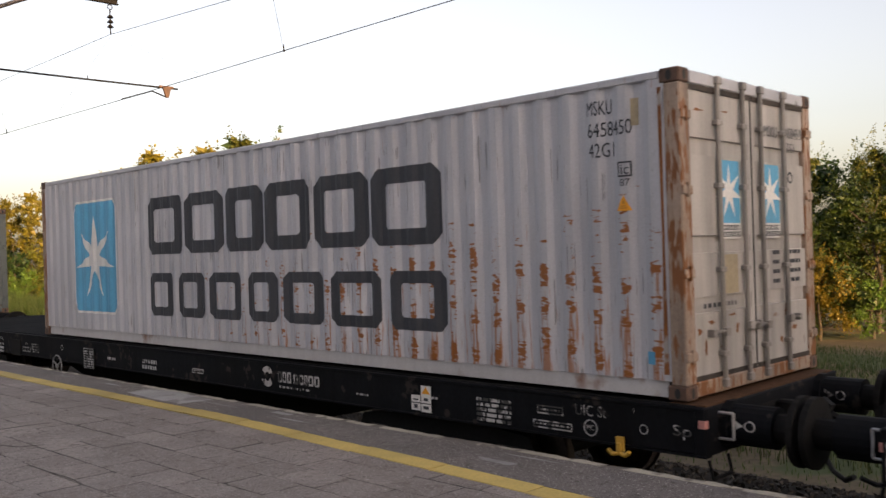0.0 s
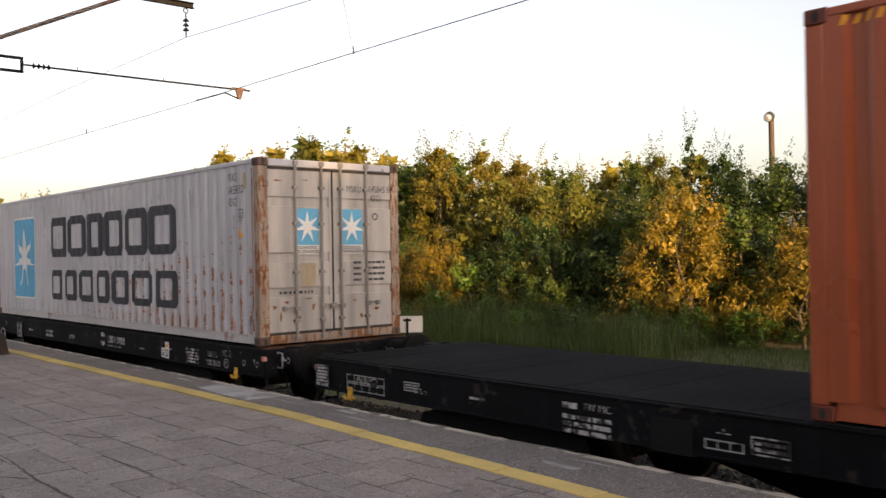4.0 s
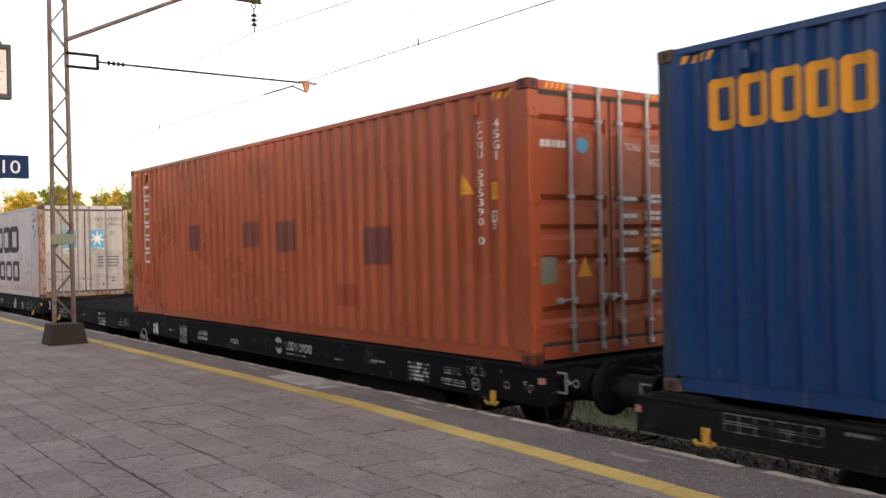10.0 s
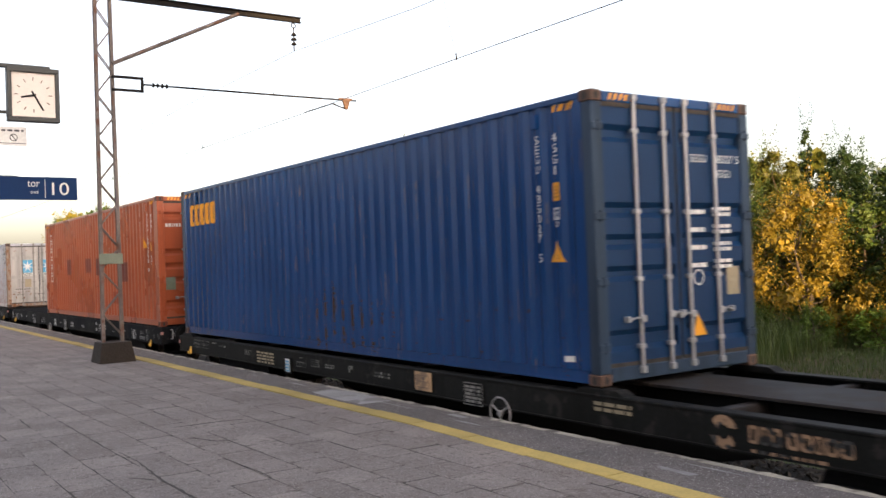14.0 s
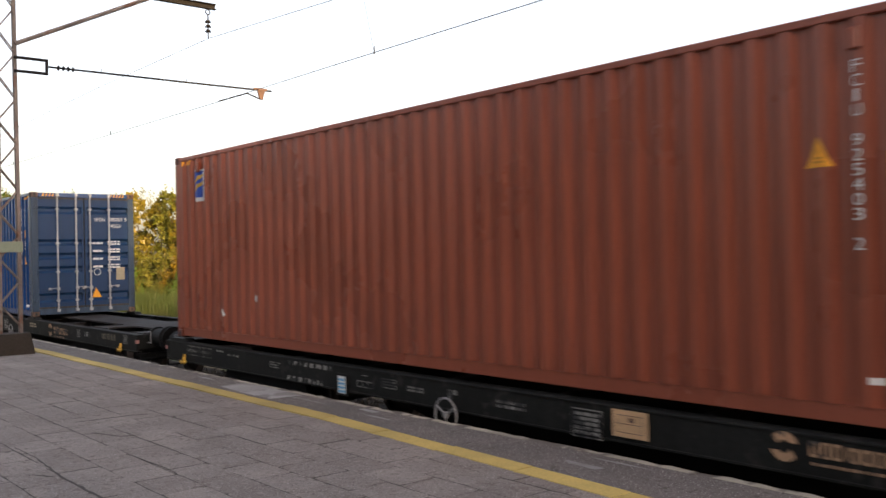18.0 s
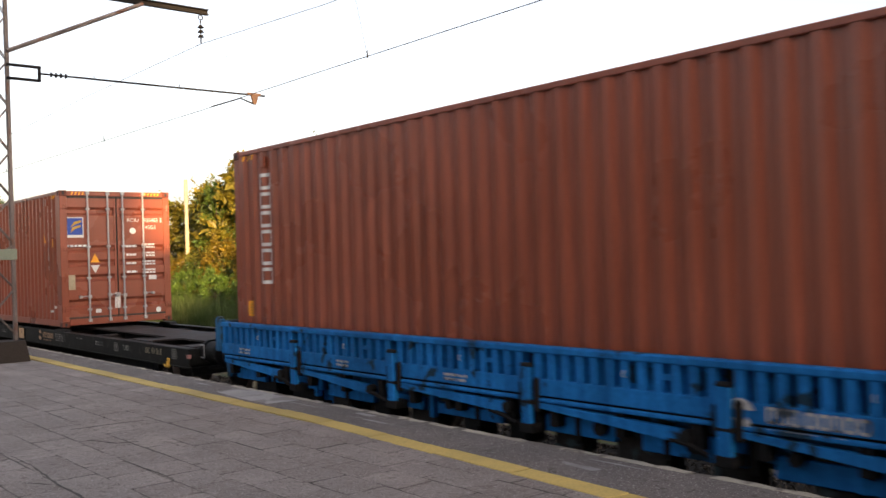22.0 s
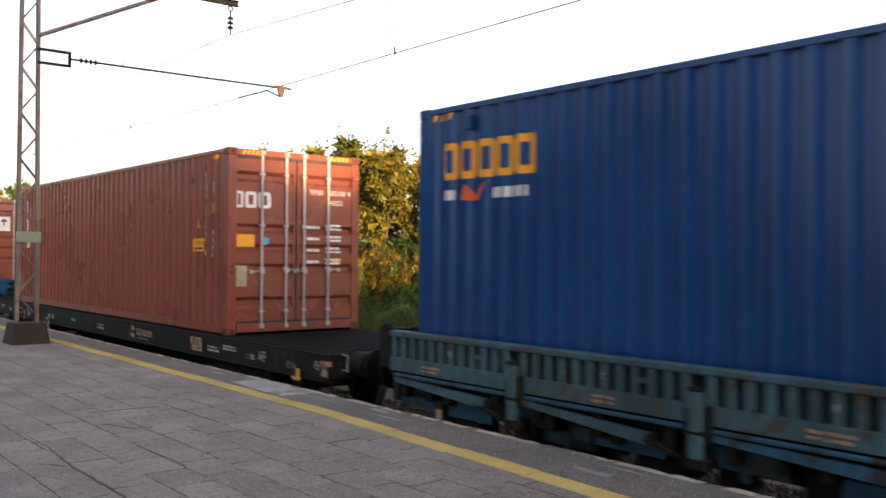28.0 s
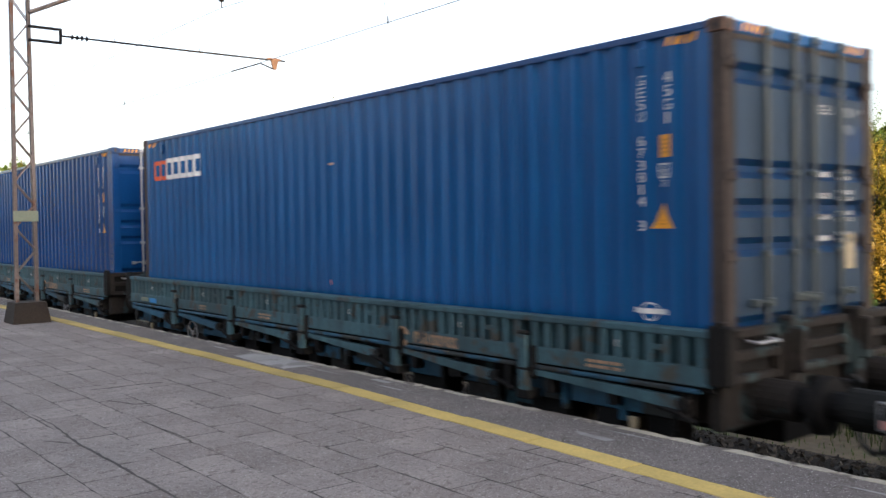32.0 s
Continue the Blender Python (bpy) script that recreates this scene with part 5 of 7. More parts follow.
def dress_dull(w, half):
    """Markings of the dull green-black wagon: a table, flaking stencils and faded orange plates."""
    u = lambda d: half - d
    f = Flat().border(u(17.58), 0.90, u(16.92), 0.975, 0.010).border(u(17.58), 0.985, u(16.92), 1.06, 0.010)
    for i in range(1, 6):
        f.rect(u(17.58 - i * 0.11), 0.90, u(17.57 - i * 0.11), 1.06)
    sign(w, "outline_mark", f, M_OLDWHITE)
    for d, wd, z, h, k in ((16.63, 0.26, 0.93, 0.12, 51), (15.86, 0.24, 0.91, 0.10, 52), (15.29, 0.30, 0.92, 0.11, 53), (8.9, 0.4, 0.9, 0.12, 54), (3.63, 0.45, 0.90, 0.10, 55), (3.05, 0.42, 0.96, 0.09, 56), (2.28, 0.25, 0.90, 0.08, 57), (12.4, 0.5, 0.92, 0.1, 58), (10.6, 0.3, 0.95, 0.06, 59)):
        panel(w, u(d), z, wd, h, k, M_OLDWHITE, 2, False)
    sign(w, "outline_mark", Flat().border(u(14.92), 0.90, u(14.58), 1.03, 0.012), M_TAG)
    for d, wd, z0, h in ((14.45, 0.14, 0.72, 0.38), (14.20, 0.36, 0.86, 0.20)):
        f = Flat()
        rb = random.Random(int(d * 100))
        for k in range(14):
            a, b = u(d) + rb.random() * wd * 0.7, z0 + rb.random() * h * 0.78
            f.rect(a, b, a + wd * rb.uniform(0.15, 0.35), b + h * rb.uniform(0.1, 0.22))
        sign(w, "stencil_blotch", f, M_TAG, SX, "flaking pale stencil patch")
    part("label_board", Geo().box(-SX - 0.010, -SX, -u(4.26), -u(3.84), 0.86, 1.08, 0.003), M_OLDORANGE, w, "faded orange label board")
    sign(w, "board_print", Flat().border(u(4.18), 0.90, u(3.92), 1.04, 0.009).rect(u(4.18), 0.96, u(3.92), 0.97).rect(u(4.02), 0.98, u(3.96), 1.03), M_INK, SX + 0.009)
    panel(w, u(1.91), 0.90, 0.22, 0.14, 60, M_OLDWHITE, 4)
    sign(w, "letters", Flat().circle(u(1.02), 0.93, 0.05, 0.012).text("St", u(0.92), 0.89, 0.10, 0.08), M_TAG)
    sign(w, "letters", Flat().circle(u(0.27), 0.99, 0.06, 0.014).rect(u(0.33), 0.985, u(0.21), 0.997), M_OLDWHITE)
    part("end_plate", Geo().box(-SX - 0.008, -SX, -u(0.17), -u(0.02), 0.86, 1.06, 0.002), M_OLDORANGE, w, "faded orange end plate")
    logo(w, u(7.0), 0.97, M_TAG, 0.9)


W1 = flat_wagon("black flat wagon with a closed deck and white markings", 22.10, 3.40, M_BLACK)
dress_black(W1, 9.35, 10.72, 11.62, 3.20)
part("end_plate", Geo().box(-1.2, 1.2, -9.33, -9.02, 1.19, 1.206, 0.003), mat("rusty_end_plate", (0.085, 0.045, 0.026), 0.85, var=0.35, grain=18, bump=0.2, spec=0.1), W1, "rust-brown deck plate at the wagon's end")
W2 = flat_wagon("black flat wagon with a closed deck and white markings", 2.15, -16.55, M_BLACK)
dress_black(W2, 9.35, 9.65, 11.45)
for txt, d, z, wd, h in (("R 75 m", 14.10 + 2.68, 0.945, 0.22, 0.06), ("O-GP SAB", 8.72, 1.00, 0.33, 0.055), ("DRV2A-600", 8.74, 0.895, 0.36, 0.055), ("50 m", 7.27, 0.915, 0.15, 0.06), ("19,90 m", 3.22, 0.965, 0.20, 0.045)):
    sign(W2, "letters", Flat().text(txt, 9.35 - d, z, wd, h), M_OLDWHITE)
W3 = flat_wagon("dark green skeleton wagon with open frame bays", -17.75, -36.65, M_DKGREEN, "open", 1.085, 0.80, 0.775)
dress_green(W3, 9.45, M_OLDORANGE, 9.73, 8.66, True, 5.10)
brake_wheel(W3, -1.53)
W4 = flat_wagon("dark green skeleton wagon with open frame bays", -37.95, -56.80, M_DKGREEN, "open", 1.085, 0.80, 0.775)
dress_green(W4, 9.42, M_OLDORANGE, 9.28, 9.75, False, 7.78)
brake_wheel(W4, 2.06)
W6 = flat_wagon("dull green-black flat wagon with a worn plank deck", -72.01, -90.51, M_DKGREEN, z_top=1.15, zb0=0.81, zb1=0.80)
dress_dull(W6, 9.25)
brake_wheel(W6, 3.0)
W0 = flat_wagon("black flat wagon with a closed deck and white markings", 42.0, 23.35, M_BLACK)
W9 = flat_wagon("dull green-black flat wagon with a worn plank deck", -119.61, -138.16, M_DKGREEN, z_top=1.15)


def drop_side_wagon(label, y_front, y_rear, material, tint, wheel_at=-3.45):
    """A two-axle wagon with low ribbed drop sides, folded flaps and stake pockets, and framed end walls."""
    half = (y_front - y_rear) / 2
    yc = (y_front + y_rear) / 2
    w = thing("drop_side_wagon", label, "wagon", XC, yc, 0, "wagons of the train")
    WAGONS.append((w, yc))
    BX = 1.417      # outer face of the drop sides
    bays = np.linspace(-half, half, 7)
    ends = M_SOOT if tint is M_OLDORANGE else M_BLUEWORN
    lower = M_TEALBLUE if tint is M_OLDORANGE else material
    for s in (-1, 1):
        part("side_sill", Geo().box(s * 1.12, s * 1.20, -half, half, 0.80, 1.10, 0.008), ends, w)
        rng = random.Random(int(-y_front) + s)
        y = -half + 0.35
        while y < half - 0.7:
            ln = rng.uniform(0.45, 1.3)
            z0 = rng.uniform(0.72, 0.82)
            part("lower_sill", Geo().box(s * 1.23, s * 1.30, y, min(y + ln, half - 0.1), z0, z0 + rng.uniform(0.10, 0.20), 0.008), lower, w)
            y += ln + rng.uniform(0.08, 0.4)
        y = -half + 0.5
        while y < half - 0.9:
            ln = rng.uniform(0.25, 0.7)
            z0 = rng.uniform(0.45, 0.66)
            part("equipment_box", Geo().box(s * 0.95, s * (1.21 + rng.uniform(0, 0.05)), y, y + ln, z0, rng.uniform(0.86, 1.06), 0.03), rng.choice((M_GRIME, M_GRIME, M_GRIME, M_SOOT)), w)
            part("truss_upright", Geo().box(s * 1.24, s * 1.315, y - 0.08, y - 0.02, 0.72, rng.uniform(0.95, 1.08), 0.006), rng.choice((M_GRIME, lower)), w)
            if rng.random() < 0.6:
                part("brake_cylinder", Geo().cyl((s * 1.20, y + ln + 0.08, 0.90), (s * 1.37, y + ln + 0.08, 0.90), rng.uniform(0.05, 0.09), 12), M_GRIME, w)
            y += ln + rng.uniform(0.2, 0.5)
        for i in range(6):
            a, b = bays[i] + 0.035, bays[i + 1] - 0.035
            # the darker sheet behind the ribs carries the shade of their gaps
            fl = part("drop_side", Geo().box(s * (BX - 0.105), s * (BX - 0.095), a - 0.03, b + 0.03, 1.15, 1.56), M_TEALGAP if tint is M_OLDORANGE else M_BLUEGAP, w)
            part("top_rail", Geo().box(s * (BX - 0.105), s * (BX + 0.018), a - 0.033, b + 0.033, 1.522, 1.588, 0.012), material, fl)
            part("base_band", Geo().box(s * (BX - 0.105), s * (BX + 0.010), a, b, 1.135, 1.288, 0.006), material, fl)
            n = 12
            for j in range(n):
                y = a + (b - a) * (j + 0.5) / n
                xa, xb = s * (BX - 0.096), s * (BX + 0.006)
                part("rib", Geo().add([(xx, y + d, z) for z in (1.287, 1.524) for xx, d in ((xa, -0.056), (xb, -0.040), (xb, 0.040), (xa, 0.056))],
                                      [(0, 1, 5, 4), (1, 2, 6, 5), (2, 3, 7, 6)]), material, fl)
            y = a + (b - a) * 3.0 / n
            part("rib_link", Geo().box(s * (BX - 0.06), s * BX, y - 0.06, y + 0.06, 1.39, 1.435, 0.006), material, fl)
            part("lashing_loop", Geo().ring((s * (BX + 0.004), y + 2.5 * (b - a) / n, 1.41), (0, 1, 0), 0.025, 0.007, 10, 4), M_GALV, fl)
            # folded flap, its brace and lever below the side
            k = 0.02 * ((i * 5) % 3)
            part("folded_flap", Geo().box(s * (BX - 0.02), s * (BX + 0.02), a + 0.10, b - 0.10, 1.075, 1.115, 0.01), lower, w)
            ya, yb = a + 0.30 + 4 * k, b - 0.12
            part("flap_brace", Geo().prism([(ya, 0.93 - k), (ya, 1.035 - k), (yb, 1.07), (yb, 1.02)], 0, s * (BX - 0.04), s * (BX + 0.025)), rng.choice((material, material, lower)), w)
            part("brace_pin", Geo().cyl((s * (BX - 0.04), ya - 0.06, 0.99 - k), (s * (BX + 0.045), ya - 0.06, 0.99 - k), 0.055, 10), M_GRIME, w)
            for y in (a + 0.25, (a + b) / 2, b - 0.25):
                part("flap_bracket", Geo().box(s * 1.28, s * (BX - 0.01), y - 0.05, y + 0.05, 0.86, 1.08, 0.01), M_GRIME, w)
            part("lever", Geo().tube([(s * (BX + 0.0), a + 0.52, 0.93), (s * (BX + 0.03), a + 0.30, 0.91), (s * (BX + 0.0), a + 0.14, 0.84)], 0.024, 6), M_GRIME, w)
        for y in bays[1:-1]:
            g = Geo().box(s * (BX - 0.01), s * (BX + 0.06), y - 0.06, y + 0.06, 0.86, 1.40, 0.012)
            st = part("stake", g, material, w)
            part("stake_hinge", Geo().box(s * (BX - 0.03), s * (BX + 0.04), y - 0.15, y - 0.075, 0.98, 1.30, 0.02).box(s * (BX - 0.03), s * (BX + 0.03), y + 0.075, y + 0.12, 1.0, 1.25, 0.015), M_GRIME, st)
            part("stake_cap", Geo().box(s * (BX - 0.012), s * (BX + 0.062), y - 0.07, y + 0.07, 1.385, 1.43, 0.016), M_GRIME, st)
            part("stake_pocket", Geo().box(s * 1.28, s * (BX + 0.062), y - 0.09, y + 0.09, 0.78, 0.87, 0.01), M_GRIME, st)
            part("stake_pocket", Geo().box(s * 1.28, s * (BX + 0.062), y - 0.08, y + 0.08, 1.05, 1.09, 0.01), M_GRIME, st)
    part("deck", Geo().box(-1.38, 1.38, -half + 0.02, half - 0.02, 1.085, 1.145, 0.006), M_DECK, w)
    part("centre_sill", Geo().box(-0.4, 0.4, -half, half, 0.55, 1.08), M_GRIME, w)
    for e in (-1, 1):
        part("headstock", Geo().box(-1.33, 1.33, e * (half - 0.1), e * (half + 0.02), 0.78, 1.16, 0.012), ends, w)
        # end wall of frames that fold outwards
        for x0, x1 in ((-1.36, -0.62), (-0.50, 0.50), (0.62, 1.36)):
            y = e * (half + 0.03)
            ew = part("end_wall", Geo().box(x0, x1, y - 0.02, y + 0.01, 1.18, 1.58), M_GRIME, w)
            g = Geo().box(x0, x1, y + e * 0.0, y + e * 0.10, 1.52, 1.60, 0.012).box(x0, x1, y, y + e * 0.09, 1.34, 1.42, 0.012).box(x0, x1, y, y + e * 0.09, 1.16, 1.23, 0.012)
            g.box(x0, x0 + 0.08, y, y + e * 0.10, 1.16, 1.60, 0.012).box(x1 - 0.08, x1, y, y + e * 0.10, 1.16, 1.60, 0.012)
            part("end_frame", g, ends, ew)
        for x in (-0.56, 0.56):
            g = Geo().box(x - 0.075, x + 0.075, e * (half + 0.04), e * (half + 0.20), 0.95, 1.66, 0.02).box(x - 0.05, x + 0.05, e * (half + 0.18), e * (half + 0.28), 1.20, 1.58, 0.02)
            part("end_stake", g, ends, w)
        for x in (-1.40, 1.40):
            part("corner_post", Geo().box(x - 0.04, x + 0.04, e * (half - 0.06), e * (half + 0.14), 1.16, 1.63, 0.015).cyl((x, e * (half + 0.04), 1.16), (x, e * (half + 0.04), 1.66), 0.05, 10), M_GRIME if tint is M_OLDORANGE else M_BLUEWORN, w)
        part("grab_handle", Geo().tube([(-1.15, e * (half + 0.12), 1.50), (-1.15, e * (half + 0.22), 1.49), (-0.85, e * (half + 0.22), 1.49), (-0.85, e * (half + 0.12), 1.50)], 0.014, 6), M_GALV, w)
    for y in (half - 2.35, -half + 2.35):
        wheelset(w, y, 0.48)
        for s in (-1, 1):
            g = Geo()
            for i in range(6):
                g.box(s * 1.02, s * 1.11, y - 0.60 + i * 0.08, y + 0.60 - i * 0.08, 0.66 + i * 0.016, 0.675 + i * 0.016)
            part("leaf_spring", g, M_GRIME, w)
            part("axle_guard", Geo().prism([(y - 0.40, 0.85), (y + 0.40, 0.85), (y + 0.22, 0.35), (y + 0.14, 0.35), (y + 0.16, 0.66), (y - 0.16, 0.66), (y - 0.14, 0.35), (y - 0.22, 0.35)], 0, s * 1.14, s * 1.16), material, w)
    buffers(w, half + 0.02, ends, 1.02)
    brake_wheel(w, wheel_at, 0.75, 0.18, M_WHEELGREY, 1.33)
    for y in (-half + 0.85, half - 0.85):
        part("rope_hook", Geo().prism([(y - 0.04, 0.78), (y + 0.04, 0.78), (y + 0.035, 0.70), (y, 0.67), (y - 0.035, 0.70)], 0, -1.36, -1.33), M_TAG, w, "pale yellow tie-down hook")
    logo(w, half - 4.15, 1.20, tint, 0.95, BX + 0.012)
    for d, wd in ((0.9, 0.4), (3.0, 0.0), (7.1, 0.35), (9.2, 0.25), (11.6, 0.3)):
        if wd:
            sign(w, "data_panel", Flat().lines(half - d - wd, 1.17, half - d, 1.26, 2, int(d * 10), 0.4, 4), tint, BX + 0.012)
    return w


W5 = drop_side_wagon("bright blue low drop-side wagon with stakes and folded flaps", -58.26, -70.75, M_WBLUE, M_OLDWHITE)
W7 = drop_side_wagon("weathered teal low drop-side wagon with stakes and folded flaps", -92.03, -104.58, M_WTEAL, M_OLDORANGE)
W8 = drop_side_wagon("weathered teal low drop-side wagon with stakes and folded flaps", -105.89, -118.38, M_WTEAL, M_OLDORANGE, 3.7)
part("blue_card", Geo().box(-1.434, -1.428, 4.97, 5.27, 1.16, 1.24, 0.001), M_CARDBLUE, W8, "bright blue paper card")
part("pale_card", Geo().box(-1.434, -1.428, 5.33, 5.65, 1.17, 1.24, 0.001), M_GREENPLATE, W8, "dull green paper card")

# ---- ground, track, platform ----
M_GROUND = mat("dry_grassy_soil", (0.085, 0.064, 0.034), 0.95, var=0.5, grain=7, patch=0.35, second=(0.05, 0.065, 0.02), amount=0.12, spots=0.6, bump=0.3, world_space=True)
M_BALLAST = mat("dark_ballast_stone", (0.042, 0.035, 0.028), 0.95, var=0.5, grain=9, bump=0.8, island=0.6, world_space=True)
M_SLEEPER = mat("concrete_sleeper", (0.22, 0.20, 0.18), 0.9, var=0.25, bump=0.2)
M_SLAB = slab_mat("grey_paving_slab", (0.292, 0.256, 0.237), 0.13)
M_EDGE = slab_mat("old_concrete_edge", (0.190, 0.172, 0.162), 0.0)
M_LIP = mat("pale_concrete_lip", (0.43, 0.395, 0.315), 0.9, var=0.25, grain=30, patch=1.5, second=(0.16, 0.14, 0.12), amount=0.14, spots=4, bump=0.4, world_space=True)
M_LINE = mat("worn_yellow_line", (0.56, 0.415, 0.130), 0.8, var=0.16, grain=40, patch=2.0, rand=0.16, second=(0.40, 0.32, 0.17), amount=0.0, spots=14, bump=0.2, world_space=True)
M_PATCHC = mat("light_concrete_patch", (0.36, 0.355, 0.35), 0.9, var=0.2, grain=25, second=(0.25, 0.24, 0.23), amount=0.12, bump=0.3, world_space=True)
M_JOINT = mat("dirty_joint_sand", (0.085, 0.075, 0.067), 0.95, var=0.4, grain=25, world_space=True)
M_WALL = mat("plain_wall_render", (0.42, 0.38, 0.32), 0.9, var=0.12, world_space=True)
M_STEM = mat("bark", (0.06, 0.047, 0.033), 0.9, var=0.3, bump=0.4)

EDGE = 5.83

g = Geo()
n = 60
xs = np.concatenate([[-2500, -300, -40, -12, 3.0, 5.4, 9.8, 11], np.linspace(12.5, 40, 24), [60, 120, 400, 2500]])
ys = np.concatenate([[-2500, -400, -120, -60], np.linspace(-40, 130, 86), [200, 500, 2500]])


def ground_z(x, y):
    if x < 11:
        return -0.42
    return -0.42 + min(x - 11, 6) / 6 * 0.38 + 0.10 * noise.noise((x * 0.25, y * 0.25, 0)) * (1 if x < 60 else 0)


v = [(x, y, ground_z(x, y)) for x in xs for y in ys]
m = len(ys)
g.add(v, [(i * m + j, (i + 1) * m + j, (i + 1) * m + j + 1, i * m + j + 1) for i in range(len(xs) - 1) for j in range(m - 1)])
tagged(new("ground", g.mesh("ground", M_GROUND)), "dry grassy soil beside the track", "ground", kind="structure")

track = thing("track", "railway track with rusty rails on sleepers in ballast", "track", XC, 0, 0, kind="structure")
for s in (-1, 1):
    prof = [(-0.075, -0.172), (0.075, -0.172), (0.075, -0.155), (0.012, -0.135), (0.010, -0.05), (0.036, -0.035), (0.036, 0.0), (-0.036, 0.0), (-0.036, -0.035), (-0.010, -0.05), (-0.012, -0.135), (-0.075, -0.155)]
    part("rail", Geo().prism([(x + s * 0.7535, z) for x, z in prof], 1, -60, 140), M_RAIL, track)
sl = Geo().box(-1.25, 1.25, -0.13, 0.13, -0.40, -0.175, 0.03).mesh("sleeper", M_SLEEPER)
for i in range(150):
    part("sleeper", sl, None, track, at=(0, -22 + i * 0.62, 0))
rng = random.Random(4)
part("ballast_bed", Geo().prism([(-1.60, -0.47), (3.3, -0.47), (2.2, -0.255), (1.75, -0.23), (-1.60, -0.23)], 1, -60, 140), mat("oily_ballast_bed", (0.020, 0.017, 0.014), 0.95, var=0.5, grain=12, bump=1.0, world_space=True, spec=0.1), track)
g = Geo()
for i in range(15000):
    y = rng.uniform(-2, 20) if i < 10000 else rng.uniform(-40, 90)
    x = rng.uniform(-1.55, 2.5)
    r = rng.uniform(0.025, 0.055)
    z = -0.21 if x < 1.75 else -0.215 - (x - 1.75) * 0.06 if x < 2.2 else -0.24 - (x - 2.2) * 0.18
    c = Vector((x, y, z + r * 0.3))
    pts = [c + Vector((rng.uniform(-1, 1), rng.uniform(-1, 1), rng.uniform(-0.7, 0.7))).normalized() * r for _ in range(6)]
    g.add(pts, [(0, 1, 2), (0, 2, 3), (0, 3, 4), (1, 2, 5), (2, 3, 5), (3, 4, 5), (0, 1, 4), (1, 4, 5)])
tagged(part("ballast", g, M_BALLAST, track), kind="stuff")

platform = thing("platform", "grey slab-paved station platform with a yellow safety line", "platform", 0, 0, 0, kind="structure")
part("platform_body", Geo().box(-9, EDGE - 0.10, -58, 110, -0.45, PLAT - 0.05), M_EDGE, platform)
part("edge_strip", Geo().prism([(4.965, -60), (EDGE - 0.087, -60), (EDGE - 0.087, 110), (5.239, 110), (5.239, 8.3), (5.02, 4.0), (4.965, 3.0)], 2, PLAT - 0.048, PLAT + 0.0025), M_EDGE, platform)


# worn lip stones along the edge
def lip_mesh(seed):
    r = random.Random(seed)
    g = Geo()
    nn = 8
    v = []
    for i in range(nn + 1):
        y = 0.992 * i / nn
        o = r.uniform(-0.007, 0.007)
        d = r.uniform(0, 0.012)
        v += [(EDGE - 0.100, y, PLAT + 0.0045), (EDGE - 0.014 + o, y, PLAT + 0.010 - d), (EDGE + o, y, PLAT - 0.02 - d), (EDGE + o - 0.004, y, PLAT - 0.14)]
    return g.add(v, [(4 * i + j, 4 * i + j + 1, 4 * i + j + 5, 4 * i + j + 4) for i in range(nn) for j in range(3)]).mesh("lip_stone", M_LIP)


LIPS = [lip_mesh(i) for i in range(5)]
for i in range(-20, 90):
    part("lip_stone", LIPS[(i * 7) % 5], None, platform, at=(0, i * 1.0, 0))
# yellow line in painted slabs
YL = []
for k in range(6):
    r = random.Random(k + 40)
    edge = [[(sx * (0.104 + r.choice((0, 0, 0.004, 0.009, -0.008)) * r.random()), 0.004 + 0.986 * q / 9) for q in range(10)] for sx in (-1, 1)]
    YL.append(Geo().prism(edge[0] + edge[1][::-1], 2, PLAT - 0.05, PLAT + 0.0055).mesh("line_slab", M_LINE))


def line_x(y):
    """The line runs straight, then bends away from the edge."""
    return 5.122 - 0.051 * (8.3 - min(8.3, max(3.0, y)))


for i in range(-20, 90):
    ob = part("line_slab", YL[(i * 5) % 6], None, platform, at=(line_x(i) + 0.006 * ((i * 7) % 3 - 1), i * 1.0, 0.0015 * (i % 3)))
    ob.rotation_euler = (0, 0, -math.atan(line_x(i + 1) - line_x(i)))
part("light_patch", Geo().prism([(5.30, 9.55), (5.70, 9.50), (5.745, 10.4), (5.72, 11.05), (5.36, 11.0), (5.29, 10.2)], 2, PLAT - 0.02, PLAT + 0.006), M_PATCHC, platform)
rr = random.Random(12)
for k in range(9):      # long pale scuffs beside the lip
    y, x = -1.0 + k * 2.3 + rr.uniform(0, 1.2), rr.uniform(5.46, 5.70)
    ln = rr.uniform(0.5, 1.3)
    part("pale_scuff", Geo().prism([(x, y), (x + rr.uniform(0.01, 0.03), y + ln * 0.5), (x + 0.004, y + ln), (x - rr.uniform(0.006, 0.02), y + ln * 0.6)], 2, PLAT - 0.02, PLAT + 0.005), M_PATCHC, platform)
for y in (4.6, 7.9):
    a = rr.uniform(5.32, 5.6)
    part("light_patch", Geo().prism([(a, y), (a + rr.uniform(0.05, 0.1), y - 0.03), (a + 0.09, y + rr.uniform(0.2, 0.4)), (a + 0.02, y + 0.3)], 2, PLAT - 0.02, PLAT + 0.004), M_PATCHC, platform)

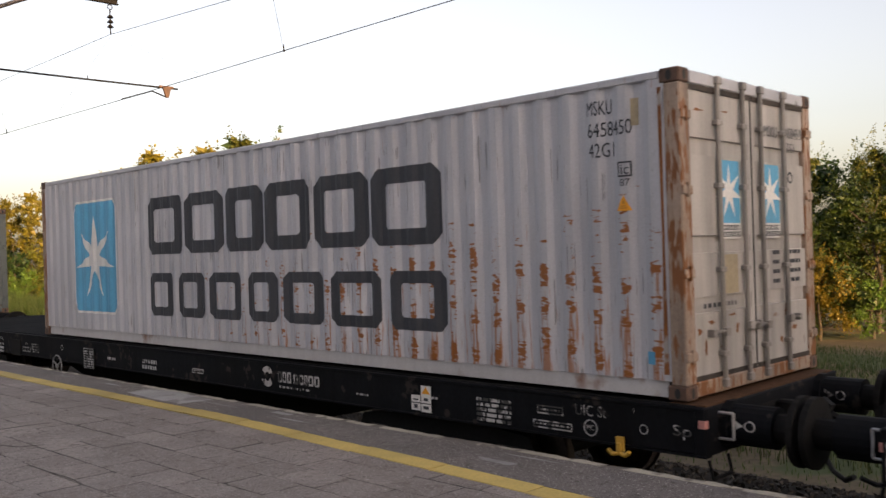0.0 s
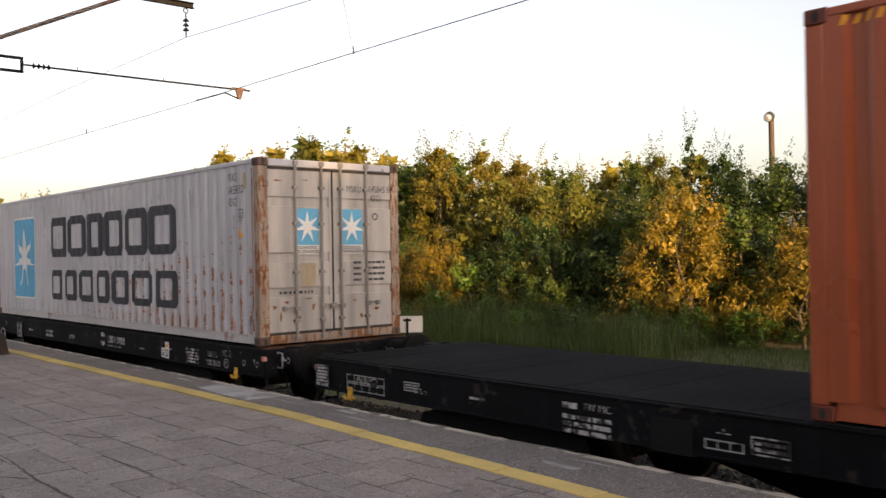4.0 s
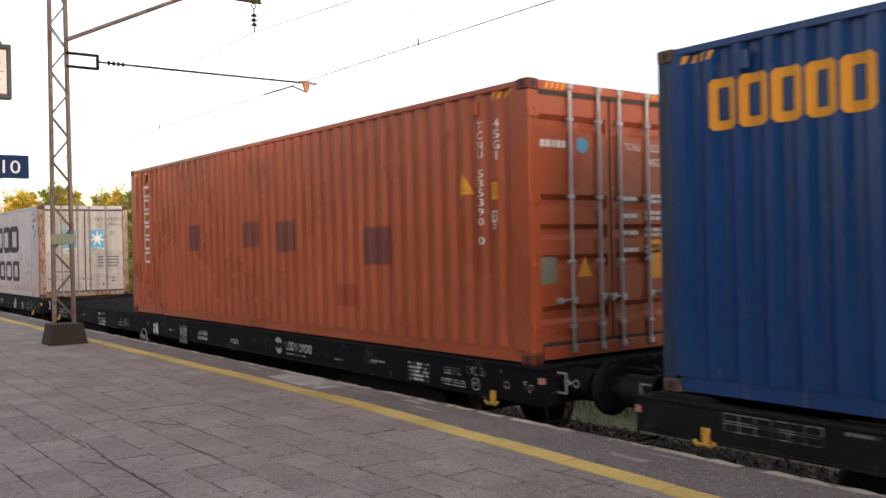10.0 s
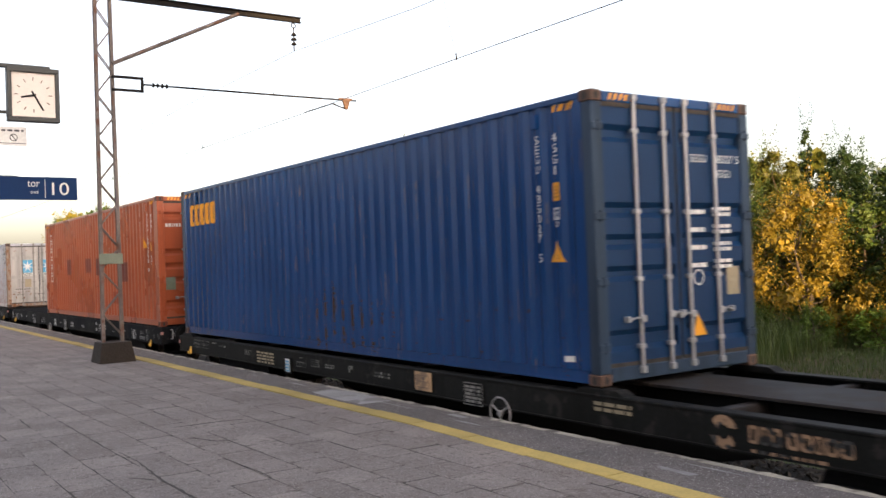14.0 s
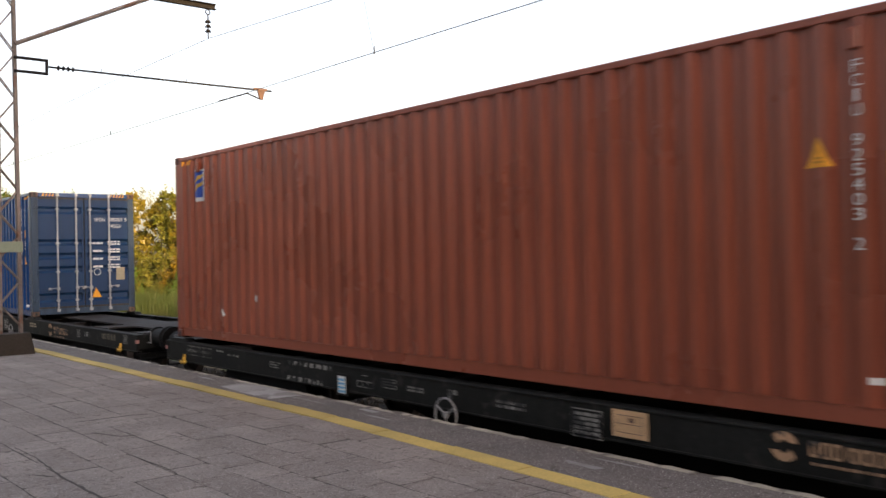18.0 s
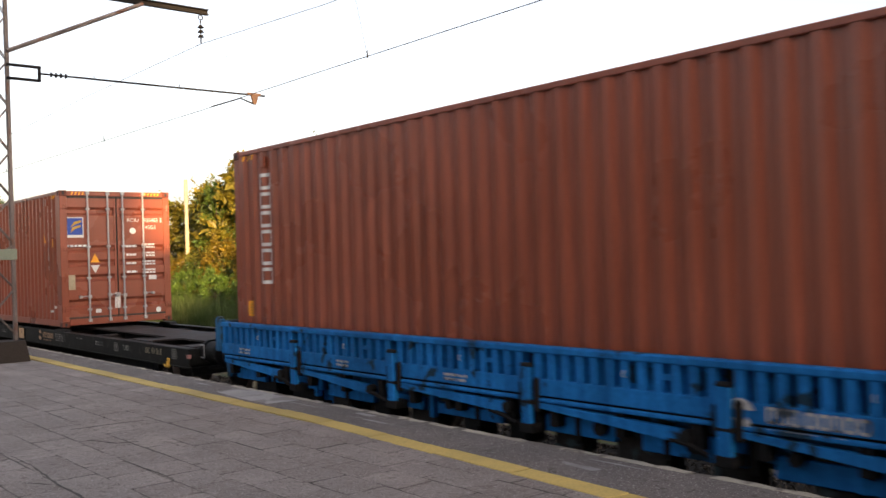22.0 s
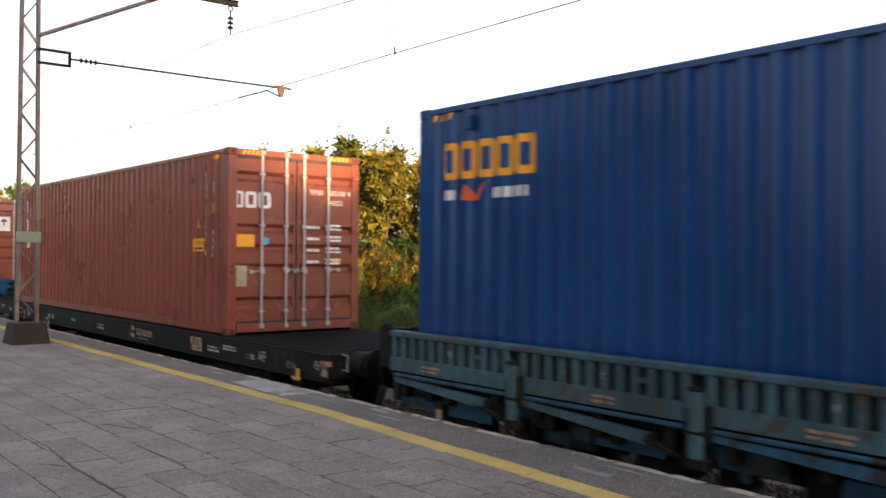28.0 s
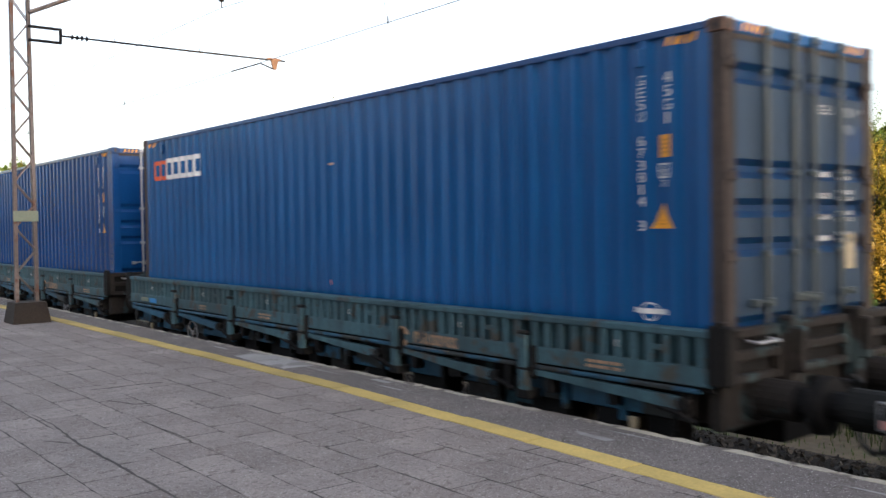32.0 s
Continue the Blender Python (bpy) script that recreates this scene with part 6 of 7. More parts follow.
# mast with its cross arm
M_MAST = M_RUSTY
mast = thing("catenary_mast", "rusty lattice steel mast with a cross arm on a concrete block", "mast", 4.58, 17.85, PLAT)
part("base_block", Geo().prism([(-0.33, -0.33), (0.33, -0.33), (0.33, 0.33), (-0.33, 0.33)], 2, -0.02, 0.02).add(
    [(-0.33, -0.33, 0.02), (0.33, -0.33, 0.02), (0.33, 0.33, 0.02), (-0.33, 0.33, 0.02), (-0.27, -0.27, 0.38), (0.27, -0.27, 0.38), (0.27, 0.27, 0.38), (-0.27, 0.27, 0.38)],
    [(0, 1, 5, 4), (1, 2, 6, 5), (2, 3, 7, 6), (3, 0, 4, 7), (4, 5, 6, 7)]), mat("dark_concrete_block", (0.024, 0.018, 0.014), 0.9, var=0.35, bump=0.4), mast)
TOP = 7.6
for s in (-1, 1):
    w0, w1 = 0.175, 0.135
    g = Geo()
    a = [(s * w0 - 0.03, -0.05), (s * w0 + 0.03, -0.05), (s * w0 + 0.03, 0.05), (s * w0 - 0.03, 0.05)]
    b = [(s * w1 - 0.03, -0.05), (s * w1 + 0.03, -0.05), (s * w1 + 0.03, 0.05), (s * w1 - 0.03, 0.05)]
    g.add([(*p, 0.3) for p in a] + [(*p, TOP) for p in b], [(0, 1, 5, 4), (1, 2, 6, 5), (2, 3, 7, 6), (3, 0, 4, 7), (4, 5, 6, 7)])
    part("mast_leg", g, M_MAST, mast)
for i in range(17):
    z = 0.5 + i * 0.42
    s = 1 if i % 2 else -1
    ww = 0.175 - 0.04 * z / TOP
    for yy in (-0.045, 0.045):
        part("lattice_bar", Geo().cyl((-s * ww, yy, z), (s * ww, yy, z + 0.40), 0.012, 6), M_MAST, mast)
part("number_plate", Geo().box(-0.22, 0.22, -0.075, -0.06, 1.86, 2.06, 0.004), M_GREENPLATE, mast)
ZB = 7.77 - PLAT
part("cross_arm", Geo().box(-0.1, 4.15, -0.05, -0.02, ZB - 0.06, ZB + 0.06).box(-0.1, 4.15, -0.11, -0.05, ZB + 0.045, ZB + 0.06).box(-0.1, 4.15, -0.11, -0.05, ZB - 0.06, ZB - 0.045), M_GRIME, mast, "dark steel channel arm")
part("arm_strut", Geo().cyl((0.14, -0.08, 6.46 - PLAT), (2.72, -0.08, ZB - 0.04), 0.04, 8), M_MAST, mast)
g = Geo()
z0, z1 = 5.94 - PLAT, 6.24 - PLAT
g.box(0.12, 0.72, -0.10, -0.04, z1 - 0.05, z1, 0.01).box(0.12, 0.72, -0.10, -0.04, z0, z0 + 0.05, 0.01).box(0.67, 0.72, -0.10, -0.04, z0 + 0.05, z1 - 0.05, 0.01)
part("arm_bracket", g, M_GRIME, mast)
g = Geo()
zi = 6.10 - PLAT
for i in range(4):
    x = 0.90 + i * 0.09
    g.cyl((x, -0.07, zi), (x + 0.03, -0.07, zi), 0.055, 10, 0.03)
part("insulator", g.cyl((0.72, -0.07, zi), (1.36, -0.07, zi), 0.018, 6), M_GRIME, mast, "dark ribbed insulator")
part("registration_tube", Geo().tube([(1.36, -0.07, zi), (3.4, -0.07, zi + 0.0), (5.45, -0.07, zi + 0.01)], 0.02, 6), M_GRIME, mast)
part("drop_bracket", Geo().prism([(5.10, zi), (5.28, zi), (5.22, zi - 0.20), (5.16, zi - 0.20)], 1, -0.10, -0.05).box(5.02, 5.34, -0.09, -0.05, zi, zi + 0.05), M_BRONZE, mast)
part("steady_arm", Geo().tube([(5.18, -0.07, zi - 0.19), (4.85, -0.07, zi - 0.09), (4.17, -0.07, 5.77 - PLAT)], 0.016, 6), M_GRIME, mast)
g = Geo()
for i in range(3):
    z = ZB - 0.30 - i * 0.10
    g.cyl((3.97, -0.07, z), (3.97, -0.07, z - 0.05), 0.035, 10, 0.07)
g.ring((3.97, -0.07, ZB - 0.13), (0, 1, 0), 0.05, 0.012, 12, 5).cyl((3.97, -0.07, ZB - 0.18), (3.97, -0.07, ZB - 0.68), 0.014, 6)
part("hanging_insulator", g, M_GRIME, mast, "dark ribbed insulator")
for s in (0.35, 2.1):
    part("arm_spike", Geo().cyl((1.36 + s, -0.07, zi), (1.36 + s, -0.07, zi + 0.08), 0.008, 5), M_GRIME, mast)

wires = thing("overhead_wire", "thin overhead contact and carrier wires with droppers", "wire", 0, 0, 0)
CON = [(8.75, -40, 5.76), (8.75, 12.1, 5.77), (8.75, 17.78, 5.76), (8.68, 28, 5.78), (8.4, 70, 5.8)]
MES = [(8.55, -40, 7.2), (8.53, -4.0, 6.72), (8.52, 6.0, 6.62), (8.52, 12.9, 6.79), (8.55, 17.78, 7.08), (8.45, 24.5, 7.0), (8.35, 32.0, 6.80), (8.3, 50, 6.75), (8.2, 80, 7.1)]
part("contact_wire", Geo().tube(CON, 0.0075, 5), M_GRIME, wires)
part("carrier_wire", Geo().tube(MES, 0.0065, 5), M_GRIME, wires)
for y, zt, x in ((12.1, 6.76, 8.53), (3.0, 6.64, 8.53), (24.0, 7.0, 8.46), (33.0, 6.80, 8.35)):
    cx = np.interp(y, [p[1] for p in CON], [p[0] for p in CON])
    cz = np.interp(y, [p[1] for p in CON], [p[2] for p in CON])
    part("dropper", Geo().cyl((cx, y, cz), (x, y, zt), 0.003, 4).cyl((cx, y, cz - 0.02), (cx, y, cz + 0.11), 0.016, 6, 0.006), M_GRIME, wires)
for x, y, z in ((8.2, 19.4, 5.80),):
    part("dropper", Geo().cyl((8.53, 17.75, 7.02), (8.72, 14.6, 5.78), 0.002, 4), M_GRIME, wires)
    part("dropper", Geo().cyl((8.53, 17.75, 7.02), (8.62, 20.8, 5.78), 0.002, 4), M_GRIME, wires)

# clock and platform signs on a post
M_SIGN = mat("dark_blue_sign", (0.006, 0.03, 0.10), 0.6, var=0.08, spec=0.12)
M_FACE = mat("cream_clock_face", (0.75, 0.69, 0.64), 0.4, var=0.05)
M_FRAME = mat("dark_green_grey_frame", (0.03, 0.035, 0.035), 0.5, var=0.15)
post = thing("sign_post", "dark green steel post with an outreach arm", "post", 1.55, 14.6, PLAT)
part("pole", Geo().cyl((0, 0, 0), (0, 0, 5.0), 0.07, 14), M_FRAME, post)
part("pole_foot", Geo().cyl((0, 0, 0), (0, 0, 0.03), 0.16, 14), M_FRAME, post)
part("outreach_arm", Geo().box(0, 1.40, -0.03, 0.05, 4.78, 4.84, 0.006), M_FRAME, post)
part("sign_bracket", Geo().box(0, 0.9, -0.02, 0.04, 4.1, 4.14), M_FRAME, post)
part("sign_bracket", Geo().box(0, 0.9, -0.02, 0.04, 3.14, 3.18), M_FRAME, post)
clock = thing("platform_clock", "square station clock with a cream face in a dark frame", "clock", 2.68, 14.5, 5.13)
g = Geo()
for a, b, c, d in ((-0.36, 0.36, 0.33, 0.40), (-0.36, 0.36, -0.40, -0.33), (-0.36, -0.30, -0.33, 0.33), (0.30, 0.36, -0.33, 0.33)):
    g.box(a, b, -0.10, 0.06, c, d, 0.008)
part("clock_frame", g, M_FRAME, clock)
part("clock_face", Geo().box(-0.30, 0.30, -0.055, 0.05, -0.33, 0.33), M_FACE, clock)
f = Flat()
for i in range(12):
    t = 6.2832 * i / 12
    f.poly([(r * math.sin(t + o) * 1.0, r * math.cos(t + o)) for r, o in ((0.21, -0.03), (0.26, -0.025), (0.26, 0.025), (0.21, 0.03))])
part("hour_marks", f.lay(lambda a, b: (a, -0.06, b)), M_BRONZE, clock)
part("hour_hand", Flat().poly([(0.03, -0.02), (0.04, 0.02), (-0.17, -0.03), (-0.17, -0.055)]).lay(lambda a, b: (a, -0.064, b)), M_GRIME, clock)
part("minute_hand", Flat().poly([(-0.035, 0.05), (-0.01, 0.06), (0.145, -0.225), (0.12, -0.235)]).lay(lambda a, b: (a, -0.068, b)), M_GRIME, clock)
nosm = thing("no_smoking_sign", "small white enamel no smoking sign", "sign", 2.28, 14.5, 4.51)
part("plate", Geo().box(-0.30, 0.30, -0.01, 0.01, -0.14, 0.14, 0.003), M_WHITE, nosm)
part("plate_print", Flat().circle(0.12, -0.02, 0.055, 0.012).poly([(0.08, 0.02), (0.09, 0.03), (0.16, -0.06), (0.15, -0.07)]).lines(-0.2, 0.07, 0.27, 0.10, 1, 3, 0.1, 6).rect(-0.28, -0.11, 0.28, -0.10).lay(lambda a, b: (a, -0.013, b)), M_INK, nosm)
tsign = thing("track_sign", "dark blue track sign with white lettering", "sign", 2.2, 14.5, 3.745)
part("panel", Geo().box(-1.1, 1.06, -0.04, 0.04, -0.17, 0.17, 0.006), M_SIGN, tsign)
f = Flat().text("10", 0.70, -0.10, 0.24, 0.19).text("tor", 0.36, 0.02, 0.17, 0.09).text("track", 0.40, -0.08, 0.12, 0.05).rect(0.60, -0.14, 0.608, 0.13).text("2", -0.16, -0.10, 0.13, 0.19)
part("panel_print", f.lay(lambda a, b: (a, -0.045, b)), M_WHITE, tsign)

# white marker behind the track
mk = thing("trackside_marker", "small white trackside marker board on a stake", "marker", 14.2, 17.55, ground_z(14.2, 17.55), rz=-39)
part("board", Geo().box(-0.38, 0.38, 0.0, 0.03, 0.72, 1.13, 0.006), mat("weathered_white_enamel", (0.42, 0.42, 0.41), 0.6, var=0.15), mk)
part("stake", Geo().box(-0.03, 0.03, -0.03, 0.0, -0.1, 1.08, 0.006).box(-0.10, 0.10, -0.025, 0.0, 1.0, 1.06, 0.004), M_GRIME, mk)
pole = thing("wooden_pole", "grey wooden pole beside the trees", "pole", 22.0, 48.2, 0)
part("pole_shaft", Geo().cyl((0, 0, -0.3), (0, 0, 7.2), 0.13, 10, 0.10), M_TAG, pole)
lampp = thing("street_lamp", "slim steel street lamp with a round head", "street lamp", 27.0, 14.75, 0)
part("pole_shaft", Geo().cyl((0, 0, -0.3), (0, 0, 6.65), 0.10, 10, 0.085), M_STEM, lampp)
part("lamp_head", Geo().cyl((-0.05, -0.05, 6.60), (-0.26, -0.10, 6.60), 0.04, 8, 0.10).cyl((-0.26, -0.10, 6.62), (-0.46, -0.13, 6.55), 0.16, 12, 0.13), M_FRAME, lampp)
part("lamp_glass", Geo().cyl((-0.46, -0.13, 6.55), (-0.52, -0.14, 6.53), 0.125, 12, 0.07), M_GALV, lampp)

# unseen house added along the back of the platform to dim the train's side
M_BRICK = mat("dark_brick_wall", (0.14, 0.085, 0.06), 0.9, var=0.2, grain=20, bump=0.2, world_space=True)
house = thing("dimming_house", "long dark brick block added unseen to dim the train's near side", "building", 0, 0, 0)
part("wall", Geo().box(-20, -3.7, -45, 1.0, PLAT - 0.01, 7.8), M_BRICK, house)
part("roof", Geo().prism([(-21, 7.8), (-2.9, 7.8), (-11.9, 9.8)], 1, -45.5, 1.6), M_FRAME, house)

# unseen dark block added so that the container sides reflect it
shed = thing("reflection_block", "long dark brick block added unseen for the container sides to reflect", "building", 0, 0, 0)
part("wall", Geo().box(-32, -15, 27, 84, -0.42, 9.0), M_BRICK, shed)
part("roof", Geo().prism([(-33, 9.0), (-14.4, 9.0), (-23.5, 11.8)], 1, 26.5, 84.5), M_FRAME, shed)

# unseen block added to shade the platform, the train and the lower bushes
hall = thing("sun_block", "tall plain unseen block added to shade the platform and the train", "building", 0, 0, 0)
part("wall", Geo().prism([(-16.5, -0.4), (-0.6, -0.4), (-0.6, 12.9), (-8.0, 17.6), (-12.2, 15.4), (-16.5, 17.2)], 1, -72, -60), M_WALL, hall)
part("tower_wall", Geo().box(-62, -16.502, -68, -60, -0.4, 24.0), M_WALL, hall)
part("roof", Geo().prism([(-16.4, 17.21), (-12.2, 15.41), (-8.0, 17.61), (-0.2, 12.65), (-0.2, 12.88), (-8.0, 17.85), (-12.2, 15.66), (-16.4, 17.44)], 1, -72.4, -59.6), M_FRAME, hall)
part("tower_roof", Geo().box(-62.4, -16.45, -68.4, -59.6, 24.0, 24.4, 0.05), M_FRAME, hall)

# ---- trees, bushes, grass ----
def leaf_mat(name, base, tip):
    m = bpy.data.materials.new(name)
    m.use_nodes = True
    n, lk = m.node_tree.nodes, m.node_tree.links
    bs = n["Principled BSDF"]
    g = n.new("ShaderNodeNewGeometry")
    o = n.new("ShaderNodeObjectInfo")
    mx = n.new("ShaderNodeMix")
    mx.data_type = "RGBA"
    mx.inputs["A"].default_value = (*base, 1)
    mx.inputs["B"].default_value = (*tip, 1)
    lk.new(g.outputs["Random Per Island"], mx.inputs["Factor"])
    hs = n.new("ShaderNodeHueSaturation")
    mr = n.new("ShaderNodeMapRange")
    mr.inputs["To Min"].default_value, mr.inputs["To Max"].default_value = 0.72, 1.28
    lk.new(o.outputs["Random"], mr.inputs["Value"])
    lk.new(mr.outputs["Result"], hs.inputs["Value"])
    lk.new(mx.outputs["Result"], hs.inputs["Color"])
    lk.new(hs.outputs["Color"], bs.inputs["Base Color"])
    bs.inputs["Roughness"].default_value = 0.45
    bs.inputs["Specular IOR Level"].default_value = 0.35
    tr = n.new("ShaderNodeBsdfTranslucent")
    lk.new(hs.outputs["Color"], tr.inputs["Color"])
    ms = n.new("ShaderNodeMixShader")
    ms.inputs["Fac"].default_value = 0.34
    lk.new(bs.outputs["BSDF"], ms.inputs[1])
    lk.new(tr.outputs["BSDF"], ms.inputs[2])
    lk.new(ms.outputs["Shader"], n["Material Output"].inputs["Surface"])
    return m


M_LEAF = leaf_mat("tree_leaves", (0.034, 0.072, 0.013), (0.078, 0.110, 0.018))
M_LEAF2 = leaf_mat("yellowish_leaves", (0.080, 0.102, 0.015), (0.152, 0.148, 0.022))
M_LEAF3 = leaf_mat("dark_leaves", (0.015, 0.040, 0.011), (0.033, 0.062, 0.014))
# evening sun is put into these two golden leaf colours
M_LEAF4 = leaf_mat("sunlit_gold_green_leaves", (0.108, 0.104, 0.013), (0.190, 0.155, 0.019))
M_LEAF6 = leaf_mat("sunlit_gold_leaves", (0.116, 0.094, 0.011), (0.222, 0.156, 0.016))
M_LEAF5 = leaf_mat("fresh_green_leaves", (0.055, 0.120, 0.018), (0.100, 0.165, 0.026))
M_GRASSB = leaf_mat("meadow_grass", (0.034, 0.060, 0.014), (0.090, 0.092, 0.034))
M_WEED = leaf_mat("tall_weeds", (0.030, 0.066, 0.013), (0.070, 0.100, 0.026))
M_FLOWER = mat("pale_flowers", (0.38, 0.37, 0.33), 0.8)
M_FLOWER2 = mat("red_flowers", (0.5, 0.10, 0.03), 0.8)


def leaf_quads(centres, size, seed):
    """Leaves as small bent diamonds round the given points; arrays for one mesh."""
    r = np.random.RandomState(seed)
    n = len(centres)
    d = r.normal(size=(n, 3))
    d[:, 2] *= 0.45
    d /= np.linalg.norm(d, axis=1)[:, None]
    e = np.cross(d, r.normal(size=(n, 3)))
    e /= np.linalg.norm(e, axis=1)[:, None]
    up = np.cross(d, e)
    s = (size * r.uniform(0.6, 1.3, n))[:, None]
    v = np.stack([centres, centres + d * s * 0.5 + e * s * 0.33 + up * s * 0.12, centres + d * s, centres + d * s * 0.5 - e * s * 0.33 + up * s * 0.12], 1).reshape(-1, 3)
    k = np.arange(n)[:, None] * 4
    return v, np.concatenate([k + np.array([[0, 1, 2]]), k + np.array([[0, 2, 3]])], 0)


def quick_mesh(name, v, f, material):
    me = bpy.data.meshes.new(name)
    me.from_pydata(v.tolist(), [], f.tolist())
    me.materials.append(material)
    return me


def crown(seed, h, rad, base, lobes, leaves, size, material, sprigs=30, core_n=80, core_w=2.7, tuft=60):
    """Leaves set round many lobes, facing out from each, with loose shoots on top: lumps, hollows and an uneven outline."""
    r = np.random.RandomState(seed)
    P, N, big = [], [], []
    centres = []
    for i in range(lobes):
        t = (i + r.uniform(0.1, 0.9)) / lobes
        ring = rad * (1 - 0.72 * t ** 1.7) * (0.75 + 0.25 * min(1, t * 5)) * math.sqrt(r.uniform(0.15, 1.0))
        an = i * 2.4 + r.uniform(-0.5, 0.5)
        lr = rad * 0.36 * (1 - 0.40 * t) * r.uniform(0.7, 1.3)
        c = np.array([ring * math.cos(an), ring * math.sin(an), base + lr * 0.6 + (h * 0.93 - base - lr * 1.3) * t])
        centres.append((c, lr))
        k = int(leaves * (lr / (rad * 0.36)) ** 2)
        m = max(6, k // 9)
        u = r.normal(size=(m, 3))
        u[:, 2] += 0.25
        u /= np.linalg.norm(u, axis=1)[:, None]
        lump = 0.82 + 0.24 * np.sin(u[:, 0] * 5 + i) * np.sin(u[:, 1] * 6 + 2 * i) + r.normal(size=m) * 0.10
        root = c + u * (lr * lump)[:, None] * np.array([1, 1, 0.9])
        way = u + r.normal(size=(m, 3)) * 0.45 + np.array([0, 0, 0.35])
        way /= np.linalg.norm(way, axis=1)[:, None]
        reach = lr * r.uniform(0.25, 0.6, m)
        for q in range(9):
            t9 = q / 8
            P.append(root + way * (reach * t9)[:, None] - np.array([0, 0, 1]) * (reach * 0.35 * t9 ** 2)[:, None] + r.normal(size=(m, 3)) * size * 0.7)
            N.append(u * 0.5 + np.array([0, 0, 0.75]) + r.normal(size=(m, 3)) * 0.15)
        core = r.normal(size=(core_n, 3))
        P.append(c + core / np.linalg.norm(core, axis=1)[:, None] * lr * r.uniform(0.05, 0.58, core_n)[:, None])
        N.append(core)
        big += [len(P) - 1]
    for i in range(sprigs):
        c, lr = centres[int(lobes * r.uniform(0.25, 1.0) ** 0.7) - 1]
        d = r.normal(size=3) * np.array([0.3, 0.3, 0.2]) + np.array([0, 0, 1.0])
        d /= np.linalg.norm(d)
        ln = r.uniform(0.35, 1.0) * h * 0.19
        s = (np.linspace(0, 1, tuft) ** 1.25)[:, None]
        P.append(c + d * lr * 0.6 + d * (ln + lr * 0.3) * s + r.normal(size=(tuft, 3)) * 0.022 * h * (1.06 - s))
        N.append(r.normal(size=(tuft, 3)) + np.array([0, 0, 0.5]))
    wide = np.concatenate([np.full(len(p), core_w if i in big else 1.0) for i, p in enumerate(P)])
    P, N = np.concatenate(P), np.concatenate(N)
    keep = P[:, 2] > 0.05
    P, N, wide = P[keep], N[keep], wide[keep]
    n = len(P)
    N = N / np.linalg.norm(N, axis=1)[:, None] + r.normal(size=(n, 3)) * 0.45
    N /= np.linalg.norm(N, axis=1)[:, None]
    D = np.cross(N, r.normal(size=(n, 3)))
    D[:, 2] -= 0.3
    D /= np.linalg.norm(D, axis=1)[:, None]
    E = np.cross(N, D)
    E /= np.linalg.norm(E, axis=1)[:, None]
    s = (size * wide * r.uniform(0.6, 1.35, n))[:, None]
    v = np.stack([P, P + D * s * 0.5 + E * s * 0.32 + N * s * 0.1, P + D * s, P + D * s * 0.5 - E * s * 0.32 + N * s * 0.1], 1).reshape(-1, 3)
    k = np.arange(n)[:, None] * 4
    return quick_mesh("crown", v, np.concatenate([k + np.array([[0, 1, 2]]), k + np.array([[0, 2, 3]])], 0), material)


def trunk(seed, h, rad):
    r = random.Random(seed)
    g = Geo()
    bend = [Vector((r.uniform(-0.05, 0.05) * i, r.uniform(-0.05, 0.05) * i, -0.2 + h * 0.85 * i / 5)) for i in range(6)]
    for i in range(5):
        g.cyl(bend[i], bend[i + 1], 0.075 * (1 - i / 5.5), 8, 0.075 * (1 - (i + 1) / 5.5))
    for i in range(9):
        b = bend[1] .lerp(bend[4], r.random())
        a = r.uniform(0, 6.283)
        e = b + Vector((math.cos(a) * rad * 0.5, math.sin(a) * rad * 0.5, h * r.uniform(0.06, 0.16)))
        mid = b.lerp(e, 0.5) + Vector((0, 0, -0.1))
        g.cyl(b, mid, 0.028, 6, 0.02)
        g.cyl(mid, e, 0.02, 6, 0.006)
    return g.mesh("trunk", M_STEM)


KINDS, FAR = [], []
for i, mm in enumerate((M_LEAF, M_LEAF2, M_LEAF4, M_LEAF3)):      # tall, upright
    tm = trunk(10 + i, 7.0, 1.5)
    KINDS.append((crown(10 + i, 6.9, 1.35, 0.5, 30, 330, 0.064, mm, 40, 120), tm, 7.0))
    FAR.append((crown(10 + i, 6.9, 1.35, 0.6, 22, 150, 0.115, mm, 24, 24, 3.5, 40), tm, 7.0))
for i, mm in enumerate((M_LEAF2, M_LEAF, M_LEAF3)):      # round, dense
    tm = trunk(30 + i, 5.0, 1.8)
    KINDS.append((crown(30 + i, 4.8, 2.2, 0.15, 26, 360, 0.064, mm, 22, 130), tm, 5.0))
    FAR.append((crown(30 + i, 4.8, 2.2, 0.2, 20, 180, 0.105, mm, 12, 24, 3.5, 40), tm, 5.0))
BUSH = []
for i, mm in enumerate((M_LEAF2, M_LEAF5, M_LEAF, M_LEAF5)):
    BUSH.append((crown(50 + i, 2.6, 1.3, 0.05, 14, 240, 0.060, mm, 16, 60, 2.7, 40), trunk(50 + i, 2.2, 1.0), 2.6))
WEEDS = [(crown(60 + i, 2.6, 1.3, 0.05, 10, 60, 0.15, mm, 14, 16, 1.8, 16), trunk(60 + i, 2.2, 1.0), 2.6) for i, mm in enumerate((M_LEAF5, M_LEAF))]
GOLD = (crown(71, 3.9, 1.5, 0.25, 28, 420, 0.054, M_LEAF6, 26, 110), trunk(71, 3.6, 1.2), 4.0)
GOLDFAR = (crown(71, 3.9, 1.5, 0.25, 24, 200, 0.085, M_LEAF6, 20, 30, 3.2, 40), trunk(71, 3.6, 1.2), 4.0)


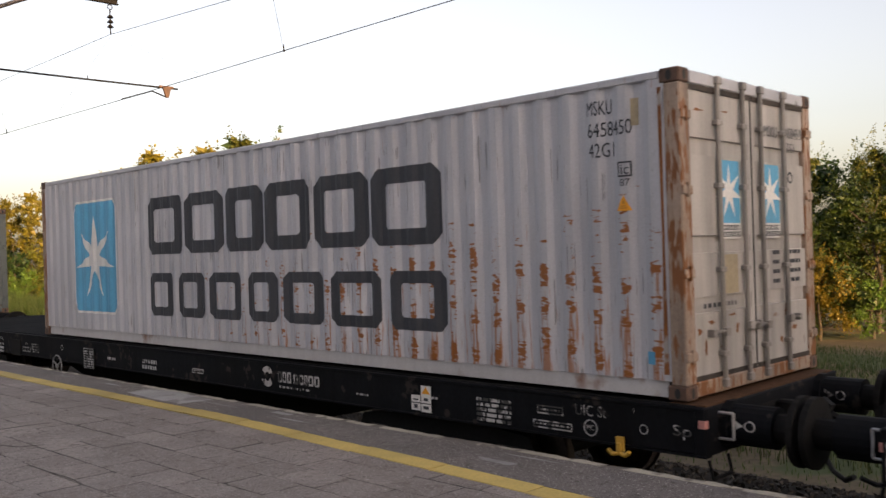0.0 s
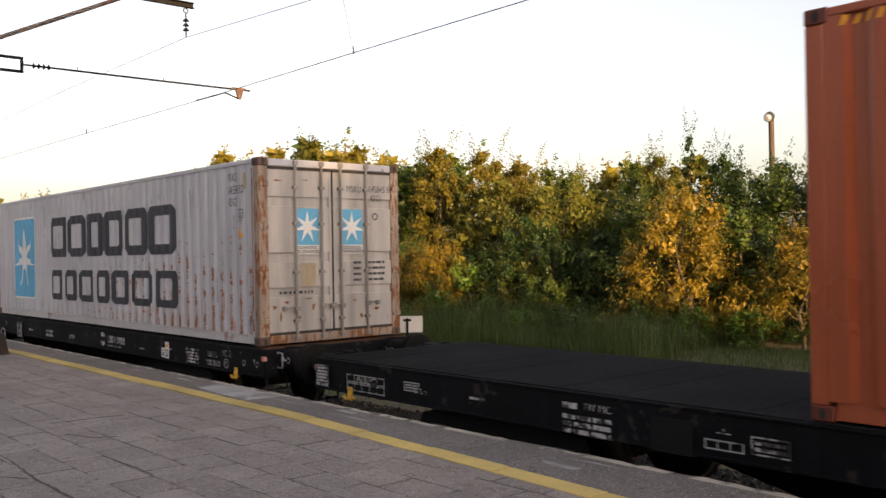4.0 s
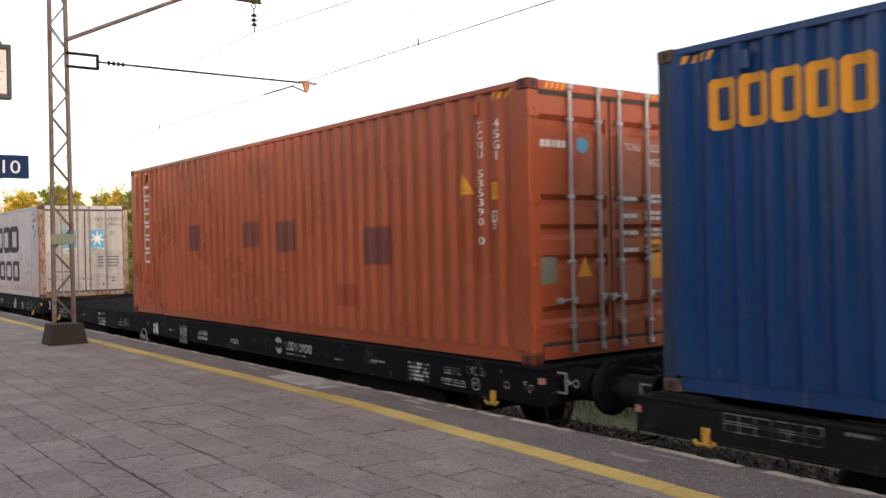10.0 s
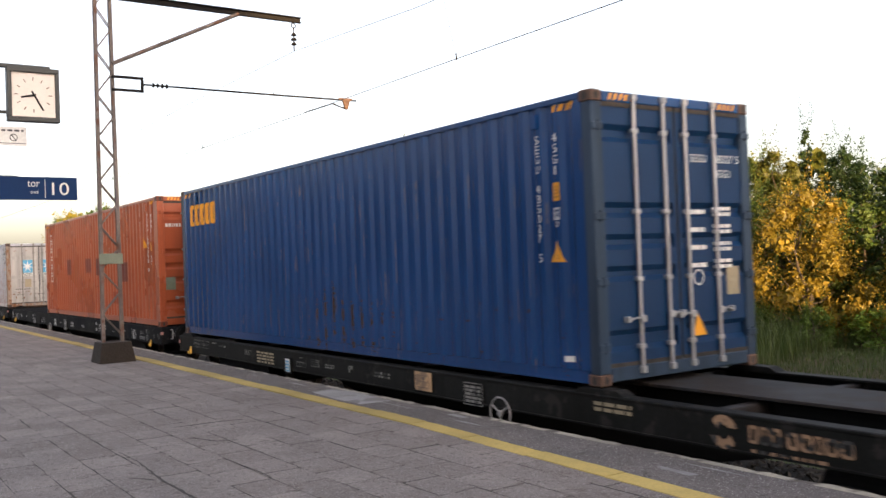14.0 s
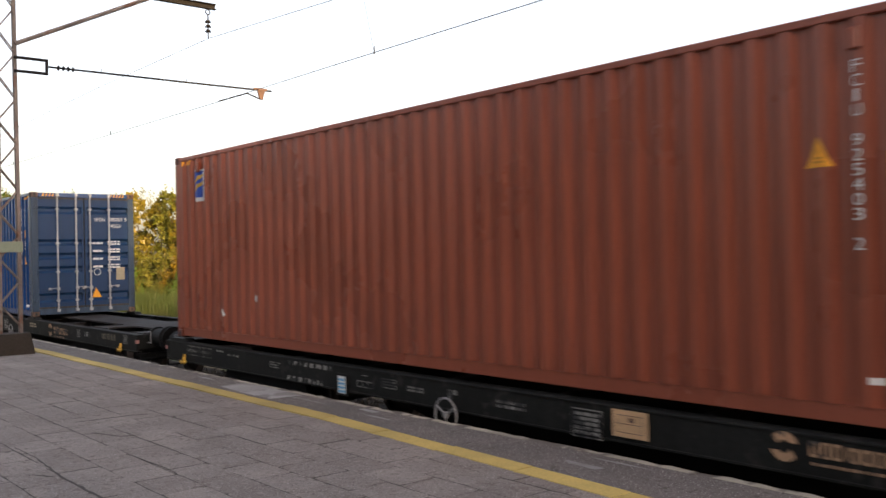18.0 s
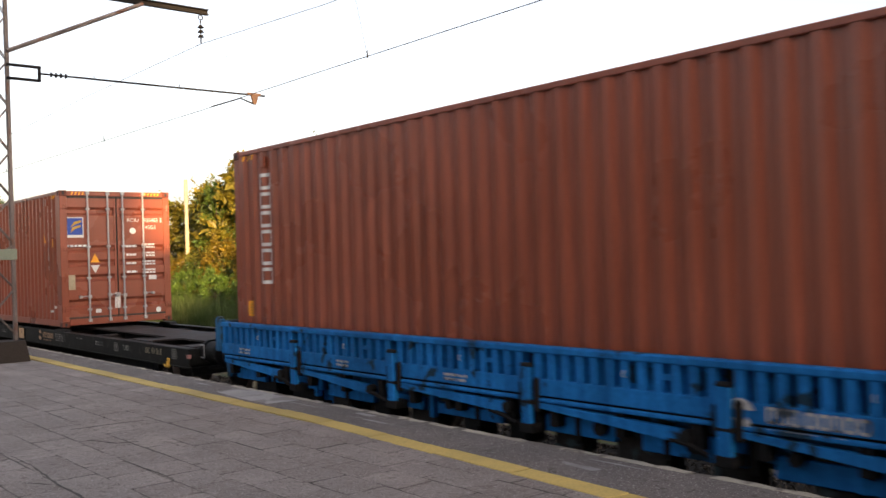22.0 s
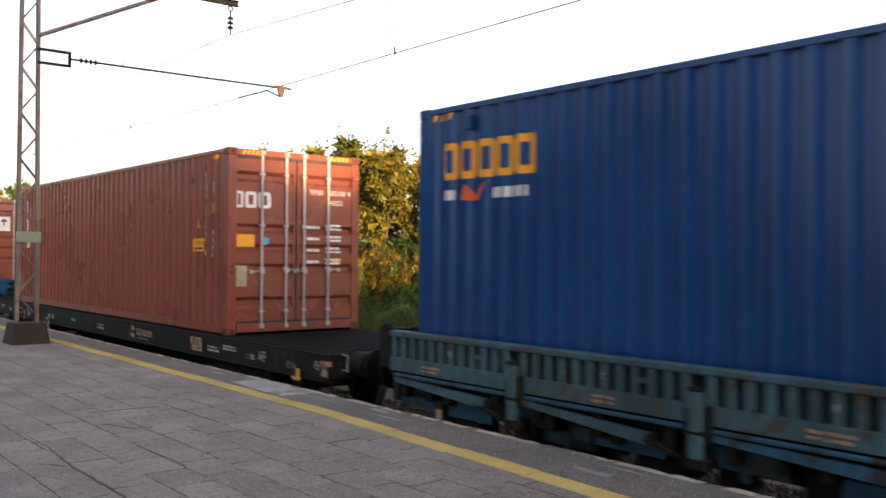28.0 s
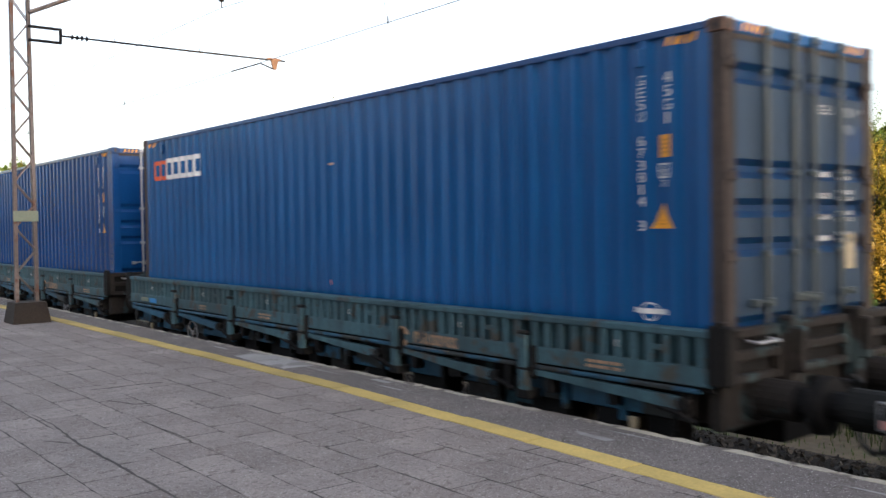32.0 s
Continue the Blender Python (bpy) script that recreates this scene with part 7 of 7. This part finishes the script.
def plant(kind, name, label, x, y, h, wide=1.0):
    cm, tm, h0 = kind
    t = thing(name, label, "tree" if name == "tree" else "bush", x, y, ground_z(x, y), rz=(x * 137 + y * 71) % 360, group=name + "s beside the track")
    for nm, me in (("trunk", tm), ("crown", cm)):
        ob = part(nm, me, None, t)
        ob.scale = (h / h0 * wide, h / h0 * wide, h / h0)
    return t


# height of the skyline along the row of trees, by place along the track
SKY_Y = [-40, 4, 8, 11, 13, 15.5, 17.5, 19, 20.5, 22.5, 25, 28, 30.5, 33, 37, 40, 43, 45.5, 49, 56, 66, 80, 100, 130]
SKY_H = [6.0, 5.6, 5.5, 5.7, 5.5, 6.5, 5.9, 6.5, 5.7, 6.3, 7.0, 8.1, 7.4, 7.9, 8.3, 7.8, 6.8, 9.6, 7.2, 6.6, 7.2, 8.2, 9.2, 9.5]
rt = random.Random(21)
y = 7.6
i = 0
while y < 125:
    for row in (0, 1):
        x = (25.4 if row == 0 else 22.4) + rt.uniform(-1.4, 1.0)
        yy = y + rt.uniform(-0.5, 0.5) + row * 0.9
        if 5.5 < yy < 14.5:
            x += 1.3
        h = np.interp(yy * 24.5 / x, SKY_Y, SKY_H) * (1.10 if yy > 36 else 0.96 if yy > 19.5 else 1.0) * (rt.uniform(0.93, 1.06) if row == 0 else (rt.uniform(0.36, 0.50) if yy > 21 else rt.uniform(0.50, 0.68)) if yy > 16.5 else rt.uniform(0.62, 0.85))
        # golden-leaved kinds stand where the evening sun gilds the tops
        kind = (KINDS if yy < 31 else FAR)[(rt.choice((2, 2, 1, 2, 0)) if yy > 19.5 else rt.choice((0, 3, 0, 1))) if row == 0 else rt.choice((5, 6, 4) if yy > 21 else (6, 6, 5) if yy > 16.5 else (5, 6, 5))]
        plant(kind, "tree", "leafy green tree with golden evening light" if row == 0 else "dense leafy tree at the edge of the thicket", x, yy, h, rt.uniform(1.05, 1.35))
    y += 1.85 if y < 60 else 4.2
    i += 1
y = 8.2
while y < 70:
    x = 20.4 + rt.uniform(-0.9, 0.7) + (2.7 if 5.5 < y < 13.0 else 2.0 if y < 16.8 else 0)
    plant(BUSH[rt.randrange(4)], "bush", "leafy bush at the foot of the trees", x, y, rt.uniform(1.3, 2.7), rt.uniform(0.9, 1.3))
    y += rt.uniform(1.1, 2.4)
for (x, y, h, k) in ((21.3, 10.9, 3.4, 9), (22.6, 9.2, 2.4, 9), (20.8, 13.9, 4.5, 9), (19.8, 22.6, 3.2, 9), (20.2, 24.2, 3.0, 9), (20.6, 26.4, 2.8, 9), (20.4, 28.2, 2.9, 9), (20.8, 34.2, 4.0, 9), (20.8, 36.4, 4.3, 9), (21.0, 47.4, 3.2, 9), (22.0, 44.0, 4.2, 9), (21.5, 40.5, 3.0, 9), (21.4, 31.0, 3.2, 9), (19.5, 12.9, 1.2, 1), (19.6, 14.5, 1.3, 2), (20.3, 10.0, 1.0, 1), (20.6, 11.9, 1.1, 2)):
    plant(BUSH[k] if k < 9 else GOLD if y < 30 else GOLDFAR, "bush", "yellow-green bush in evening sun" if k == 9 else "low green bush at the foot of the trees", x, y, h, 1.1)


plant(KINDS[4], "tree", "yellow-green leafy tree in evening sun", 23.0, 20.2, 5.5, 1.0)
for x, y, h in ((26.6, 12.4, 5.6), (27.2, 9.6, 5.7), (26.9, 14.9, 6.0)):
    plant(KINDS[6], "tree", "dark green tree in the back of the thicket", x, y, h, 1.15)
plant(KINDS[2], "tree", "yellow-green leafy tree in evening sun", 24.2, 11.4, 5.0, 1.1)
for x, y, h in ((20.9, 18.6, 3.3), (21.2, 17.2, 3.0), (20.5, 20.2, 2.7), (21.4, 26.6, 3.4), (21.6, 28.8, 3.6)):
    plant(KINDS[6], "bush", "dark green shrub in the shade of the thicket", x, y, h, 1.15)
for x, y, h, k in ((24.6, 20.6, 5.4, 4), (23.6, 17.2, 4.6, 5), (24.4, 24.2, 6.0, 4), (25.2, 13.0, 5.4, 5)):
    plant(KINDS[k], "tree", "dense leafy tree at the edge of the thicket", x, y, h, 1.2)


for x, y, h in ((19.4, 30.0, 2.0), (19.2, 32.2, 1.8), (19.6, 34.4, 2.3), (19.3, 37.0, 1.9), (19.6, 39.6, 2.2), (18.9, 42.0, 1.6), (19.2, 25.0, 1.7), (19.3, 22.4, 1.6)):
    plant(BUSH[1 if int(y) % 2 else 3], "bush", "fresh green bush with sunlit tips before the thicket", x, y, h, 1.25)
# a further row closes the thicket
y = 18.0
while y < 60:
    plant(FAR[rt.choice((1, 2, 0, 1))], "tree", "leafy tree in the back of the thicket", 27.8 + rt.uniform(-0.8, 0.8), y, np.interp(y * 24.5 / 27.8, SKY_Y, SKY_H) * rt.uniform(0.95, 1.08), 1.3)
    y += 2.1
# two slim saplings that stand over the skyline
SLIM = (crown(81, 6.5, 0.34, 1.2, 30, 150, 0.055, M_LEAF3, 10, 20), trunk(81, 6.5, 0.3), 6.5)
for x, y, h in ((25.2, 16.62, 6.7), (25.4, 15.56, 6.0)):
    plant(SLIM, "tree", "slim young tree taller than the thicket", x, y, h, 0.8)
rw = random.Random(5)
for k in range(26):
    plant(WEEDS[k % 3 % 2], "bush", "low green leafy weeds before the bushes", rw.uniform(17.6, 20.0) + (1.4 if k < 5 else 0), 11.5 + k * 0.62 + rw.uniform(-0.4, 0.4), rw.uniform(0.55, 1.2), rw.uniform(1.2, 1.8))


def grass_field(name, seed, n, x0, x1, y0, y1, h0, h1, w, material, label):
    r = np.random.RandomState(seed)
    x = r.uniform(x0, x1, n)
    y = r.uniform(y0, y1, n)
    k = np.array([0.5 + 0.9 * noise.noise((a * 0.35, b * 0.35, seed)) for a, b in zip(x, y)])
    h = r.uniform(h0, h1, n) * np.clip(0.55 + k, 0.25, 1.3)
    bare = (np.abs((x - 20.5) / 7.0) ** 2 + np.abs((y - 8.6) / 3.8) ** 2) < 1     # trodden earth
    h = np.where(bare, np.minimum(h * 0.25, 0.16), h)
    z = np.array([ground_z(a, b) for a, b in zip(x, y)])
    ang = r.uniform(0, 6.283, n)
    lean = r.uniform(0.05, 0.45, n) * h
    la = r.uniform(0, 6.283, n)
    p = np.stack([x, y, z - 0.02], 1)
    side = np.stack([np.cos(ang), np.sin(ang), 0 * ang], 1) * w
    mid = p + np.stack([np.cos(la) * lean * 0.3, np.sin(la) * lean * 0.3, h * 0.55], 1)
    tip = p + np.stack([np.cos(la) * lean, np.sin(la) * lean, h], 1)
    v = np.stack([p - side, p + side, mid + side * 0.7, mid - side * 0.7, tip], 1).reshape(-1, 3)
    b = np.arange(n)[:, None] * 5
    f = np.concatenate([b + np.array([[0, 1, 2]]), b + np.array([[0, 2, 3]]), b + np.array([[3, 2, 4]])], 0)
    return tagged(new(name, quick_mesh(name, v, f, material)), label, "grass", kind="stuff")


grass_field("meadow_grass", 3, 50000, 11.2, 21.5, 4, 50, 0.10, 0.42, 0.008, M_GRASSB, "tall yellow-green meadow grass beside the track")
grass_field("far_grass", 4, 26000, 10.8, 22, 50, 120, 0.2, 0.6, 0.02, M_GRASSB, "tall yellow-green meadow grass beside the track")
grass_field("tall_weeds", 5, 46000, 15.6, 20.6, 6, 50, 0.40, 1.10, 0.007, M_WEED, "tall green weeds in front of the bushes")
grass_field("track_weeds", 6, 5000, 10.5, 12.0, -2, 30, 0.03, 0.15, 0.007, M_WEED, "short weeds on the ballast shoulder")
r = np.random.RandomState(8)
for nm, mm, n, (x0, x1, y0, y1) in (("white_flowers", M_FLOWER, 70, (17.5, 19.5, 12.5, 17)), ("red_flowers", M_FLOWER2, 260, (15, 17.5, 22, 29))):
    p = np.stack([r.uniform(x0, x1, n), r.uniform(y0, y1, n), r.uniform(0.25, 0.85, n)], 1)
    v, f = leaf_quads(p, 0.032, 9)
    tagged(new(nm, quick_mesh(nm, v, f, mm)), nm.replace("_", " ") + " of weeds in the grass", "flowers", kind="stuff")

# ---- paving slabs ----
SW, SL = 0.50, 0.345
SLABS = []
for i in range(14):
    r = random.Random(i + 5)
    a, b = SW / 2 - 0.0005, SL / 2 - 0.0005
    base = [r.choice((0.0, 0.0, 0.001, 0.004)) for _ in range(4)]      # how worn each edge is
    rim = []
    for side, (p, q) in enumerate((((-a, -b), (a, -b)), ((a, -b), (a, b)), ((a, b), (-a, b)), ((-a, b), (-a, -b)))):
        nx, ny = ((0, 1), (-1, 0), (0, -1), (1, 0))[side]
        for j in range(5):
            t = j / 5 + (r.uniform(-0.05, 0.05) if j else 0)
            d = base[side] + r.choice((0, 0, 0.001, 0.003, 0.008)) * r.random() + (r.uniform(0.002, 0.012) if j == 0 else 0)
            ex, ey = ((1, 1), (-1, 1), (-1, -1), (1, -1))[side] if j == 0 else (0, 0)
            x = p[0] + (q[0] - p[0]) * t + (nx if j else ex * 0.7) * d
            y = p[1] + (q[1] - p[1]) * t + (ny if j else ey * 0.7) * d
            rim.append((x, y))
    n = len(rim)
    v = [(x, y, 0.0) for x, y in rim] + [(x, y, -0.05) for x, y in rim]
    g = Geo().add(v, [tuple(range(n))], 0)
    g.add(v, [(j, (j + 1) % n, n + (j + 1) % n, n + j) for j in range(n)], 1)
    SLABS.append((g, g.mesh("paving_slab", M_SLAB, M_JOINT), rim))
part("joint_bed", Geo().box(-9, 5.0, -58, 110, PLAT - 0.049, PLAT - 0.0022), M_JOINT, platform)
rs = random.Random(77)
rest = Geo()
count = 0
row = 0
x = 5.0 - SL / 2
while x > -8.8:
    y = -12.0 + (row % 2) * SW / 2 + rs.uniform(-0.09, 0.09)
    while y < 56:
        tilt = rs.uniform(0.0, 0.0008)
        skew = rs.gauss(0, 0.007)
        xx, yy = x + rs.gauss(0, 0.003), y + rs.gauss(0, 0.004)
        k = rs.randrange(14)
        if x > 5.0 - SL * 12 and 2.4 < y < 14.9 and count < 300:
            ob = part("paving_slab", SLABS[k][1], None, platform, at=(xx, yy, PLAT + tilt))
            ob.rotation_euler = (0, 0, math.pi / 2 + skew)
            count += 1
        else:
            rim = SLABS[k][2]
            rest.add([(xx - p[1] - skew * p[0], yy + p[0] - skew * p[1], PLAT + tilt) for p in rim], [tuple(range(len(rim)))])
        y += SW
    x -= SL
    row += 1
tagged(part("paving_field", rest, M_SLAB, platform), kind="stuff")
part("paving_back", Geo().box(-9, 5.0, -58, -12.2, PLAT - 0.02, PLAT - 0.002), M_SLAB, platform)
part("paving_back", Geo().box(-9, 5.0, 56.2, 110, PLAT - 0.02, PLAT - 0.002), M_SLAB, platform)


def crack(points, widths, seed):
    """A ragged dirt-filled crack along a line of points."""
    r = random.Random(seed)
    left, right = [], []
    for (p, q), (wa, wb) in zip(zip(points[:-1], points[1:]), zip(widths[:-1], widths[1:])):
        d = Vector((q[0] - p[0], q[1] - p[1]))
        nrm = Vector((-d.y, d.x)).normalized()
        k = max(2, int(d.length / 0.09))
        for j in range(k):
            t = j / k
            c = Vector(p) + d * t + nrm * r.uniform(-0.006, 0.006)
            w = (wa + (wb - wa) * t) * r.uniform(0.35, 1.3)
            left.append(tuple(c + nrm * w))
            right.append(tuple(c - nrm * w))
    part("open_joint", Geo().prism(left + right[::-1], 2, PLAT - 0.02, PLAT + 0.0035), M_JOINT, platform, "open dirt-filled joint")


crack([(2.28, 8.8), (2.29, 8.2), (2.235, 7.3), (2.24, 6.5), (2.24, 5.8), (2.24, 4.2)], [0.003, 0.006, 0.015, 0.011, 0.009, 0.007], 1)
crack([(3.10, 9.72), (3.37, 9.71), (3.64, 9.70), (3.95, 9.62)], [0.004, 0.007, 0.006, 0.002], 2)
crack([(3.03, 9.0), (3.17, 8.62), (3.43, 8.49)], [0.009, 0.008, 0.004], 3)
crack([(2.05, 7.62), (2.14, 7.5), (2.22, 7.3)], [0.004, 0.009, 0.006], 4)
crack([(2.93, 7.6), (2.95, 7.1), (2.94, 6.7)], [0.002, 0.005, 0.002], 6)


# ---- what moves ----
def motions():
    for c, y, z in CONTAINERS:
        walk(c, [(t, pose(XC, y + s, z)) for t, s in TRAIN])
    for w, y in WAGONS:
        walk(w, [(t, pose(XC, y + s, 0)) for t, s in TRAIN])


motions()
